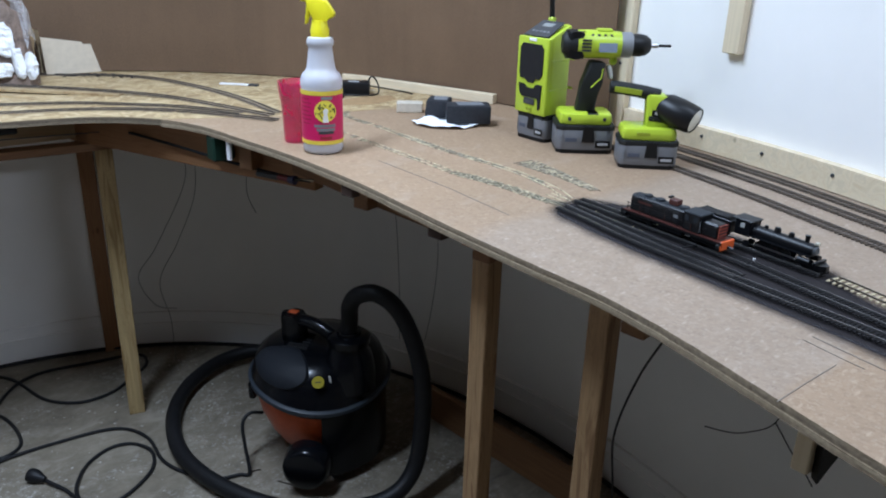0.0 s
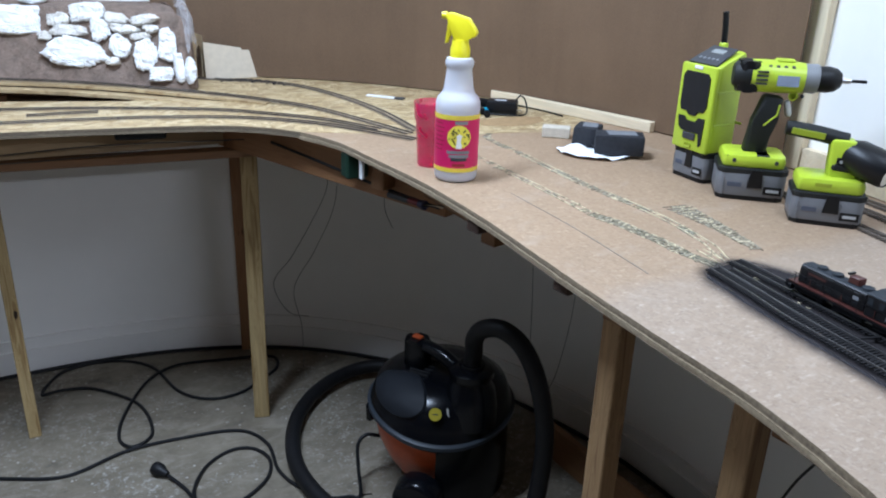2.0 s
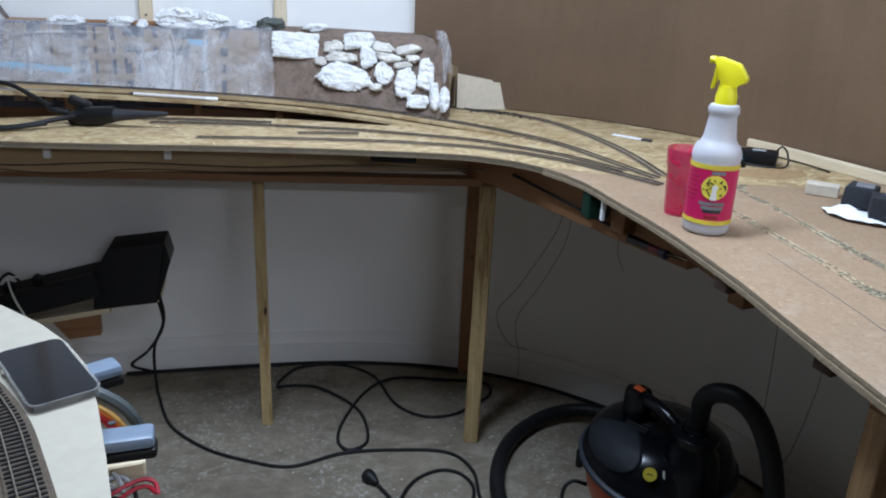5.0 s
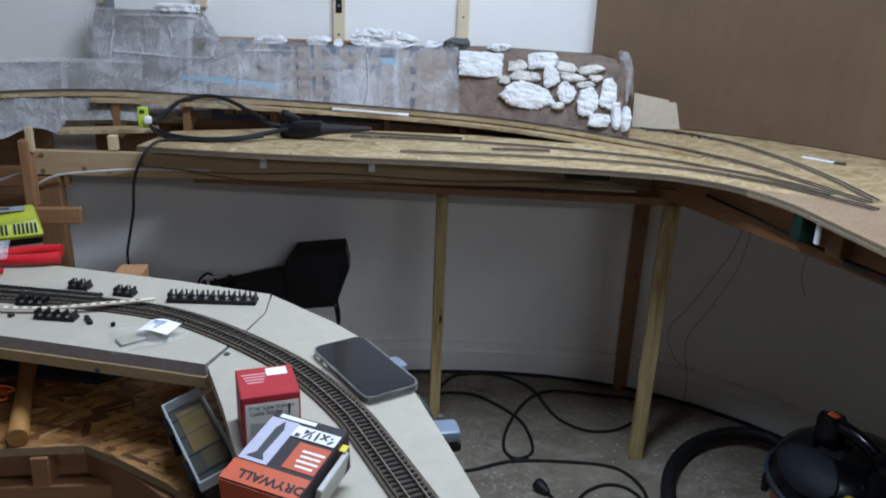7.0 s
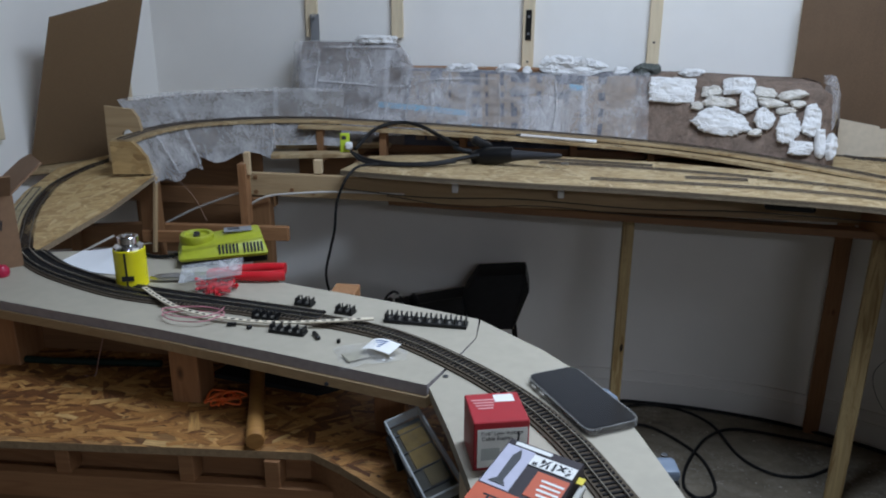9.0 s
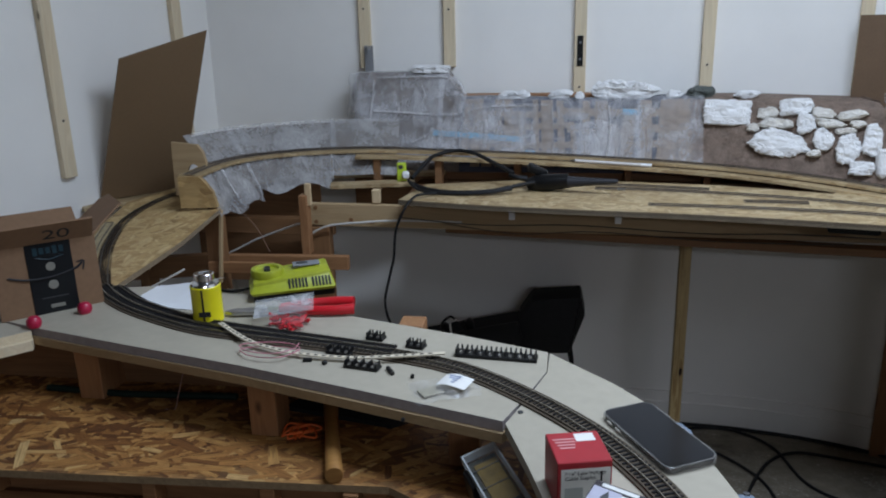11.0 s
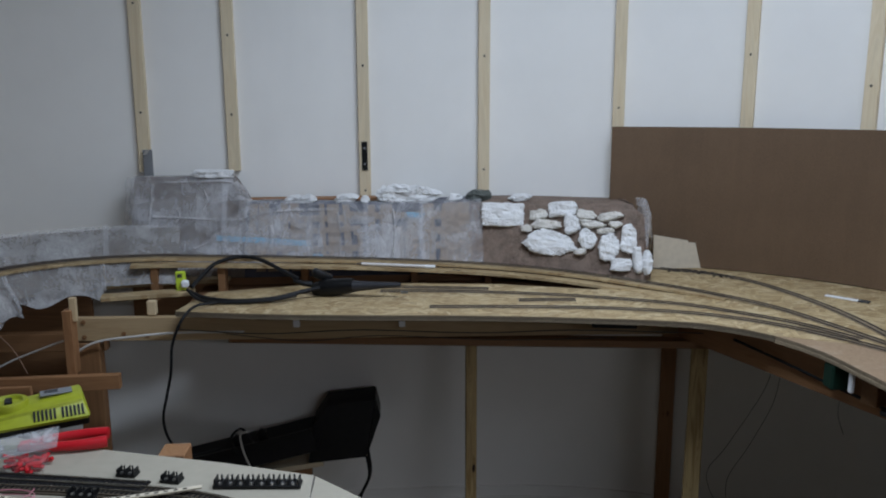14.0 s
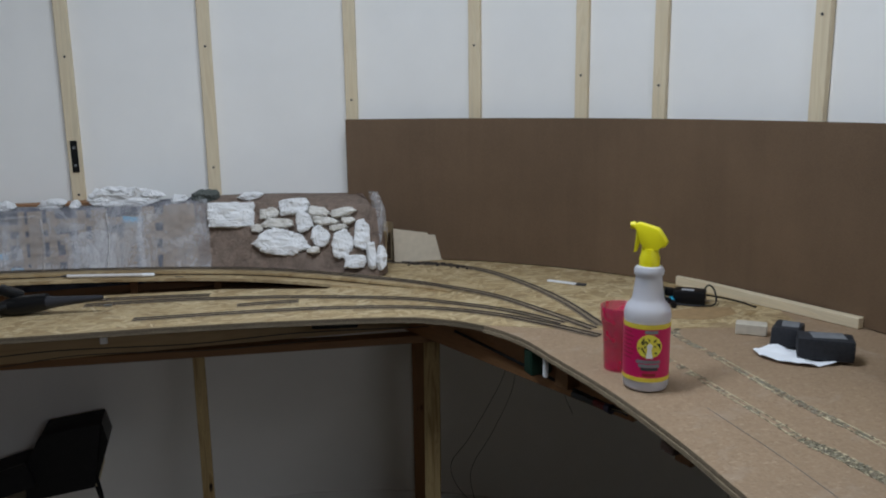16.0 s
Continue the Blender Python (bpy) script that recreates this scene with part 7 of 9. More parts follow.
part("panel_label", box(0.022, 0.010, 0.001, pose(0.024, 0.024, 0.0506, 5, 0, 0)), DARKGREY, ch)
for k in range(13):
    if k != 6:
        part("vent", box(0.0034, 0.003, 0.021, pose(-0.006 + 0.0064 * k, -0.0340, 0.0285, -53, 0, 0)), BLACK, ch)
part("cable", tube([(-0.078, 0.02, 0.010), (-0.105, 0.026, 0.005), (-0.13, 0.04, 0.0045), (-0.15, 0.07, 0.0045)], 0.0035, 8), BLACK, ch, smooth=True)
# pliers and clear box of red connectors
pl = thing("crimping_pliers", pose(-0.735, 1.345, BENCH, 0, 0, 12), "steel crimping pliers with red dipped handles", "pliers")
part("jaws", prism([(-0.155, -0.004), (-0.14, -0.012), (-0.08, -0.014), (-0.05, -0.006), (-0.05, 0.008), (-0.08, 0.016), (-0.14, 0.010)], 0.004, 0.010, bevel=0.001), STEEL, pl)
part("pivot", cyl(0.006, 0.006, 0.012, pose(-0.085, 0.001, 0.002), 12), STEEL, pl)
part("handle", tube([(-0.055, 0.006, 0.010), (-0.01, 0.018, 0.011), (0.04, 0.022, 0.011), (0.078, 0.016, 0.011)], 0.0085, 10, taper=lambda t: 0.8 + 0.4 * t), RED, pl, "red dipped handle", smooth=True)
part("handle", tube([(-0.055, -0.004, 0.010), (-0.01, -0.016, 0.011), (0.04, -0.022, 0.011), (0.080, -0.020, 0.011)], 0.0085, 10, taper=lambda t: 0.8 + 0.4 * t), RED, pl, "red dipped handle", smooth=True)
cb = thing("connector_box", pose(-0.752, 1.272, BENCH, 0, 0, 8), "open clear plastic box of red wire connectors", "plastic box")
part("tub", box(0.06, 0.045, 0.020, None, 0.002, base=True), film("clear_tub", (0.75, 0.75, 0.76), 0.12, 0.10), cb, "clear tub")
part("lid", box(0.105, 0.055, 0.0016, pose(-0.012, 0.03, 0.030, 14, -6, 6), 0.0006), film("scuffed_lid", (0.66, 0.67, 0.68), 0.25, 0.30), cb, "scuffed clear lid")
rng = random.Random(3)
for k in range(34):
    part("connector", cyl(0.0026, 0.0032, 0.016, pose(rng.uniform(-0.024, 0.024), rng.uniform(-0.017, 0.017), rng.uniform(0.003, 0.016), rng.uniform(60, 120), 0, rng.uniform(0, 360)), 8), RED, cb)
# parcel carton with tape, and the red caps below it
bx = thing("parcel_box", pose(-1.266, 1.353, BENCH, 0, 0, 43), "open brown cardboard parcel box with black printed tape", "cardboard box")
w, d, h = 0.175, 0.14, 0.134
for y in (-d / 2, d / 2):
    part("wall", box(w, 0.004, h, pose(0, y, h / 2)), CARD, bx)
for sx in (-1, 1):
    part("wall", box(0.004, d - 0.008, h, pose(sx * (w / 2 - 0.002), 0, h / 2)), CARD, bx)
part("bottom", box(w - 0.008, d - 0.008, 0.004, pose(0, 0, 0.003)), CARD, bx)
front_flap = part("flap", box(w - 0.006, 0.0035, 0.052, pose(0, -d / 2, h) @ pose(0, 0, 0, 38, 0, 0) @ pose(0, 0, 0.026)), CARD, bx, "front flap leaning out over the tape")
text("lettering", "20", 0.036, INK, front_flap, pose(0, -d / 2, h) @ pose(0, 0, 0, 38, 0, 0) @ pose(0.022, -0.0019, 0.022, 90, 0, 0), "black marker number", 1.35)
part("flap", box(w - 0.004, 0.0035, 0.040, pose(-0.004, d / 2, h) @ pose(0, 0, 0, -58, 0, 0) @ pose(0, 0, 0.020)), CARD, bx, "open rear flap")
part("flap", prism([(-d / 2 + 0.004, 0), (d / 2 - 0.004, 0), (d / 2 - 0.008, 0.058), (d / 2 - 0.03, 0.078), (-d / 2 + 0.012, 0.078)], -0.00175, 0.00175, m=pose(w / 2 - 0.002, 0, h) @ pose(0, 0, 0, 0, 50, 0) @ pose(0, 0, 0, 90, 0, 90)), CARD, bx, "open side flap standing up")
part("flap", box(0.0035, d - 0.012, 0.070, pose(-w / 2 + 0.002, 0, h) @ pose(0, 0, 0, 0, -100, 0) @ pose(0, 0, 0.035)), CARD, bx, "open side flap")
tape = part("tape", box(0.076, 0.0010, h, pose(0.006, -d / 2 - 0.0025, h / 2)), plain("black_tape", (0.008, 0.009, 0.011), 0.35), bx, "glossy black tape")
TEAL, CREAMINK = plain("teal_print", (0.008, 0.034, 0.048), 0.4), plain("cream_print", (0.22, 0.21, 0.18), 0.5)
for k in range(5):
    part("print_bar", box(0.0075, 0.0005, 0.012 if k not in (0, 3) else 0.015, pose(-0.016 + 0.011 * k, -d / 2 - 0.0033, h - 0.014)), TEAL, tape)
part("print_bar", tube([(-0.016, -d / 2 - 0.0032, h - 0.026), (0.006, -d / 2 - 0.0034, h - 0.031), (0.030, -d / 2 - 0.0032, h - 0.026)], 0.0011, 5), TEAL, tape)
for ring_z, r0, r1 in ((0.089, 0.0082, 0.0036), (0.054, 0.0086, 0.0046)):
    ring = lathe([(r1, 0), (r0, 0), (r0, 0.0005), (r1, 0.0005)], 20, m=pose(0.006, -d / 2 - 0.0031, ring_z, 90, 0, 0))
    part("round_print", ring, CREAMINK, tape)
part("print_bar", box(0.024, 0.0005, 0.007, pose(0.008, -d / 2 - 0.0033, 0.013)), CREAMINK, tape)
part("print_bar", box(0.044, 0.0005, 0.0022, pose(0.006, -d / 2 - 0.0033, 0.030)), DARKGREY, tape)
part("arrow_print", tube([(-0.066, -d / 2 - 0.0024, 0.079), (-0.035, -d / 2 - 0.0034, 0.070), (0.006, -d / 2 - 0.0040, 0.069), (0.045, -d / 2 - 0.0034, 0.077), (0.060, -d / 2 - 0.0024, 0.087)], 0.0022, 6), INK, bx)
part("arrow_print", box(0.003, 0.0008, 0.018, pose(0.0615, -d / 2 - 0.0024, 0.081, 0, 12, 0)), INK, bx)
part("arrow_print", box(0.012, 0.0008, 0.003, pose(0.056, -d / 2 - 0.0024, 0.0895, 0, -8, 0)), INK, bx)

for x, y in ((-1.207, 1.228), (-1.156, 1.302)):
    solo("red_cap", lathe([(0.0001, 0.0), (0.0105, 0.0005), (0.013, 0.006), (0.0125, 0.014), (0.008, 0.0195), (0.0001, 0.021)], 18), plain("crimson_cap", (0.42, 0.01, 0.05), 0.35) if x < -1.2 else bpy.data.materials["crimson_cap"], "round crimson plastic cap under the parcel", "cap", "red caps", m=pose(x, y, BENCH), smooth=True)

# clamps and wires hanging at the bench end
for (x, y, z), a in (((-0.092, 0.915, 0.785), 6), ((-0.148, 1.05, 0.795), 30)):
    cl = thing("bar_clamp", pose(x, y, z, 0, 0, a), "bar clamp with a pale blue-grey and black grip", "clamp", "clamps")
    part("grip", box(0.075, 0.034, 0.016, pose(0.01, 0, 0.006), 0.006, 2), plain("blue_grey_grip", (0.15, 0.19, 0.25), 0.35) if a == 6 else bpy.data.materials["blue_grey_grip"], cl, "blue-grey grip", smooth=True)
    part("handle", box(0.078, 0.030, 0.014, pose(0.01, 0, -0.010), 0.005, 2), BLACK, cl, "black underside", smooth=True)
    part("bar", box(0.012, 0.006, 0.10, pose(-0.045, 0, 0.0)), STEEL, cl)
for c3, k in (((0.75, 0.42, 0.10), 0), ((0.70, 0.16, 0.02), 1), ((0.50, 0.015, 0.02), 2), ((0.42, 0.01, 0.015), 3)):
    pts = [(-0.165 + (0.080 - 0.0052 * k) * math.cos(a), 0.985 + 0.001 * k, 0.742 + (0.066 - 0.0052 * k) * math.sin(a)) for a in [radians(x) for x in range(-10, 111, 12)]]
    solo("wire", tube(pts, 0.0029, 6), plain("insulation", c3, 0.4), "coloured wire bending down at the bench end", "wire", "wires at the bench end", smooth=True)
pts = [(-0.165 + 0.092 * math.cos(a), 0.992, 0.742 + 0.078 * math.sin(a)) for a in [radians(x) for x in range(-10, 111, 12)]]
solo("wire", tube(pts, 0.0075, 8), plain("grey_sheath", (0.05, 0.06, 0.06), 0.5), "thick grey sheathed wire at the bench end", "wire", "wires at the bench end", smooth=True)
# tangle under the lower clamp
solo("wood_block", box(0.050, 0.035, 0.020, pose(-0.088, 0.945, 0.738, 0, 0, 10), 0.002), PINE_PALE, "small pale pine block behind the clamp", "block")
for c3, x, y, z, r0, ph in (((0.45, 0.01, 0.03), -0.075, 0.905, 0.722, 0.030, 0), ((0.45, 0.01, 0.03), -0.070, 0.90, 0.716, 0.026, 30), ((0.02, 0.02, 0.02), -0.095, 0.915, 0.720, 0.026, 60), ((0.50, 0.52, 0.56), -0.105, 0.912, 0.735, 0.024, 90), ((0.50, 0.52, 0.56), -0.10, 0.905, 0.728, 0.028, 20)):
    pts = [(x + r0 * math.cos(radians(a + ph)), y + 0.012 * math.sin(radians(2 * a + ph)), z + 0.55 * r0 * math.sin(radians(a + ph))) for a in range(0, 331, 30)]
    solo("wire", tube(pts, 0.0026, 6), plain("insulation", c3, 0.4), "tangled coloured wire under the bench end", "wire", "wires at the bench end", smooth=True)
# ---- spray bottle and cup ----
BOTTLE = clear_plastic("milky_plastic", (0.80, 0.81, 0.87), 0.32, 0.48)
YELLOW = plain("yellow_plastic", (0.80, 0.70, 0.015), 0.38, var=0.05)
MAGENTA = plain("magenta_label", (0.56, 0.01, 0.10), 0.4, var=0.06)
sp = thing("spray_bottle", pose(0.812, 1.256, TOP, 0, 0, -42) @ Matrix.Diagonal((1.02, 1.02, 0.957, 1)), "milky trigger spray bottle with a crimson and yellow label", "spray bottle")
part("bottle", lathe([(0.0001, 0.002), (0.030, 0.0), (0.0355, 0.003), (0.0375, 0.008), (0.0374, 0.03), (0.0378, 0.128), (0.0388, 0.134), (0.0382, 0.144), (0.0350, 0.154), (0.0285, 0.161), (0.0258, 0.168), (0.0242, 0.180), (0.0216, 0.203), (0.0218, 0.206), (0.0242, 0.210), (0.0246, 0.217), (0.0220, 0.223), (0.016, 0.225)], 40), BOTTLE, sp, "milky plastic bottle", smooth=True)
part("liquid", lathe([(0.0001, 0.003), (0.034, 0.004), (0.0355, 0.01), (0.0355, 0.022), (0.0001, 0.022)], 32), clear_plastic("pale_liquid", (0.80, 0.74, 0.72), 0.2, 0.5), sp, "pale liquid at the bottom", smooth=True)


def wrap(r, z0, z1, a0, a1, n=26):
    bm = bmesh.new()
    ring = []
    for k in range(n + 1):
        a = radians(a0 + (a1 - a0) * k / n)
        d = Vector((math.cos(a), math.sin(a), 0))
        ring.append([bm.verts.new(d * rr + Vector((0, 0, z))) for rr, z in ((r, z0), (r, z1), (r + 0.0004, z1), (r + 0.0004, z0))])
    for a, b in zip(ring, ring[1:]):
        for j in range(4):
            bm.faces.new((a[j], b[j], b[(j + 1) % 4], a[(j + 1) % 4]))
    bm.faces.new(ring[0])
    bm.faces.new(ring[-1])
    return bm


part("label", wrap(0.0380, 0.022, 0.126, -172, 8), MAGENTA, sp, "crimson wrap label", smooth=True)
part("label_band", wrap(0.0385, 0.118, 0.1265, -172, 8), plain("gold_print", (0.72, 0.55, 0.06), 0.4), sp, "gold band", smooth=True)
part("label_band", wrap(0.0385, 0.0215, 0.029, -172, 8), bpy.data.materials["gold_print"], sp, "gold band", smooth=True)
part("emblem", prism([(0.020 * math.cos(a), 0.021 * math.sin(a)) for a in [k * math.pi / 14 for k in range(28)]], 0, 0.0008, m=Matrix.Translation((0.0112, -0.0377, 0.088)) @ pose(0, 0, 0, 90, 0, 17)), plain("emblem_yellow", (0.80, 0.68, 0.08), 0.4), sp, "yellow round emblem")
EM = Matrix.Translation((0.0112, -0.0377, 0.088)) @ pose(0, 0, 0, 90, 0, 17)
rng = random.Random(21)
OLIVE = plain("olive_print", (0.16, 0.14, 0.03), 0.5)
for k in range(26):
    x, y = rng.uniform(-0.017, 0.017), rng.uniform(-0.016, 0.018)
    if math.hypot(x, y) < 0.0175 and (abs(x) > 0.005 or y > 0.006):
        part("emblem_mark", box(rng.uniform(0.0015, 0.004), rng.uniform(0.002, 0.006), 0.0004, EM @ pose(x, y, 0.0011, 0, 0, rng.uniform(-50, 50))), INK if k % 3 == 0 else OLIVE, sp)
part("emblem_mark", prism([(-0.005, -0.0215), (0.006, -0.0215), (0.0035, -0.006), (0.006, 0.002), (0.001, 0.006), (-0.004, 0.002), (-0.003, -0.006)], 0.0009, 0.0014, m=EM), LABELW, sp)
for k, (z, a0, a1, mt) in enumerate(((0.0590, -104, -44, GREYP), (0.0515, -98, -46, GREYP), (0.0455, -92, -50, DARKGREY), (0.113, -84, -52, GREYP), (0.035, -88, -56, REDDARK))):
    part("print_bar", wrap(0.0385, z - 0.0028, z + 0.0028, a0, a1, 10), mt, sp)
for k in range(7):
    part("print_bar", wrap(0.0384, 0.062 + 0.008 * k, 0.0635 + 0.008 * k, -150, -118 + 3 * (k % 3), 8), REDDARK, sp)
part("collar", lathe([(0.0001, 0.222), (0.0165, 0.2225), (0.0168, 0.238), (0.0145, 0.246), (0.0135, 0.255), (0.0001, 0.256)], 24), YELLOW, sp, smooth=True)
head = prism([(-0.026, 0.034), (-0.024, 0.042), (-0.016, 0.043), (0.0145, 0.034), (0.029, 0.011), (0.026, 0.003), (0.012, 0.0), (0.006, -0.010), (-0.010, -0.010), (-0.012, 0.012), (-0.016, 0.026)], -0.011, 0.011, bevel=0.003, m=pose(0, 0, 0.257, 90, 0, 0))
part("trigger_head", head, YELLOW, sp, smooth=True)
part("trigger", prism([(-0.022, 0.030), (-0.015, 0.028), (-0.017, 0.004), (-0.021, -0.009), (-0.026, -0.010), (-0.024, 0.004)], -0.006, 0.006, bevel=0.0015, m=pose(0, 0, 0.257, 90, 0, 0)), YELLOW, sp, smooth=True)
part("nozzle", cyl(0.007, 0.006, 0.008, pose(-0.0245, 0, 0.2945, 0, -90, 0), 14), YELLOW, sp, smooth=True)
cup = thing("plastic_cup", pose(0.815, 1.352, TOP), "translucent pink plastic tumbler", "cup")
PINK = film("pink_plastic", (0.72, 0.02, 0.13), 0.25, 0.52, 0.25)
part("tumbler", lathe([(0.0001, 0.002), (0.026, 0.0), (0.0275, 0.003), (0.0315, 0.085), (0.034, 0.089), (0.036, 0.120), (0.0345, 0.120), (0.0325, 0.090), (0.030, 0.086), (0.0255, 0.006), (0.0001, 0.006)], 32), PINK, cup, smooth=True)

# ---- cordless tools ----
GREYPACK = plain("grey_pack_plastic", (0.15, 0.153, 0.162), 0.45, var=0.15)


TOOLRUBBER = plain("tool_rubber", (0.011, 0.012, 0.0115), 0.55, var=0.2)
PACKPRINT, PALEPRINT = plain("pack_print", (0.07, 0.08, 0.11), 0.4), plain("pale_print", (0.42, 0.42, 0.42), 0.4)


def battery(t, sx=1.0):
    pk = part("battery", prism([(-0.050, -0.028), (-0.040, -0.036), (0.040, -0.036), (0.050, -0.028), (0.050, 0.028), (0.040, 0.036), (-0.040, 0.036), (-0.050, 0.028)], 0.004, 0.050, bevel=0.006), GREYPACK, t, "grey battery pack", smooth=True)
    pk.matrix_basis = Matrix.Diagonal((sx, sx, 1, 1))
    part("battery_foot", prism([(-0.0485, -0.0275), (-0.039, -0.035), (0.039, -0.035), (0.0485, -0.0275), (0.0485, 0.0275), (0.039, 0.035), (-0.039, 0.035), (-0.0485, 0.0275)], 0.0, 0.011, bevel=0.002), BLACK, pk, "black battery foot")
    part("latch", prism([(-0.011, -0.014), (0.011, -0.014), (0.008, 0.016), (-0.008, 0.016)], 0, 0.004, bevel=0.001, m=pose(0.004, -0.0345, 0.036, 90, 0, 0)), BLACK, pk, "black latch")
    part("latch", box(0.004, 0.022, 0.030, pose(0.0505, 0.0, 0.036), 0.002), BLACK, pk, "black latch")
    part("seam", prism([(-0.0505, -0.0285), (-0.0405, -0.0365), (0.0405, -0.0365), (0.0505, -0.0285), (0.0505, 0.0285), (0.0405, 0.0365), (-0.0405, 0.0365), (-0.0505, 0.0285)], 0.043, 0.053, bevel=0.002), TOOLRUBBER, pk, "black band round the pack")
    part("print_bar", box(0.020, 0.0008, 0.007, pose(-0.025, -0.0367, 0.026)), PACKPRINT, pk)
    plate = part("name_plate", box(0.026, 0.0012, 0.013, pose(0.030, -0.0366, 0.019), 0.0004), BLACK, pk, "black maker's plate")
    part("print_bar", box(0.018, 0.0006, 0.0045, pose(0.030, -0.0374, 0.019)), PALEPRINT, plate)
    for x in (-0.041, 0.017):
        part("rib", box(0.0016, 0.0014, 0.024, pose(x, -0.0362, 0.026), 0.0004), GREYPACK, pk)


dr = thing("cordless_drill", pose(1.240, 0.969, TOP, 0, 0, -42) @ Matrix.Diagonal((1.0, 1.08, 1.07, 1)), "lime green cordless drill standing on its battery", "drill")
battery(dr, 1.14)
part("shoe", prism([(-0.047, -0.03), (-0.036, -0.034), (0.04, -0.034), (0.046, -0.026), (0.046, 0.026), (0.04, 0.034), (-0.036, 0.034), (-0.047, 0.03)], 0.0515, 0.074, bevel=0.008, m=Matrix.Diagonal((1.12, 1.12, 1, 1))), LIME, dr, smooth=True)
part("shoe_strip", box(0.026, 0.072, 0.022, pose(0.012, 0, 0.063), 0.003), TOOLRUBBER, dr, "charcoal rubber strip")
part("grip", prism([(-0.008, 0.0), (0.030, 0.0), (0.033, 0.060), (0.046, 0.094), (0.012, 0.098), (0.0, 0.055)], -0.016, 0.016, bevel=0.007, m=pose(-0.012, 0, 0.068, 90, 0, 0)), TOOLRUBBER, dr, "charcoal rubber grip", smooth=True)
part("grip_line", tube([(0.006, -0.0167, 0.118), (0.018, -0.0167, 0.130), (0.024, -0.0167, 0.136), (0.026, -0.0165, 0.152)], 0.0014, 6), LIME, dr)
part("trigger", box(0.010, 0.014, 0.026, pose(0.042, 0, 0.145, 0, -18, 0), 0.004, 2), plain("pale_trigger", (0.45, 0.45, 0.44), 0.4), dr, "pale trigger", smooth=True)
rot = pose(-0.005, 0, 0.193, 0, 90, 0) @ Matrix.Diagonal((0.84, 0.84, 1.0, 1))
part("barrel", lathe([(0.0001, -0.040), (0.024, -0.038), (0.029, -0.028), (0.030, 0.0), (0.0295, 0.040), (0.027, 0.062), (0.0001, 0.064)], 28, m=rot), LIME, dr, smooth=True)
part("motor_cap", lathe([(0.0001, -0.050), (0.019, -0.049), (0.0262, -0.042), (0.0290, -0.030), (0.0300, -0.022), (0.0001, -0.021)], 28, m=rot), TOOLRUBBER, dr, "charcoal end cap", smooth=True)
for k in range(4):
    part("vent", box(0.018, 0.002, 0.003, pose(-0.011, -0.0252, 0.184 + 0.006 * k)), DARKGREY, dr)
for x in (0.0, 0.012, 0.024, 0.036):
    part("vent", box(0.005, 0.003, 0.0025, pose(x, -0.0182, 0.2105, 45, 0, 0)), DARKGREY, dr)
part("badge", box(0.034, 0.0012, 0.016, pose(0.030, -0.0250, 0.190)), plain("silver_blue_label", (0.32, 0.38, 0.50), 0.25, 0.3), dr, "silver blue label")
part("top_switch", box(0.03, 0.02, 0.006, pose(0.025, 0, 0.2175), 0.002), LIME, dr)
part("rear_block", prism(rounded(0.034, 0.044, 0.010), -0.024, 0.024, bevel=0.006, m=pose(-0.030, 0, 0.192)), BLACK, dr, "black rubber rear housing", smooth=True)
for x in (-0.034, 0.034):
    part("screw", cyl(0.0035, 0.0035, 0.002, pose(x, -0.0372, 0.064, 90, 0, 0), 10), DARKGREY, dr)
part("clutch", lathe([(0.0265, 0.062), (0.027, 0.080), (0.0255, 0.084)], 28, m=rot), GREYP, dr, "grey clutch ring", smooth=True)
part("chuck", lathe([(0.0235, 0.083), (0.024, 0.100), (0.021, 0.112), (0.014, 0.120), (0.0001, 0.121)], 28, m=rot), BLACK, dr, "black chuck", smooth=True)
part("bit_holder", lathe([(0.0001, 0.120), (0.0055, 0.1205), (0.0052, 0.136), (0.0001, 0.137)], 14, m=rot), STEEL, dr, "steel bit holder", smooth=True)
part("bit", lathe([(0.0001, 0.1365), (0.0030, 0.137), (0.0030, 0.160), (0.0001, 0.161)], 6, m=rot), BLACKMATT, dr, "dark driver bit")
part("hook_eye", lathe([(0.0075, -0.002), (0.0075, 0.002), (0.0045, 0.002), (0.0045, -0.002)], 14, m=pose(0.046, -0.004, 0.165, 90, 0, 0)), LIME, dr, smooth=True)

rd = thing("jobsite_radio", pose(1.240, 1.082, TOP, 0, 0, -93) @ Matrix.Diagonal((0.86, 0.86, 1.07, 1)), "lime green upright jobsite radio with black speaker grille and aerial", "radio")
battery(rd)
shell = prism([(-0.046, -0.036), (0.046, -0.036), (0.050, -0.026), (0.044, 0.040), (0.03, 0.050), (-0.03, 0.050), (-0.044, 0.040), (-0.050, -0.026)], 0.0515, 0.218, bevel=0.006)
for v in shell.verts:
    if v.co.z > 0.15:
        v.co.z -= max(0, 0.020 - v.co.y) * 0.42
part("body", shell, LIME, rd, smooth=True)
part("frame", prism([(-0.050, -0.042), (0.050, -0.042), (0.052, -0.030), (-0.052, -0.030)], 0.052, 0.196, bevel=0.004), LIME, rd, smooth=True)
GR = [(-0.034, 0.118), (-0.038, 0.130), (-0.038, 0.176), (-0.030, 0.184), (0.030, 0.184), (0.038, 0.176), (0.038, 0.130), (0.030, 0.120), (0.016, 0.120), (0.010, 0.112), (-0.010, 0.112), (-0.016, 0.118)]
part("grille", prism(GR, 0.042, 0.0448, m=pose(0, 0, 0, 90, 0, 0)), BLACKMATT, rd, "black speaker grille")
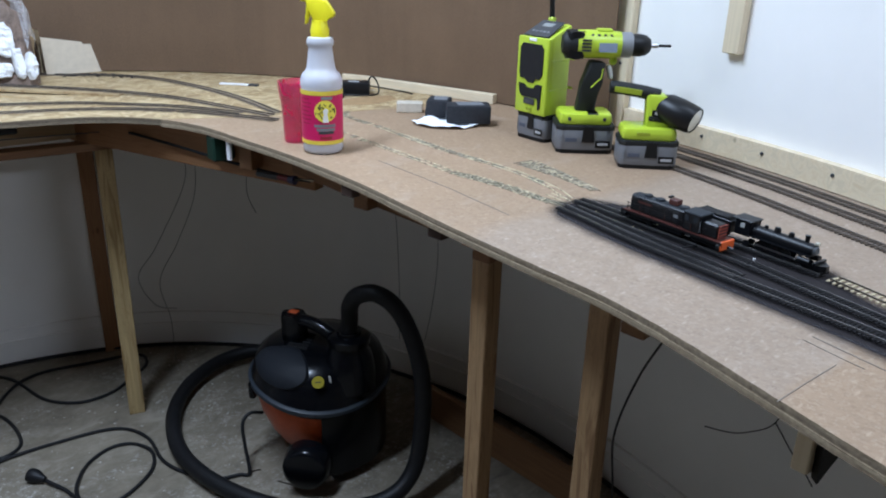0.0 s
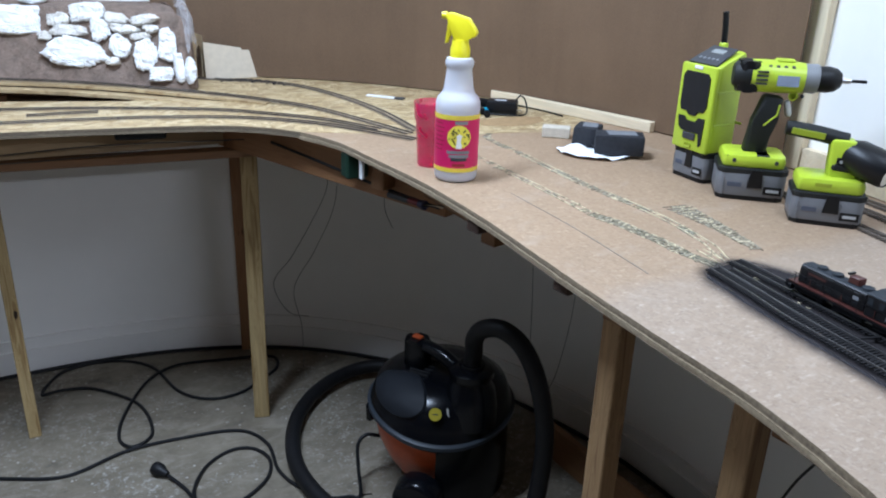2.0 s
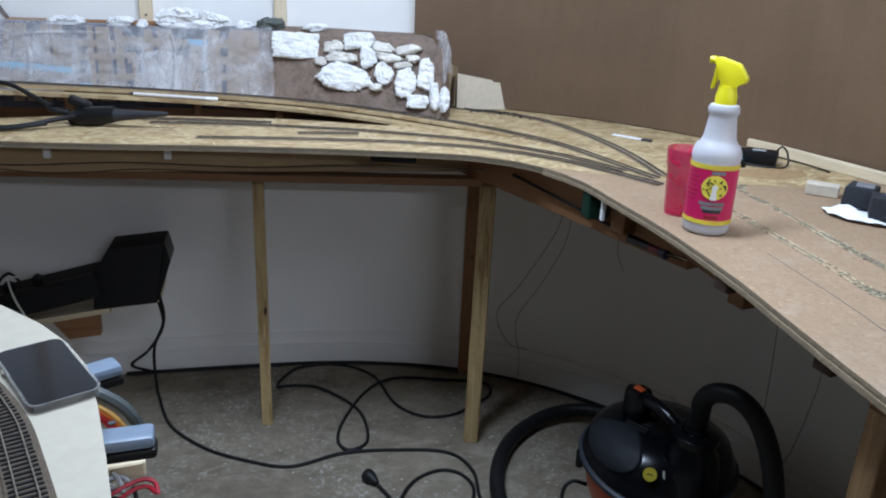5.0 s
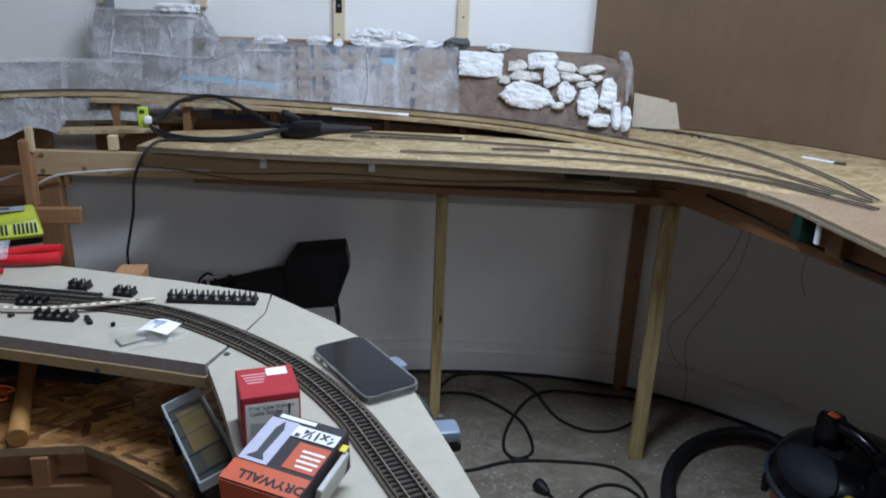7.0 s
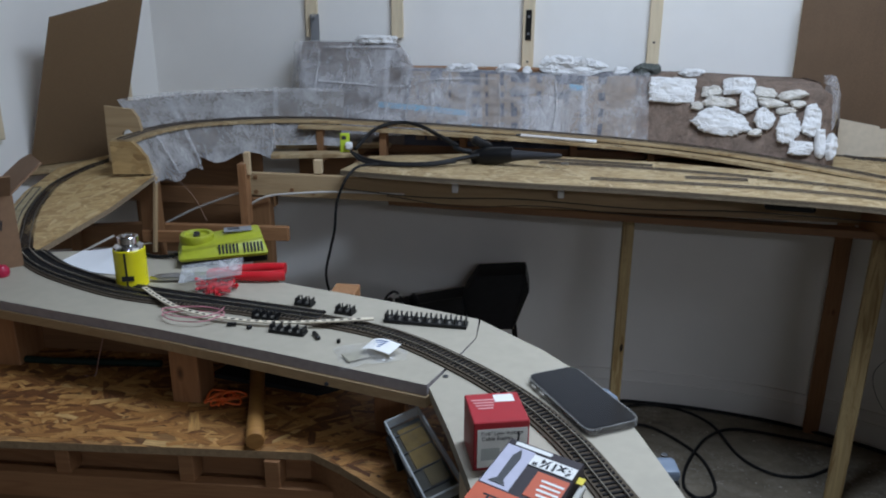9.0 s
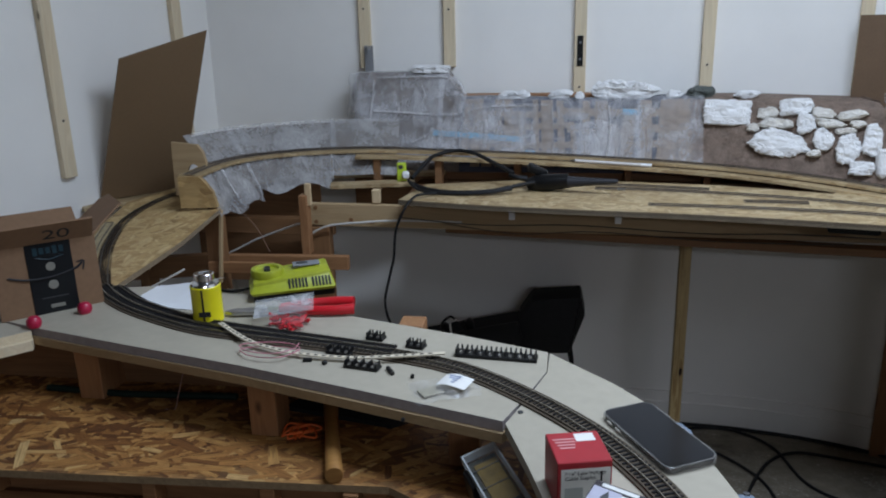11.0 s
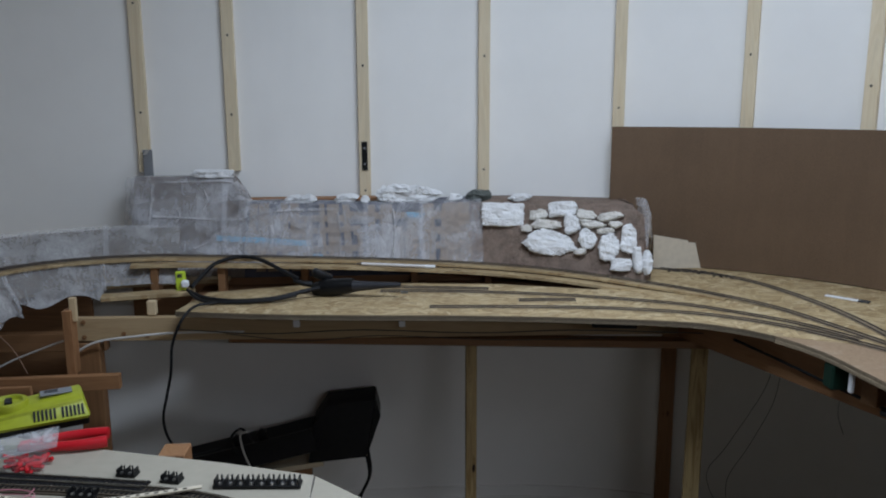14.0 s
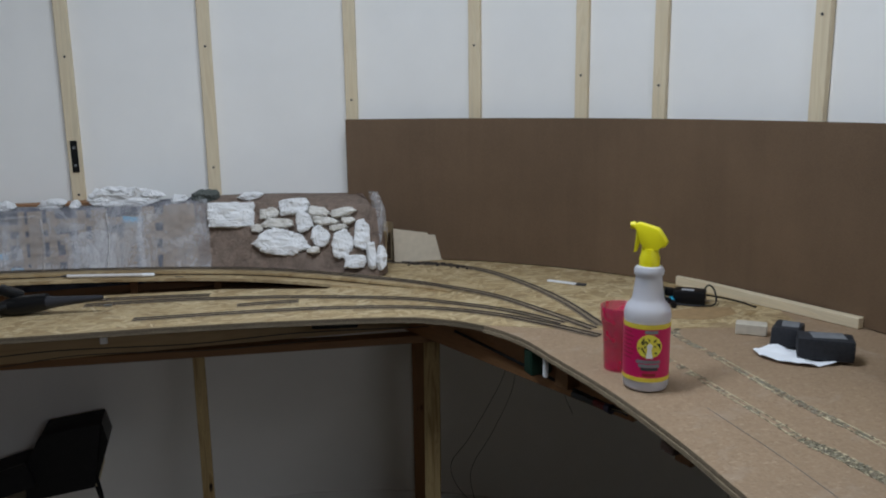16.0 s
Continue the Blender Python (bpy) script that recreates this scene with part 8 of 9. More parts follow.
part("grille", prism([(-0.038, 0.108), (-0.020, 0.108), (-0.012, 0.102), (0.012, 0.102), (0.020, 0.110), (0.038, 0.110), (0.036, 0.066), (0.030, 0.062), (0.026, 0.084), (-0.026, 0.084), (-0.034, 0.090)], 0.042, 0.0448, m=pose(0, 0, 0, 90, 0, 0)), BLACKMATT, rd, "black speaker grille")
part("badge", box(0.036, 0.002, 0.012, pose(0, -0.0445, 0.0765), 0.001), DARKGREY, rd, "dark maker's plate")
part("badge", box(0.024, 0.002, 0.006, pose(0, -0.0428, 0.1915), 0.001), LABELW, rd, "pale maker's plate")
part("badge", box(0.018, 0.0016, 0.007, pose(0, -0.0425, 0.0605), 0.003), plain("olive_badge", (0.28, 0.34, 0.02), 0.4), rd, "olive badge")
part("control_panel", prism([(-0.040, -0.032), (0.040, -0.032), (0.034, 0.030), (-0.034, 0.030)], 0, 0.003, m=pose(0, -0.004, 0.2082, 22.8, 0, 0)), DARKGREY, rd, "dark control panel")
part("display", box(0.034, 0.014, 0.001, pose(0, 0.006, 0.2158, 22.8, 0, 0)), plain("grey_display", (0.22, 0.23, 0.22), 0.2), rd, "grey display")
for k in range(5):
    part("button", cyl(0.0035, 0.003, 0.002, pose(-0.024 + 0.012 * k, -0.019, 0.2045, 22.8, 0, 0), 10), GREYP, rd)
part("aerial_base", box(0.016, 0.016, 0.018, pose(-0.020, 0.036, 0.220), 0.003), LIME, rd, smooth=True)
part("aerial", tube([(-0.020, 0.036, 0.222), (-0.0205, 0.034, 0.25), (-0.022, 0.030, 0.278)], 0.0062, 10), BLACK, rd, "black rubber aerial", smooth=True)
for z in (0.10, 0.155):
    part("band", box(0.088, 0.001, 0.004, pose(0.004, 0.0508, z)), LIME, rd)
    part("band", box(0.002, 0.06, 0.004, pose(0.0478, 0.0, z, 0, 0, 5), 0.0008), LIME, rd)

fl = thing("cordless_torch", pose(1.244, 0.820, TOP, 0, 0, -46) @ Matrix.Diagonal((1.08, 1.04, 1.0, 1)), "lime green cordless torch standing on its battery", "torch")
battery(fl)
part("shoe", prism([(-0.047, -0.03), (-0.036, -0.034), (0.04, -0.034), (0.046, -0.026), (0.046, 0.026), (0.04, 0.034), (-0.036, 0.034), (-0.047, 0.03)], 0.0515, 0.076, bevel=0.008), LIME, fl, smooth=True)
part("badge", box(0.022, 0.001, 0.006, pose(-0.012, -0.0345, 0.0655), 0.0004), bpy.data.materials["olive_badge"], fl)
part("neck", prism([(0.0, 0.0), (0.040, 0.0), (0.042, 0.045), (0.030, 0.066), (-0.004, 0.066)], -0.018, 0.018, bevel=0.006, m=pose(-0.006, 0, 0.068, 90, 0, 0)), LIME, fl, smooth=True)
part("collar", box(0.036, 0.040, 0.012, pose(0.014, 0, 0.090, 0, 6, 0), 0.003), TOOLRUBBER, fl, "charcoal collar")
hm = pose(0.027, -0.004, 0.109, 0, 106, -36)
logo = part("name_plate", box(0.026, 0.0014, 0.012, pose(0.014, -0.0186, 0.101, 0, 0, 0), 0.0004), BLACK, fl, "black maker's plate")
part("print_bar", box(0.018, 0.0006, 0.0045, pose(0.014, -0.0196, 0.101)), PALEPRINT, logo)
part("head", lathe([(0.0001, -0.018), (0.020, -0.016), (0.0265, 0.0), (0.0275, 0.024), (0.0255, 0.050), (0.023, 0.056), (0.0222, 0.050), (0.0001, 0.049)], 26, m=hm), BLACK, fl, "glossy black lamp head", smooth=True)
part("lens", lathe([(0.0001, 0.0500), (0.0195, 0.0505), (0.0215, 0.0545), (0.0001, 0.0560)], 24, m=hm), plain("lamp_lens", (0.62, 0.62, 0.60), 0.15, 0.4), fl, "pale lamp lens", smooth=True)
part("handle", tube([(0.012, 0, 0.130), (-0.020, 0, 0.137), (-0.055, 0, 0.142), (-0.072, 0, 0.143)], 0.0125, 12, taper=lambda t: 1.0 - 0.1 * t), TOOLRUBBER, fl, "charcoal rubber handle", smooth=True)
part("handle_strip", box(0.046, 0.0016, 0.010, pose(-0.042, -0.0120, 0.139, 0, 7, 0), 0.0006), bpy.data.materials["olive_badge"], fl, "olive grip strip")

# ---- sanding blocks, light block, sticks, paper ----
SPONGE = plain("black_foam", (0.022, 0.023, 0.027), 0.85, var=0.35, scale=160, coarse=20, relief=0.9)
def rag_f(u, v):
    a = 2 * math.pi * u
    r = v * (1 + 0.10 * noise.noise(Vector((math.cos(a), math.sin(a), 3)) * 2.2))
    return Vector((0.076 * r * math.cos(a), 0.055 * r * math.sin(a), 0.002 + 0.013 * v * max(0.0, noise.noise(Vector((math.cos(a) * 2.2, math.sin(a) * 2.2, 1 + v)))) + 0.003 * math.sin(5 * a + 4 * v) * v)), Vector((0, 0, 1))


solo("white_rag", sheet(rag_f, 40, 8, 0.002, 5), PAPER, "crumpled white paper towel under the sanding blocks", "paper towel", m=pose(1.163, 1.290, TOP + 0.003, 0, 0, -40), smooth=True)
for x, y, lx, ly, a, lab in ((1.202, 1.264, 0.098, 0.058, -38, "black foam sanding block scuffed grey on top"), (1.190, 1.350, 0.052, 0.062, -52, "shorter black sanding block behind the first")):
    b = box(lx, ly, 0.040, None, 0.004, 2, base=True)
    for v in b.verts:
        v.co += Vector((noise.noise(v.co * 60), noise.noise(v.co * 61), 0.5 * noise.noise(v.co * 50))) * 0.002
    sbk = solo("sanding_block", b, SPONGE, lab, "sanding block", "sanding blocks", m=pose(x, y, TOP + 0.006, 0, 0, a), smooth=True)
    part("scuff", box(lx * 0.6, ly * 0.65, 0.0012, pose(0.004, 0.004, 0.0402, 0, 0, 8), 0.0003), plain("grey_scuff", (0.16, 0.165, 0.175), 0.8, var=0.4) if lx > 0.06 else bpy.data.materials["grey_scuff"], sbk)
solo("pale_block", box(0.062, 0.032, 0.024, None, 0.002, base=True), plain("pale_abrasive", (0.52, 0.46, 0.37), 0.85, var=0.2), "pale abrasive cleaning block on the board", "cleaning block", m=pose(1.181, 1.445, TOP, 0, 0, -40))
board("pine_stick", (1.285, 1.868, TOP + 0.0125), (1.419, 1.395, TOP + 0.0125), 0.022, 0.024, PINE_PALE, "long pale pine stick lying along the hardboard", "stick")
board("pine_stick", (1.42, 1.25, TOP + 0.005), (1.37, 1.16, TOP + 0.005), 0.03, 0.009, PINE_PALE, "flat pale offcut beside the radio", "stick")
tb = thing("paint_marker", look((1.215, 1.80, TOP + 0.007), (1.120, 1.632, TOP + 0.007)), "bright blue marker pen with a black tip", "marker pen")
part("barrel", cyl(0.0065, 0.0065, 0.10, pose(0, 0, -0.12), 14), plain("cyan_plastic", (0.02, 0.42, 0.65), 0.35), tb, smooth=True)
part("cap", cyl(0.007, 0.007, 0.03, pose(0, 0, -0.150), 14), BLACK, tb, "black cap", smooth=True)
fb = thing("white_brush", pose(1.02, 1.975, TOP, 0, 0, -50), "flat white plastic strip with a dark end", "strip")
part("handle", box(0.085, 0.014, 0.004, pose(-0.02, 0, 0.002), 0.001), WHITE, fb)
part("tip", box(0.026, 0.018, 0.005, pose(0.034, 0, 0.0025), 0.001), DARKGREY, fb, "dark end")
# black power adapter with spring clamp and lead
pa = thing("power_adapter", pose(1.205, 1.70, TOP, 0, 0, -40), "black power adapter with a silver label and lead", "power adapter")
part("body", box(0.075, 0.045, 0.034, None, 0.005, 2, base=True), BLACK, pa, smooth=True)
part("label", box(0.028, 0.014, 0.0006, pose(-0.004, -0.008, 0.0343)), plain("silver_label", (0.50, 0.51, 0.53), 0.4), pa, "silver label")
part("prong", box(0.014, 0.006, 0.0016, pose(0.042, -0.016, 0.014)), STEEL, pa)
part("lead", tube([(0.03, 0.01, 0.03), (0.042, 0.01, 0.045), (0.055, 0.02, 0.03), (0.06, -0.01, 0.006), (0.03, -0.035, 0.004), (-0.03, -0.036, 0.004), (-0.06, -0.02, 0.006), (-0.07, 0.01, 0.01)], 0.0022, 6), WIREB, pa, "black lead", smooth=True)
part("lead", tube([(0.037, 0.012, 0.02), (0.07, 0.03, 0.012), (0.11, 0.03, 0.006), (0.15, 0.00, 0.004)], 0.0022, 6), WIREB, pa, "black lead", smooth=True)
scl = thing("spring_clamp", pose(1.145, 1.735, TOP, 0, 0, -70), "small black spring clamp lying on its side", "clamp")
part("jaw", prism([(-0.03, -0.006), (0.035, -0.016), (0.040, -0.006), (-0.02, 0.006)], 0.0, 0.018, bevel=0.003), BLACK, scl, smooth=True)
part("jaw", prism([(-0.03, 0.010), (0.030, 0.022), (0.036, 0.032), (-0.02, 0.022)], 0.012, 0.034, bevel=0.003), BLACK, scl, smooth=True)
part("pivot", cyl(0.006, 0.006, 0.03, pose(0.002, 0.006, 0.002), 12), STEEL, scl)
solo("rust_stain", prism([(1.08, 1.60), (1.16, 1.56), (1.25, 1.58), (1.27, 1.63), (1.20, 1.66), (1.10, 1.65)], TOP + 0.0002, TOP + 0.0006), plain("brown_stain", (0.33, 0.21, 0.10), 0.8, var=0.3, coarse=20), "brown stain on the strand board", "stain", centre=False)

# ---- locomotives ----
LOCO = plain("locomotive_black", (0.004, 0.0045, 0.006), 0.38, var=0.3)
LOCOBLUE = plain("dull_slate_roof", (0.014, 0.018, 0.023), 0.6, var=0.2)
LOCORED = plain("locomotive_red", (0.06, 0.014, 0.010), 0.5, var=0.2)
LOCOORANGE = plain("locomotive_orange", (0.75, 0.13, 0.03), 0.45, var=0.15)


def wheels(t, xs, r, mt):
    for x in xs:
        for y in (-0.0075, 0.0075):
            part("wheel", cyl(r, r, 0.0022, pose(x, y + 0.0011, r, 90, 0, 0), 14), mt, t)


a0, a1 = Vector((0.950, 0.648)), Vector((0.932, 0.464))
dl = thing("diesel_locomotive", pose((a0.x + a1.x) / 2, (a0.y + a1.y) / 2, TOP + 0.0083, 0, 0, math.degrees(math.atan2(a1.y - a0.y, a1.x - a0.x))) @ Matrix.Diagonal((0.95, 0.94, 0.92, 1)), "black and red model diesel locomotive with an orange nose", "model locomotive")
part("frame", box(0.182, 0.032, 0.005, pose(0, 0, 0.0145), 0.0005), LOCO, dl)
part("sill_stripe", box(0.176, 0.0326, 0.0016, pose(0, 0, 0.0165)), LOCORED, dl, "red sill stripe")
part("hood", box(0.100, 0.020, 0.025, pose(-0.030, 0, 0.0295), 0.0015), LOCO, dl, "long black hood")
part("hood_roof", box(0.098, 0.016, 0.002, pose(-0.030, 0, 0.0425), 0.0008), LOCOBLUE, dl)
part("cab", box(0.030, 0.029, 0.028, pose(0.037, 0, 0.031), 0.0015), LOCO, dl, "black cab")
part("cab_roof", box(0.033, 0.031, 0.002, pose(0.037, 0, 0.0455), 0.001), LOCOBLUE, dl)
part("nose", box(0.028, 0.022, 0.022, pose(0.066, 0, 0.028), 0.0025), LOCO, dl, "short black nose")
part("nose_panel", box(0.0012, 0.020, 0.020, pose(0.0806, 0, 0.028)), plain("brick_red", (0.25, 0.05, 0.03), 0.5), dl, "red striped nose panel")
for k in range(4):
    part("stripe", box(0.0014, 0.019, 0.0018, pose(0.0808, 0, 0.0205 + 0.005 * k)), INK, dl)
part("pilot", box(0.004, 0.030, 0.014, pose(0.090, 0, 0.011), 0.001), LOCOORANGE, dl, "orange pilot")
part("pilot", box(0.004, 0.030, 0.012, pose(-0.0925, 0, 0.011), 0.001), LOCO, dl)
part("coupler", box(0.010, 0.004, 0.004, pose(0.097, 0, 0.008), 0.001), DARKGREY, dl)
part("cabin_box", box(0.015, 0.013, 0.009, pose(-0.006, 0.002, 0.048), 0.0008), LOCORED, dl, "dull red roof box")
for x, r in ((-0.055, 0.007), (-0.032, 0.0075), (0.012, 0.008)):
    part("roof_fan", cyl(r, r * 0.9, 0.003, pose(x, 0, 0.0435), 14), LOCOBLUE, dl)
for k in range(7):
    part("hood_door", box(0.0115, 0.0006, 0.019, pose(-0.0735 + 0.0135 * k, -0.0102, 0.0285), 0.0002), LOCO, dl)
    part("louvre", box(0.0085, 0.0008, 0.0012, pose(-0.0735 + 0.0135 * k, -0.0104, 0.0245)), LOCOBLUE, dl)
for x in (0.029, 0.044):
    part("cab_window", box(0.007, 0.0006, 0.008, pose(x, -0.0147, 0.037)), LOCOBLUE, dl)
part("grab_iron", box(0.0006, 0.0006, 0.016, pose(0.0525, -0.0152, 0.029)), GREYP, dl)
part("step", box(0.006, 0.0325, 0.007, pose(0.086, 0, 0.0085), 0.0006), LOCO, dl)
part("step", box(0.006, 0.0325, 0.007, pose(-0.086, 0, 0.0085), 0.0006), LOCO, dl)
part("horn", box(0.003, 0.010, 0.003, pose(-0.014, 0, 0.0545)), LOCO, dl)
for x in (-0.058, 0.058):
    part("truck", box(0.046, 0.024, 0.008, pose(x, 0, 0.009), 0.001), LOCO, dl)
    wheels(dl, (x - 0.015, x + 0.015), 0.006, LOCO)
part("fuel_tank", box(0.044, 0.024, 0.008, pose(0, 0, 0.008), 0.001), LOCO, dl)
for k in range(7):
    for y in (-0.0155, 0.0155):
        part("handrail_post", box(0.0007, 0.0007, 0.013, pose(-0.08 + 0.0235 * k, y, 0.0235)), LOCORED if k % 2 else LOCO, dl)
for y in (-0.0155, 0.0155):
    part("handrail", box(0.15, 0.0007, 0.0007, pose(-0.008, y, 0.030)), LOCO, dl)
part("print_bar", box(0.026, 0.0005, 0.003, pose(-0.052, -0.0103, 0.034)), LOCORED, dl)
part("print_bar", box(0.008, 0.0005, 0.005, pose(0.006, -0.0103, 0.031)), GREYP, dl)

b0, b1 = Vector((0.996, 0.565)), Vector((0.968, 0.345))
sl = thing("steam_locomotive", pose((b0.x + b1.x) / 2, (b0.y + b1.y) / 2, TOP + 0.0083, 0, 0, math.degrees(math.atan2(b1.y - b0.y, b1.x - b0.x))) @ Matrix.Diagonal((0.93, 0.86, 0.80, 1)), "black model steam locomotive with a coal tender", "model locomotive")
part("tender", box(0.070, 0.027, 0.022, pose(-0.073, 0, 0.024), 0.0012), LOCO, sl, "black tender")
co = box(0.058, 0.022, 0.006, pose(-0.073, 0, 0.037), 0.002)
for v in co.verts:
    v.co.z += 0.003 * noise.noise(v.co * 200)
part("coal", co, BLACKMATT, sl, "heaped coal")
part("cab", box(0.026, 0.028, 0.026, pose(-0.018, 0, 0.031), 0.001), LOCO, sl, "black cab")
part("cab_roof", box(0.034, 0.031, 0.002, pose(-0.020, 0, 0.0455), 0.0008), LOCO, sl)
part("cab_window", box(0.007, 0.0285, 0.008, pose(-0.018, 0, 0.036)), plain("pale_window", (0.45, 0.45, 0.42), 0.4), sl, "pale cab window")
part("boiler", lathe([(0.0001, -0.006), (0.0105, -0.005), (0.0105, 0.082), (0.0095, 0.090), (0.0001, 0.0905)], 20, m=pose(0, 0, 0.029, 0, 90, 0)), LOCO, sl, smooth=True)
part("smokebox_door", cyl(0.0085, 0.006, 0.003, pose(0.090, 0, 0.029, 0, 90, 0), 16), plain("graphite", (0.09, 0.10, 0.11), 0.5), sl, "graphite smokebox door")
for x, r, h2 in ((0.012, 0.003, 0.006), (0.030, 0.0048, 0.009), (0.052, 0.0042, 0.008), (0.076, 0.0032, 0.012)):
    part("chimney" if x > 0.07 else "dome", lathe([(r, 0.0), (r, h2 * 0.6), (r * (1.25 if x > 0.07 else 0.7), h2), (0.0001, h2)], 12, m=pose(x, 0, 0.038)), LOCO, sl, smooth=True)
part("running_board", box(0.10, 0.030, 0.0015, pose(0.040, 0, 0.0215)), LOCO, sl)
part("pilot_beam", box(0.004, 0.030, 0.006, pose(0.099, 0, 0.0125), 0.0005), LOCO, sl)
part("pilot", prism([(0.0, -0.014), (0.012, -0.004), (0.012, 0.004), (0.0, 0.014)], 0.003, 0.011, m=pose(0.100, 0, 0)), LOCO, sl, "slatted pilot")
for y in (-0.013, 0.013):
    part("cylinder", cyl(0.005, 0.005, 0.018, pose(0.074, y, 0.013, 0, 90, 0), 12), LOCO, sl)
    part("side_rod", box(0.062, 0.001, 0.0022, pose(0.036, y * 0.85, 0.0095)), STEEL, sl)
wheels(sl, (0.012, 0.032, 0.052), 0.0088, LOCO)
wheels(sl, (0.082, -0.055, -0.092, 0.094, -0.012), 0.005, LOCO)
part("headlamp", cyl(0.0032, 0.0032, 0.005, pose(0.089, 0, 0.041, 0, 90, 0), 10), plain("lamp_glass", (0.5, 0.48, 0.4), 0.2), sl)
# ---- vacuum cleaner ----
VACBLACK = plain("vacuum_black", (0.003, 0.0035, 0.005), 0.20, var=0.25, coarse=14)
VACORANGE = plain("vacuum_orange", (0.50, 0.085, 0.02), 0.35, var=0.2)
vc = thing("shop_vacuum", pose(0.975, 1.555, FLOOR, 0, 0, -35), "black and orange wet and dry shop vacuum on the concrete floor", "vacuum cleaner")
tank = lathe([(0.0001, 0.055), (0.098, 0.056), (0.115, 0.068), (0.138, 0.105), (0.158, 0.155), (0.169, 0.205), (0.171, 0.235), (0.0001, 0.236)], 40)
part("tank", tank, VACORANGE, vc, "orange tank", smooth=True)
part("front_skirt", wrap(0.173, 0.03, 0.225, -88, 125, 40), VACBLACK, vc, "black skirt", smooth=True)
def dip(bm, deep=0.027):
    """The motor housing hangs lower on its front."""
    for v in bm.verts:
        f = max(0.0, math.cos(math.atan2(v.co.y, v.co.x) - radians(-80))) ** 2 * min(1.0, math.hypot(v.co.x, v.co.y) / 0.15)
        v.co.z -= deep * f * min(1.0, max(0.0, (0.345 - v.co.z) / 0.07))
    return bm


dome = lathe([(0.0001, 0.228), (0.176, 0.229), (0.182, 0.236), (0.182, 0.250), (0.176, 0.262), (0.171, 0.280), (0.160, 0.306), (0.134, 0.326), (0.085, 0.338), (0.0001, 0.342)], 48)
part("lid", dip(dome), VACBLACK, vc, "black domed motor lid", smooth=True)
part("rim", dip(lathe([(0.181, 0.238), (0.187, 0.241), (0.187, 0.250), (0.180, 0.255)], 48)), plain("blue_grey_rim", (0.024, 0.03, 0.038), 0.45), vc, "blue-grey rim", smooth=True)
# panel, badge, vents, handle
DOME = [(0.171, 0.280), (0.160, 0.306), (0.134, 0.326), (0.085, 0.338), (0.03, 0.341)]


def dome_patch(a0, a1, t0, t1, lift):
    """An oval plate that follows the dome, a little proud of it."""
    bm = bmesh.new()
    rings = []
    for q, up in ((0.0, 1.0), (0.35, 1.0), (0.7, 0.95), (0.92, 0.8), (1.0, 0.0)):
        ring = []
        for k in range(28):
            w = 2 * math.pi * k / 28
            a = radians((a0 + a1) / 2 + (a1 - a0) / 2 * q * math.cos(w))
            f = ((t0 + t1) / 2 + (t1 - t0) / 2 * q * math.sin(w)) * (len(DOME) - 1)
            i = min(len(DOME) - 2, int(f))
            r, z = (DOME[i][j] + (DOME[i + 1][j] - DOME[i][j]) * (f - i) for j in (0, 1))
            out = Vector((math.cos(a) * r, math.sin(a) * r, z - 0.24)).normalized() * (lift * up - 0.002)
            ring.append(bm.verts.new(Vector((math.cos(a) * r, math.sin(a) * r, z)) + out))
        rings.append(ring)
    for a, b in zip(rings[1:], rings[2:]):
        for k in range(28):
            bm.faces.new((a[k], a[(k + 1) % 28], b[(k + 1) % 28], b[k]))
    bm.faces.new(rings[1])
    for v in rings[0]:
        bm.verts.remove(v)
    return dip(bm)


part("panel", dome_patch(-172, -98, 0.02, 0.80, 0.010), plain("slate_panel", (0.0085, 0.0105, 0.0145), 0.62), vc, "slate side panel", smooth=True)
part("badge", cyl(0.015, 0.015, 0.004, pose(0.001, -0.164, 0.302, 58, 0, 2), 24), plain("yellow_badge", (0.36, 0.29, 0.02), 0.4), vc, "round yellow badge")
part("badge_mark", box(0.014, 0.003, 0.001, pose(0.001, -0.1675, 0.304, 58, 0, 2)), DARKGREY, vc)
for k in range(6):
    part("vent", box(0.055, 0.005, 0.010, pose(-0.055 + 0.004 * k, -0.02 - 0.0 * k + 0.014 * (k - 2.5), 0.339, 0, 0, -18), 0.001), BLACKMATT, vc)
part("switch_housing", prism(rounded(0.060, 0.050, 0.018), 0.335, 0.416, bevel=0.010, m=pose(-0.062, -0.008, 0, 0, 0, -30)), VACBLACK, vc, "black switch housing", smooth=True)
part("handle", tube([(-0.062, -0.010, 0.396), (-0.03, -0.030, 0.402), (0.01, -0.055, 0.394), (0.050, -0.080, 0.372)], 0.017, 12), VACBLACK, vc, "black carrying handle", smooth=True)
part("switch", box(0.026, 0.018, 0.006, pose(-0.062, -0.008, 0.4185, 0, 0, -30), 0.002), VACORANGE, vc, "orange switch")
part("hose_port", lathe([(0.070, 0.245), (0.066, 0.290), (0.058, 0.330), (0.047, 0.352), (0.046, 0.360), (0.053, 0.364), (0.054, 0.380), (0.046, 0.386), (0.030, 0.387), (0.029, 0.396), (0.0001, 0.397)], 32, m=pose(0.077, -0.088, 0.008)), VACBLACK, vc, "raised hose port", smooth=True)
part("maker_plate", box(0.006, 0.0012, 0.028, pose(0.030, -0.1545, 0.30, 10, 0, -34)), LABELW, vc, "pale plate")
for a in (-70, 20, 110):
    part("caster", cyl(0.026, 0.026, 0.022, pose(0.140 * math.cos(radians(a)), 0.140 * math.sin(radians(a)), 0.026, 90, 0, a), 18), BLACK, vc, smooth=True)
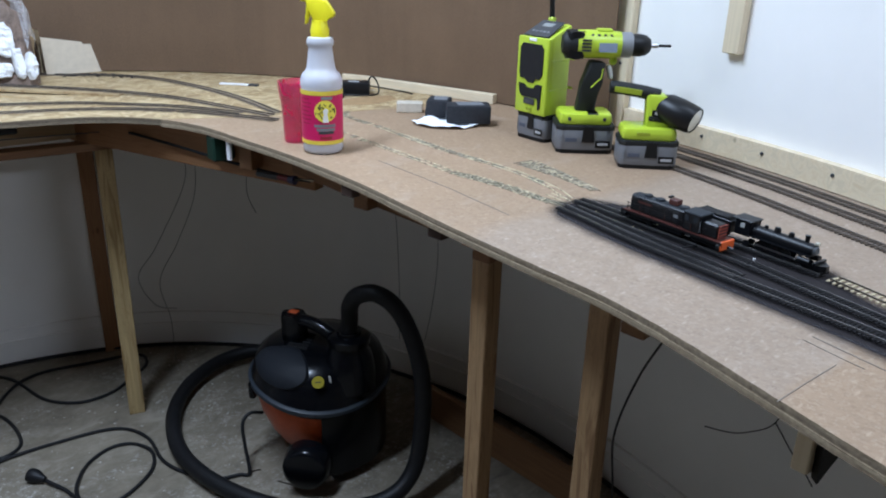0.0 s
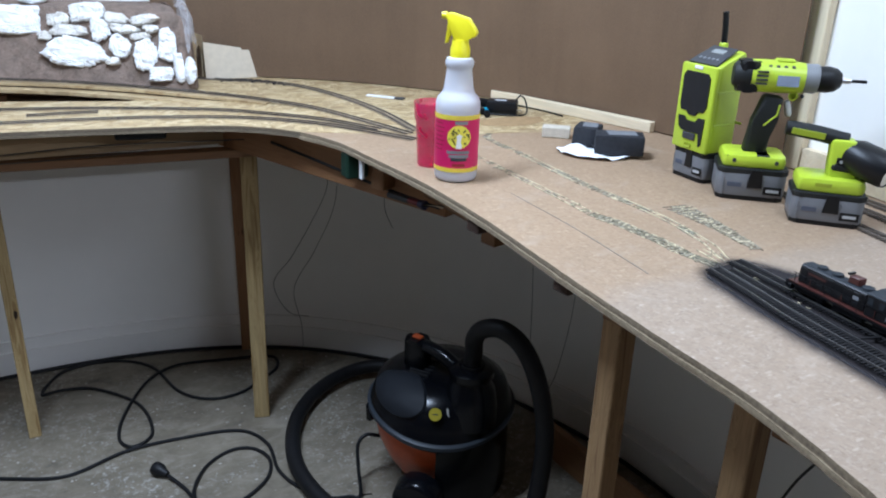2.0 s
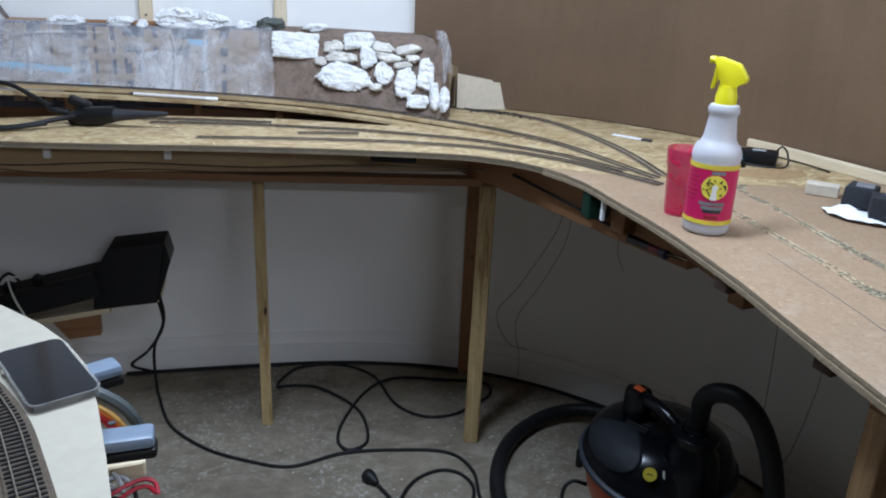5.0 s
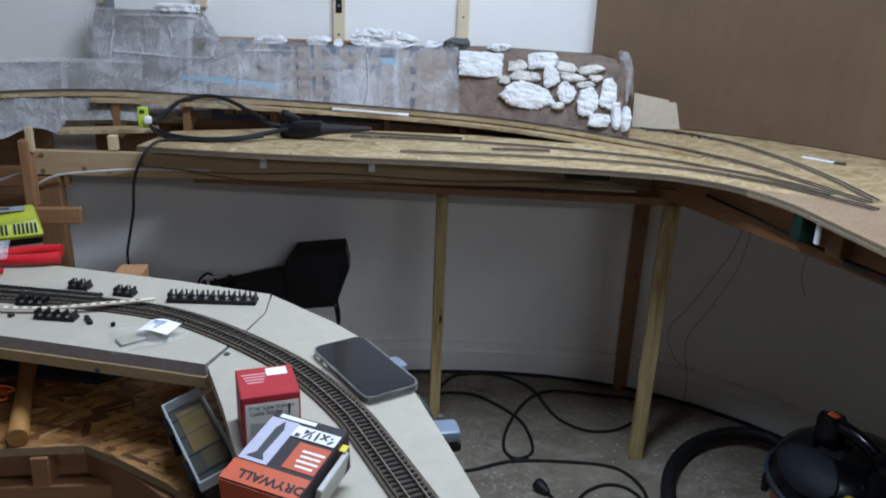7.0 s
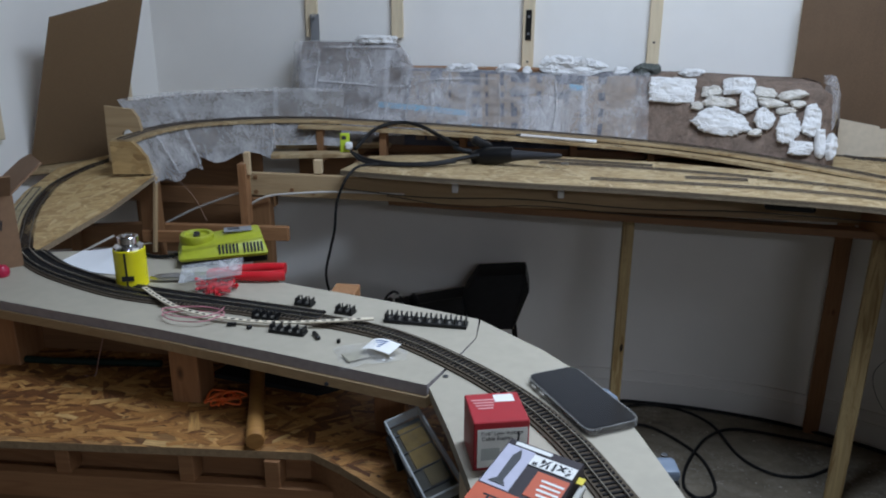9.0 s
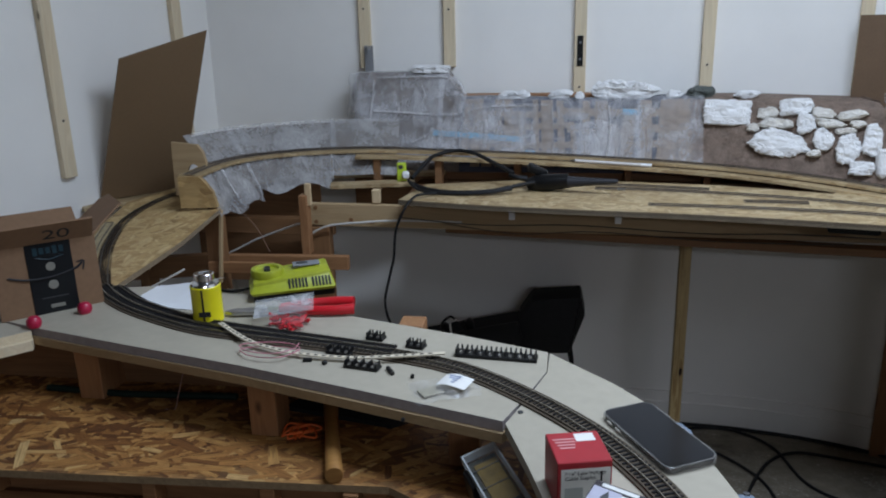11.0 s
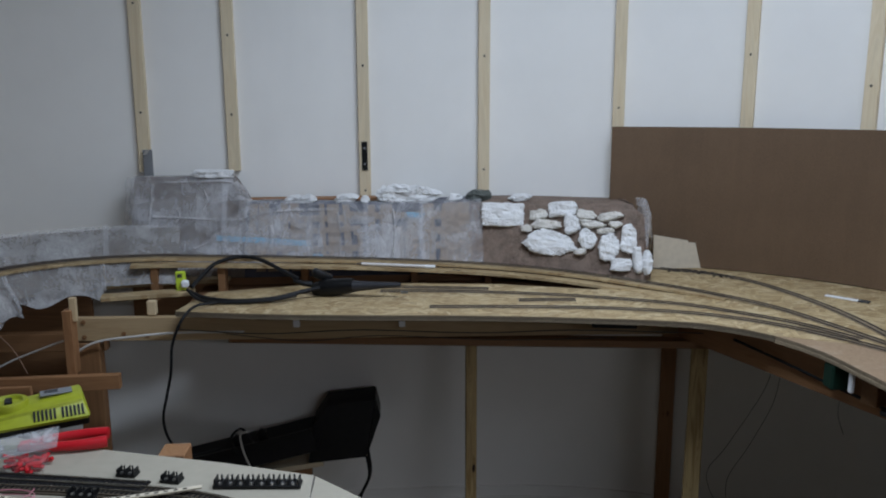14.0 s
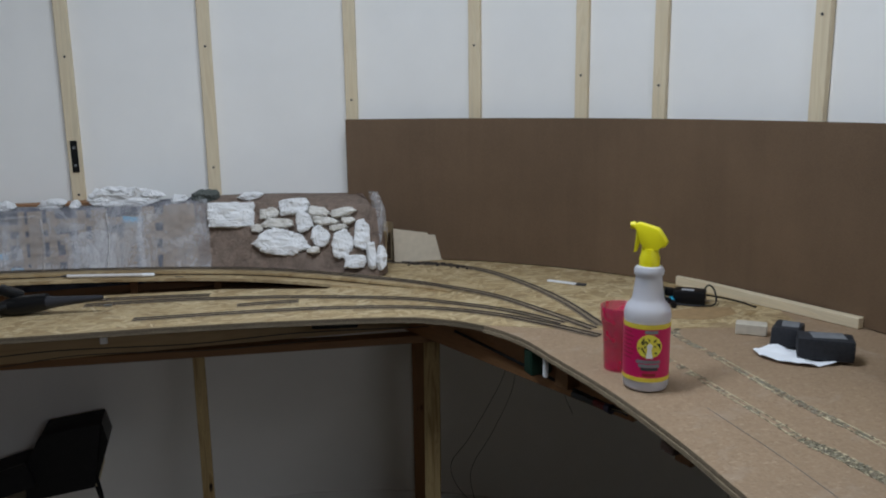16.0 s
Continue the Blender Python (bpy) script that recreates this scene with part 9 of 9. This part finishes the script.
part("wheel", cyl(0.064, 0.056, 0.055, pose(-0.026, -0.172, 0.085, 90, 0, -14), 28, bevel=0.010), VACBLACK, vc, "black drain cap", smooth=True)
part("latch", box(0.05, 0.018, 0.05, pose(-0.168, -0.045, 0.225, 0, 0, 75), 0.005), VACBLACK, vc, "black side latch", smooth=True)
HOSE = [(0.9870, 1.439, 0.362), (0.981, 1.424, 0.41), (0.964, 1.397, 0.462), (0.962, 1.362, 0.503), (0.985, 1.322, 0.516), (1.015, 1.283, 0.485), (1.038, 1.25, 0.41), (1.053, 1.23, 0.30), (1.05, 1.225, 0.18), (1.02, 1.215, 0.075), (0.955, 1.22, 0.020), (0.86, 1.265, 0.002), (0.765, 1.345, -0.002), (0.690, 1.47, -0.002), (0.648, 1.63, -0.002), (0.655, 1.78, -0.002), (0.715, 1.93, -0.001), (0.82, 2.045, 0.0), (0.95, 2.095, 0.01), (1.06, 2.06, 0.02), (1.12, 1.96, 0.01), (1.14, 1.84, 0.0)]
hl = even(spline([Vector(p) for p in HOSE], 8), 0.0032)
bm = bmesh.new()
rings, up = [], None
for i, p in enumerate(hl):
    d = (hl[min(i + 1, len(hl) - 1)] - hl[max(i - 1, 0)]).normalized()
    up = d.orthogonal().normalized() if up is None else (up - d * up.dot(d)).normalized()
    sd2 = d.cross(up)
    r = 0.0210 if i % 2 else 0.0202
    rings.append([bm.verts.new(p + r * (math.cos(a) * up + math.sin(a) * sd2)) for a in (2 * math.pi * k / 16 for k in range(16))])
for a, b in zip(rings, rings[1:]):
    for k in range(16):
        bm.faces.new((a[k], a[(k + 1) % 16], b[(k + 1) % 16], b[k]))
part("hose", bm, RUBBER, vc, "ribbed black hose", vc.matrix_basis.inverted(), smooth=True)
solo("vacuum_cord", tube([(0.835, 1.625, 0.10), (0.80, 1.63, 0.11), (0.775, 1.625, 0.09), (0.765, 1.60, 0.04), (0.755, 1.565, -0.02), (0.735, 1.58, -0.024), (0.68, 1.605, -0.025), (0.63, 1.68, -0.025), (0.607, 1.766, -0.025), (0.616, 1.89, -0.025), (0.565, 1.985, -0.025), (0.42, 2.02, -0.025), (0.267, 2.025, -0.0235), (0.12, 1.985, -0.025), (0.0, 2.03, -0.025), (-0.12, 2.11, -0.025), (-0.225, 2.24, -0.025), (-0.275, 2.40, -0.02), (-0.285, 2.43, 0.02), (-0.282, 2.43, 0.14), (-0.245, 2.42, 0.24), (-0.252, 2.415, 0.335)], 0.0048, 8, n=8), WIREB, "black power cord winding over the concrete", "power cord", smooth=True)
solo("extension_lead", tube([(-0.30, 2.50, 0.02), (-0.36, 2.47, 0.065), (-0.30, 2.44, 0.13), (-0.25, 2.43, 0.22), (-0.262, 2.425, 0.33)], 0.0045, 8, n=8), WIREB, "short black lead hanging from the black box", "power cord", smooth=True)
solo("trailing_cable", tube([(0.088, 2.425, -0.025), (0.10, 2.47, -0.025), (0.166, 2.55, -0.025), (0.30, 2.552, -0.025), (0.408, 2.459, -0.025), (0.457, 2.268, -0.025), (0.532, 2.185, -0.025), (0.622, 2.18, -0.025), (0.70, 2.225, -0.025), (0.768, 2.277, -0.025), (0.785, 2.34, -0.025), (0.742, 2.372, -0.0245), (0.64, 2.40, -0.025), (0.483, 2.432, -0.025), (0.378, 2.362, -0.022), (0.289, 2.209, -0.025), (0.258, 2.091, -0.025), (0.288, 2.035, -0.022), (0.345, 2.085, -0.025), (0.335, 2.25, -0.025), (0.232, 2.389, -0.022), (0.15, 2.428, -0.025), (0.088, 2.425, -0.0245)], 0.0048, 8, n=8), WIREB, "black extension cord looped on the concrete by the wall", "power cord", smooth=True)
pc = thing("plug_cord", pose(0, 0, 0), "black cord ending in a moulded socket on the floor", "power cord")
part("cord", tube([(0.345, 1.862, -0.02), (0.372, 1.80, -0.024), (0.388, 1.742, -0.025), (0.43, 1.685, -0.025), (0.49, 1.69, -0.025), (0.57, 1.745, -0.025), (0.600, 1.82, -0.025), (0.575, 1.885, -0.025), (0.52, 1.905, -0.025), (0.45, 1.872, -0.025), (0.400, 1.80, -0.021), (0.385, 1.735, -0.0165), (0.40, 1.66, -0.025), (0.44, 1.58, -0.025), (0.45, 1.45, -0.025)], 0.0048, 8, n=8), WIREB, pc, smooth=True)
part("socket", lathe([(0.0001, 0.0), (0.017, 0.001), (0.0185, 0.006), (0.0175, 0.022), (0.012, 0.034), (0.0075, 0.046), (0.0001, 0.047)], 18, m=look((0.318, 1.903, -0.012), (0.345, 1.862, -0.017)) @ pose(0, 0, 0, 180, 0, 0)), RUBBER, pc, "moulded black socket", smooth=True)
solo("wall_cable", tube([(p.x, p.y, FLOOR + 0.008) for p in inset(span(WALLPLAN, 1.05, 4.3, 0.12), 0.022)], 0.006, 8, n=3), WIREB, "black cable along the foot of the curved wall", "cable", smooth=True)
board("floor_plank", (1.30, 1.52, FLOOR + 0.05), (1.32, 0.95, FLOOR + 0.05), 0.02, 0.10, PINE_DARK, "dark reddish plank standing along the wall", "plank")
for pts in ([(0.74, 1.58, -0.029), (0.77, 1.575, -0.027), (0.79, 1.57, -0.029)], [(0.80, 1.50, -0.0285), (0.815, 1.47, -0.026), (0.83, 1.45, -0.0285)]):
    solo("wire_scrap", tube(pts, 0.0016, 5), TIE, "stray wire clipping on the floor", "wire", "wire scraps", smooth=True)
rng = random.Random(21)
bm = bmesh.new()
for k in range(900):
    x, y = rng.uniform(-0.35, 1.1), rng.uniform(1.55, 2.5)
    if noise.noise(Vector((x * 5, y * 5, 3))) + 0.5 * noise.noise(Vector((x * 17, y * 17, 8))) < 0.0:
        continue
    r, a0, n = rng.choice((0.0012, 0.0018, 0.0026, 0.004)), rng.uniform(0, 6.3), rng.randint(5, 7)
    ring = [(x + r * rng.uniform(0.5, 1.5) * math.cos(a0 + 2 * math.pi * q / n), y + r * 0.7 * rng.uniform(0.5, 1.5) * math.sin(a0 + 2 * math.pi * q / n)) for q in range(n)]
    prism(ring, FLOOR + 0.0001, FLOOR + 0.0004 + 0.15 * r, bm)
solo("plaster_crumbs", bm, plain("trodden_plaster", (0.40, 0.37, 0.32), 0.9, var=0.4, scale=80), "trodden plaster flakes scattered on the concrete floor", "crumbs", kind="stuff", centre=False)

# ---- black box on its bracket, with leads ----
am = thing("speaker_box", pose(-0.321, 2.450, 0.306, 0, 0, 0) @ Matrix.Diagonal((1, 1, 0.90, 1)), "black speaker box on a wall bracket under the deck", "speaker")
bm = prism([(-0.115, -0.012), (-0.098, 0.125), (-0.055, 0.200), (0.098, 0.216), (0.066, 0.004)], -0.06, 0.06, bevel=0.004, m=pose(0, 0, 0, 90, 0, 0))
part("cabinet", bm, BLACKMATT, am, smooth=True)
part("side_panel", prism([(0.099, 0.214), (0.112, 0.148), (0.068, 0.004)], -0.058, 0.050, m=pose(0, 0, 0, 90, 0, 0)), BLACK, am)
tr = thing("black_tray", pose(-0.66, 2.42, 0.316, 0, -13, 0), "long black equipment tray tilted on a bracket", "tray")
part("tray", box(0.52, 0.12, 0.07, pose(0, 0, 0.01), 0.004), BLACKMATT, tr)
part("lip", box(0.52, 0.006, 0.012, pose(0, -0.062, 0.048)), BLACK, tr)
for x, h2 in ((0.10, 0.05), (0.02, 0.035)):
    part("plug", prism([(-0.012, 0.0), (0.014, 0.0), (0.016, 0.024), (0.004, 0.036), (-0.012, 0.028)], -0.012, 0.012, bevel=0.003, m=pose(x, -0.03, 0.045, 90, 0, 0)), BLACK, tr, "black plug", smooth=True)
solo("white_lead", tube([(-0.60, 2.32, 0.44), (-0.625, 2.31, 0.435), (-0.618, 2.31, 0.38), (-0.60, 2.31, 0.33), (-0.575, 2.31, 0.26)], 0.003, 6), WIREW, "white lead hanging over the black tray", "wire", smooth=True)
solo("black_lead", tube([(-0.64, 2.33, 0.37), (-0.655, 2.32, 0.42), (-0.625, 2.32, 0.45), (-0.60, 2.325, 0.42), (-0.585, 2.33, 0.40)], 0.0038, 6), WIREB, "black lead looped over the tray", "wire", smooth=True)
br = thing("wall_bracket", pose(0, 0, 0), "pine shelf bracket screwed to the wall", "bracket")
part("arm", box(0.42, 0.19, 0.016, pose(-0.60, 2.49, 0.262, 0, -8, 0)), PINE_PALE, br)
part("arm", box(0.16, 0.17, 0.016, pose(-0.33, 2.50, 0.305, 0, -4, 0)), PINE_PALE, br)
part("gusset", prism([(-0.56, 0.25), (-0.43, 0.285), (-0.43, 0.20), (-0.52, 0.19)], 0, 0.03, m=pose(0, 2.45, 0, 90, 0, 0)), PINE_WARM, br)

# ---- rotary tool, plug strip and cords on the deck ----
rt = thing("rotary_tool", pose(-0.30, 2.135, TOP + 0.024, 0, 0, -14), "black rotary tool lying on the deck", "rotary tool")
part("body", lathe([(0.0001, -0.085), (0.016, -0.083), (0.022, -0.06), (0.024, -0.03), (0.021, 0.01), (0.019, 0.03), (0.0001, 0.032)], 20, m=pose(0, 0, 0.004, 0, 82, 0)), BLACK, rt, smooth=True)
part("grip_band", lathe([(0.0205, -0.012), (0.0212, -0.004), (0.0205, 0.004)], 20, m=pose(0, 0, 0.004, 0, 82, 0)), GREYP, rt, "grey band", smooth=True)
part("nose", lathe([(0.016, 0.030), (0.0135, 0.05), (0.0095, 0.10), (0.0065, 0.145), (0.0045, 0.160), (0.0001, 0.161)], 18, m=pose(0, -0.004, 0.004, 0, 86, 0)), plain("charcoal_nose", (0.03, 0.03, 0.034), 0.45), rt, "tapered charcoal nose", smooth=True)
part("collet", cyl(0.0035, 0.003, 0.018, pose(0.160, -0.004, -0.006, 0, 88, 0), 10), STEEL, rt, "steel collet")
part("switch_block", box(0.056, 0.030, 0.024, pose(-0.062, 0.016, 0.028, 0, 26, 24), 0.007, 2), BLACK, rt, smooth=True)
part("cord_sleeve", tube([(-0.085, 0.0, 0.006), (-0.11, -0.006, 0.010), (-0.135, -0.004, 0.016)], 0.008, 10, taper=lambda t: 1.0 - 0.3 * t), RUBBER, rt, smooth=True)
op = thing("outlet_tag", pose(-0.735, 2.185, 0.905, 0, 0, 8), "lime green outlet cover with a white plug", "outlet")
part("cover", box(0.026, 0.008, 0.058, pose(0, 0, 0.029), 0.002), plain("acid_lime", (0.52, 0.66, 0.05), 0.4), op)
part("plug", box(0.020, 0.020, 0.020, pose(0.012, -0.014, 0.026), 0.004), WHITE, op, "white plug", smooth=True)
part("slot", box(0.012, 0.001, 0.010, pose(-0.002, -0.0046, 0.046)), DARKGREY, op)
for pts, r, lab in (([(-0.70, 2.155, 0.925), (-0.68, 2.20, 0.948), (-0.655, 2.26, 0.968), (-0.60, 2.29, 0.979), (-0.54, 2.275, 0.974), (-0.47, 2.21, 0.955), (-0.42, 2.16, 0.94)], 0.0056, "thick black cord looping up behind the rotary tool"),
                    ([(-0.705, 2.15, 0.915), (-0.66, 2.12, 0.905), (-0.58, 2.09, 0.902), (-0.48, 2.09, 0.906), (-0.40, 2.115, 0.918), (-0.36, 2.12, 0.925)], 0.0056, "thick black cord running along the deck"),
                    ([(-0.71, 2.15, 0.92), (-0.67, 2.10, 0.905), (-0.60, 2.075, 0.902), (-0.50, 2.075, 0.904), (-0.42, 2.10, 0.91)], 0.0045, "second black cord beside the first"),
                    ([(-0.62, 2.075, 0.902), (-0.665, 2.03, 0.905), (-0.690, 1.995, 0.880), (-0.715, 1.99, 0.82), (-0.724, 1.99, 0.745), (-0.745, 2.02, 0.68), (-0.765, 2.04, 0.60), (-0.76, 2.08, 0.52), (-0.73, 2.15, 0.45), (-0.68, 2.30, 0.40)], 0.0036, "black cord hanging off the deck to the tray")):
    solo("tool_cord", tube(pts, r, 8, n=8), WIREB, lab, "cord", "cords of the rotary tool", smooth=True)

# ---- wall fittings ----
p, d = along(WALLPLAN, 1.206)
cp = thing("strap_hinge", pose(p.x, p.y - 0.0225, 1.194, 0, 0, 0), "small black metal catch on a furring strip", "catch")
part("plate", box(0.018, 0.005, 0.09, None, 0.001, base=True), BLACK, cp)
for z in (0.02, 0.07):
    part("rivet", cyl(0.004, 0.004, 0.002, pose(0, -0.0025, z, 90, 0, 0), 10), GREYP, cp)
p, d = along(WALLPLAN, 0.53)
bk = thing("shelf_bracket", pose(p.x + 0.012, p.y - 0.024, 1.165, 0, 0, 14), "grey metal angle bracket sticking out from a strip", "bracket")
part("plate", box(0.028, 0.003, 0.10, None, 0.0008, base=True), GREYP, bk)
part("arm", box(0.010, 0.215, 0.002, pose(0, -0.1075, 0.098)), GREYP, bk)

# ---- wires under the curve ----
for pts, r, lab in (([(0.66, 1.86, 0.835), (0.70, 1.72, 0.83), (0.76, 1.56, 0.815), (0.80, 1.42, 0.812), (0.815, 1.34, 0.815)], 0.0035, "dark twisted pair slung below the deck edge"),
                    ([(0.80, 1.93, 0.83), (0.86, 2.05, 0.74), (0.905, 2.15, 0.60), (0.80, 2.15, 0.42), (0.72, 2.10, 0.36), (0.76, 2.10, 0.26), (0.83, 2.12, 0.22)], 0.0011, "thin wire hanging in a slack curve below the deck"),
                    ([(0.86, 1.98, 0.83), (0.92, 2.10, 0.70), (0.93, 2.15, 0.55), (0.86, 2.14, 0.42), (0.78, 2.10, 0.33), (0.80, 2.10, 0.20), (0.80, 2.10, 0.06)], 0.0011, "second thin wire hanging below the deck"),
                    ([(0.97, 1.80, 0.82), (0.985, 1.90, 0.70), (1.0, 1.95, 0.60), (1.04, 1.98, 0.52)], 0.001, "short thin wire hanging below the deck"),
                    ([(1.16, 1.50, 0.82), (1.20, 1.52, 0.60), (1.22, 1.53, 0.40), (1.23, 1.54, 0.22)], 0.0012, "thin wire hanging straight down in the shade"),
                    ([(1.26, 1.45, 0.82), (1.31, 1.48, 0.60), (1.33, 1.50, 0.42), (1.30, 1.50, 0.25), (1.27, 1.50, 0.18)], 0.0012, "thin wire hanging in the dark under the deck"),
                    ([(0.80, 0.46, 0.83), (0.84, 0.52, 0.72), (0.83, 0.54, 0.62), (0.86, 0.55, 0.50), (0.855, 0.55, 0.42)], 0.0016, "thin black wire hanging beside a leg"),
                    ([(0.80, 0.392, 0.728), (0.805, 0.365, 0.732), (0.80, 0.340, 0.747), (0.80, 0.309, 0.777), (0.79, 0.295, 0.84)], 0.0013, "stiff black wire curving below the deck edge"),
                    ([(0.80, 0.309, 0.777), (0.80, 0.285, 0.75), (0.80, 0.27, 0.737), (0.80, 0.255, 0.72)], 0.0013, "black wire dropping below the deck edge")):
    solo("wire", tube(pts, r if r > 0.0014 else 0.0008, 6, n=7), WIREB if r > 0.0012 else THINWIRE, lab, "wire", "wires under the deck", smooth=True)
ct = thing("wire_connector", look((0.775, 1.47, 0.808), (0.81, 1.35, 0.812)), "dark wire splice with a red sleeve", "wire connector")
part("sleeve", cyl(0.007, 0.007, 0.06, pose(0, 0, -0.07), 10), DARKGREY, ct, smooth=True)
part("sleeve", cyl(0.0062, 0.0062, 0.03, pose(0, 0, -0.10), 10), plain("dark_red_sleeve", (0.16, 0.01, 0.015), 0.4), ct, "dark red sleeve", smooth=True)
part("cap", cyl(0.010, 0.008, 0.016, pose(0, 0, -0.116), 12), plain("navy_cap", (0.02, 0.02, 0.07), 0.4), ct, "navy cap", smooth=True)
for k in range(3):
    part("tail", tube([(0.002 * k, 0, -0.115), (0.004 * k - 0.003, 0.004, -0.14), (0.010 * k - 0.010, 0.006, -0.165)], 0.0018, 5), PINE_PALE if k % 2 else WIREB, ct)
solo("black_bracket", prism([(-0.02, 0.0), (0.03, 0.0), (0.02, -0.03), (0.0, -0.06), (-0.02, -0.095), (-0.022, -0.05)], -0.008, 0.008, bevel=0.002, m=pose(0.735, 0.222, 0.8745, 90, 0, -40) @ Matrix.Diagonal((0.7, 1, 1, 1))), BLACK, "black metal bracket hanging under the deck edge", "bracket")
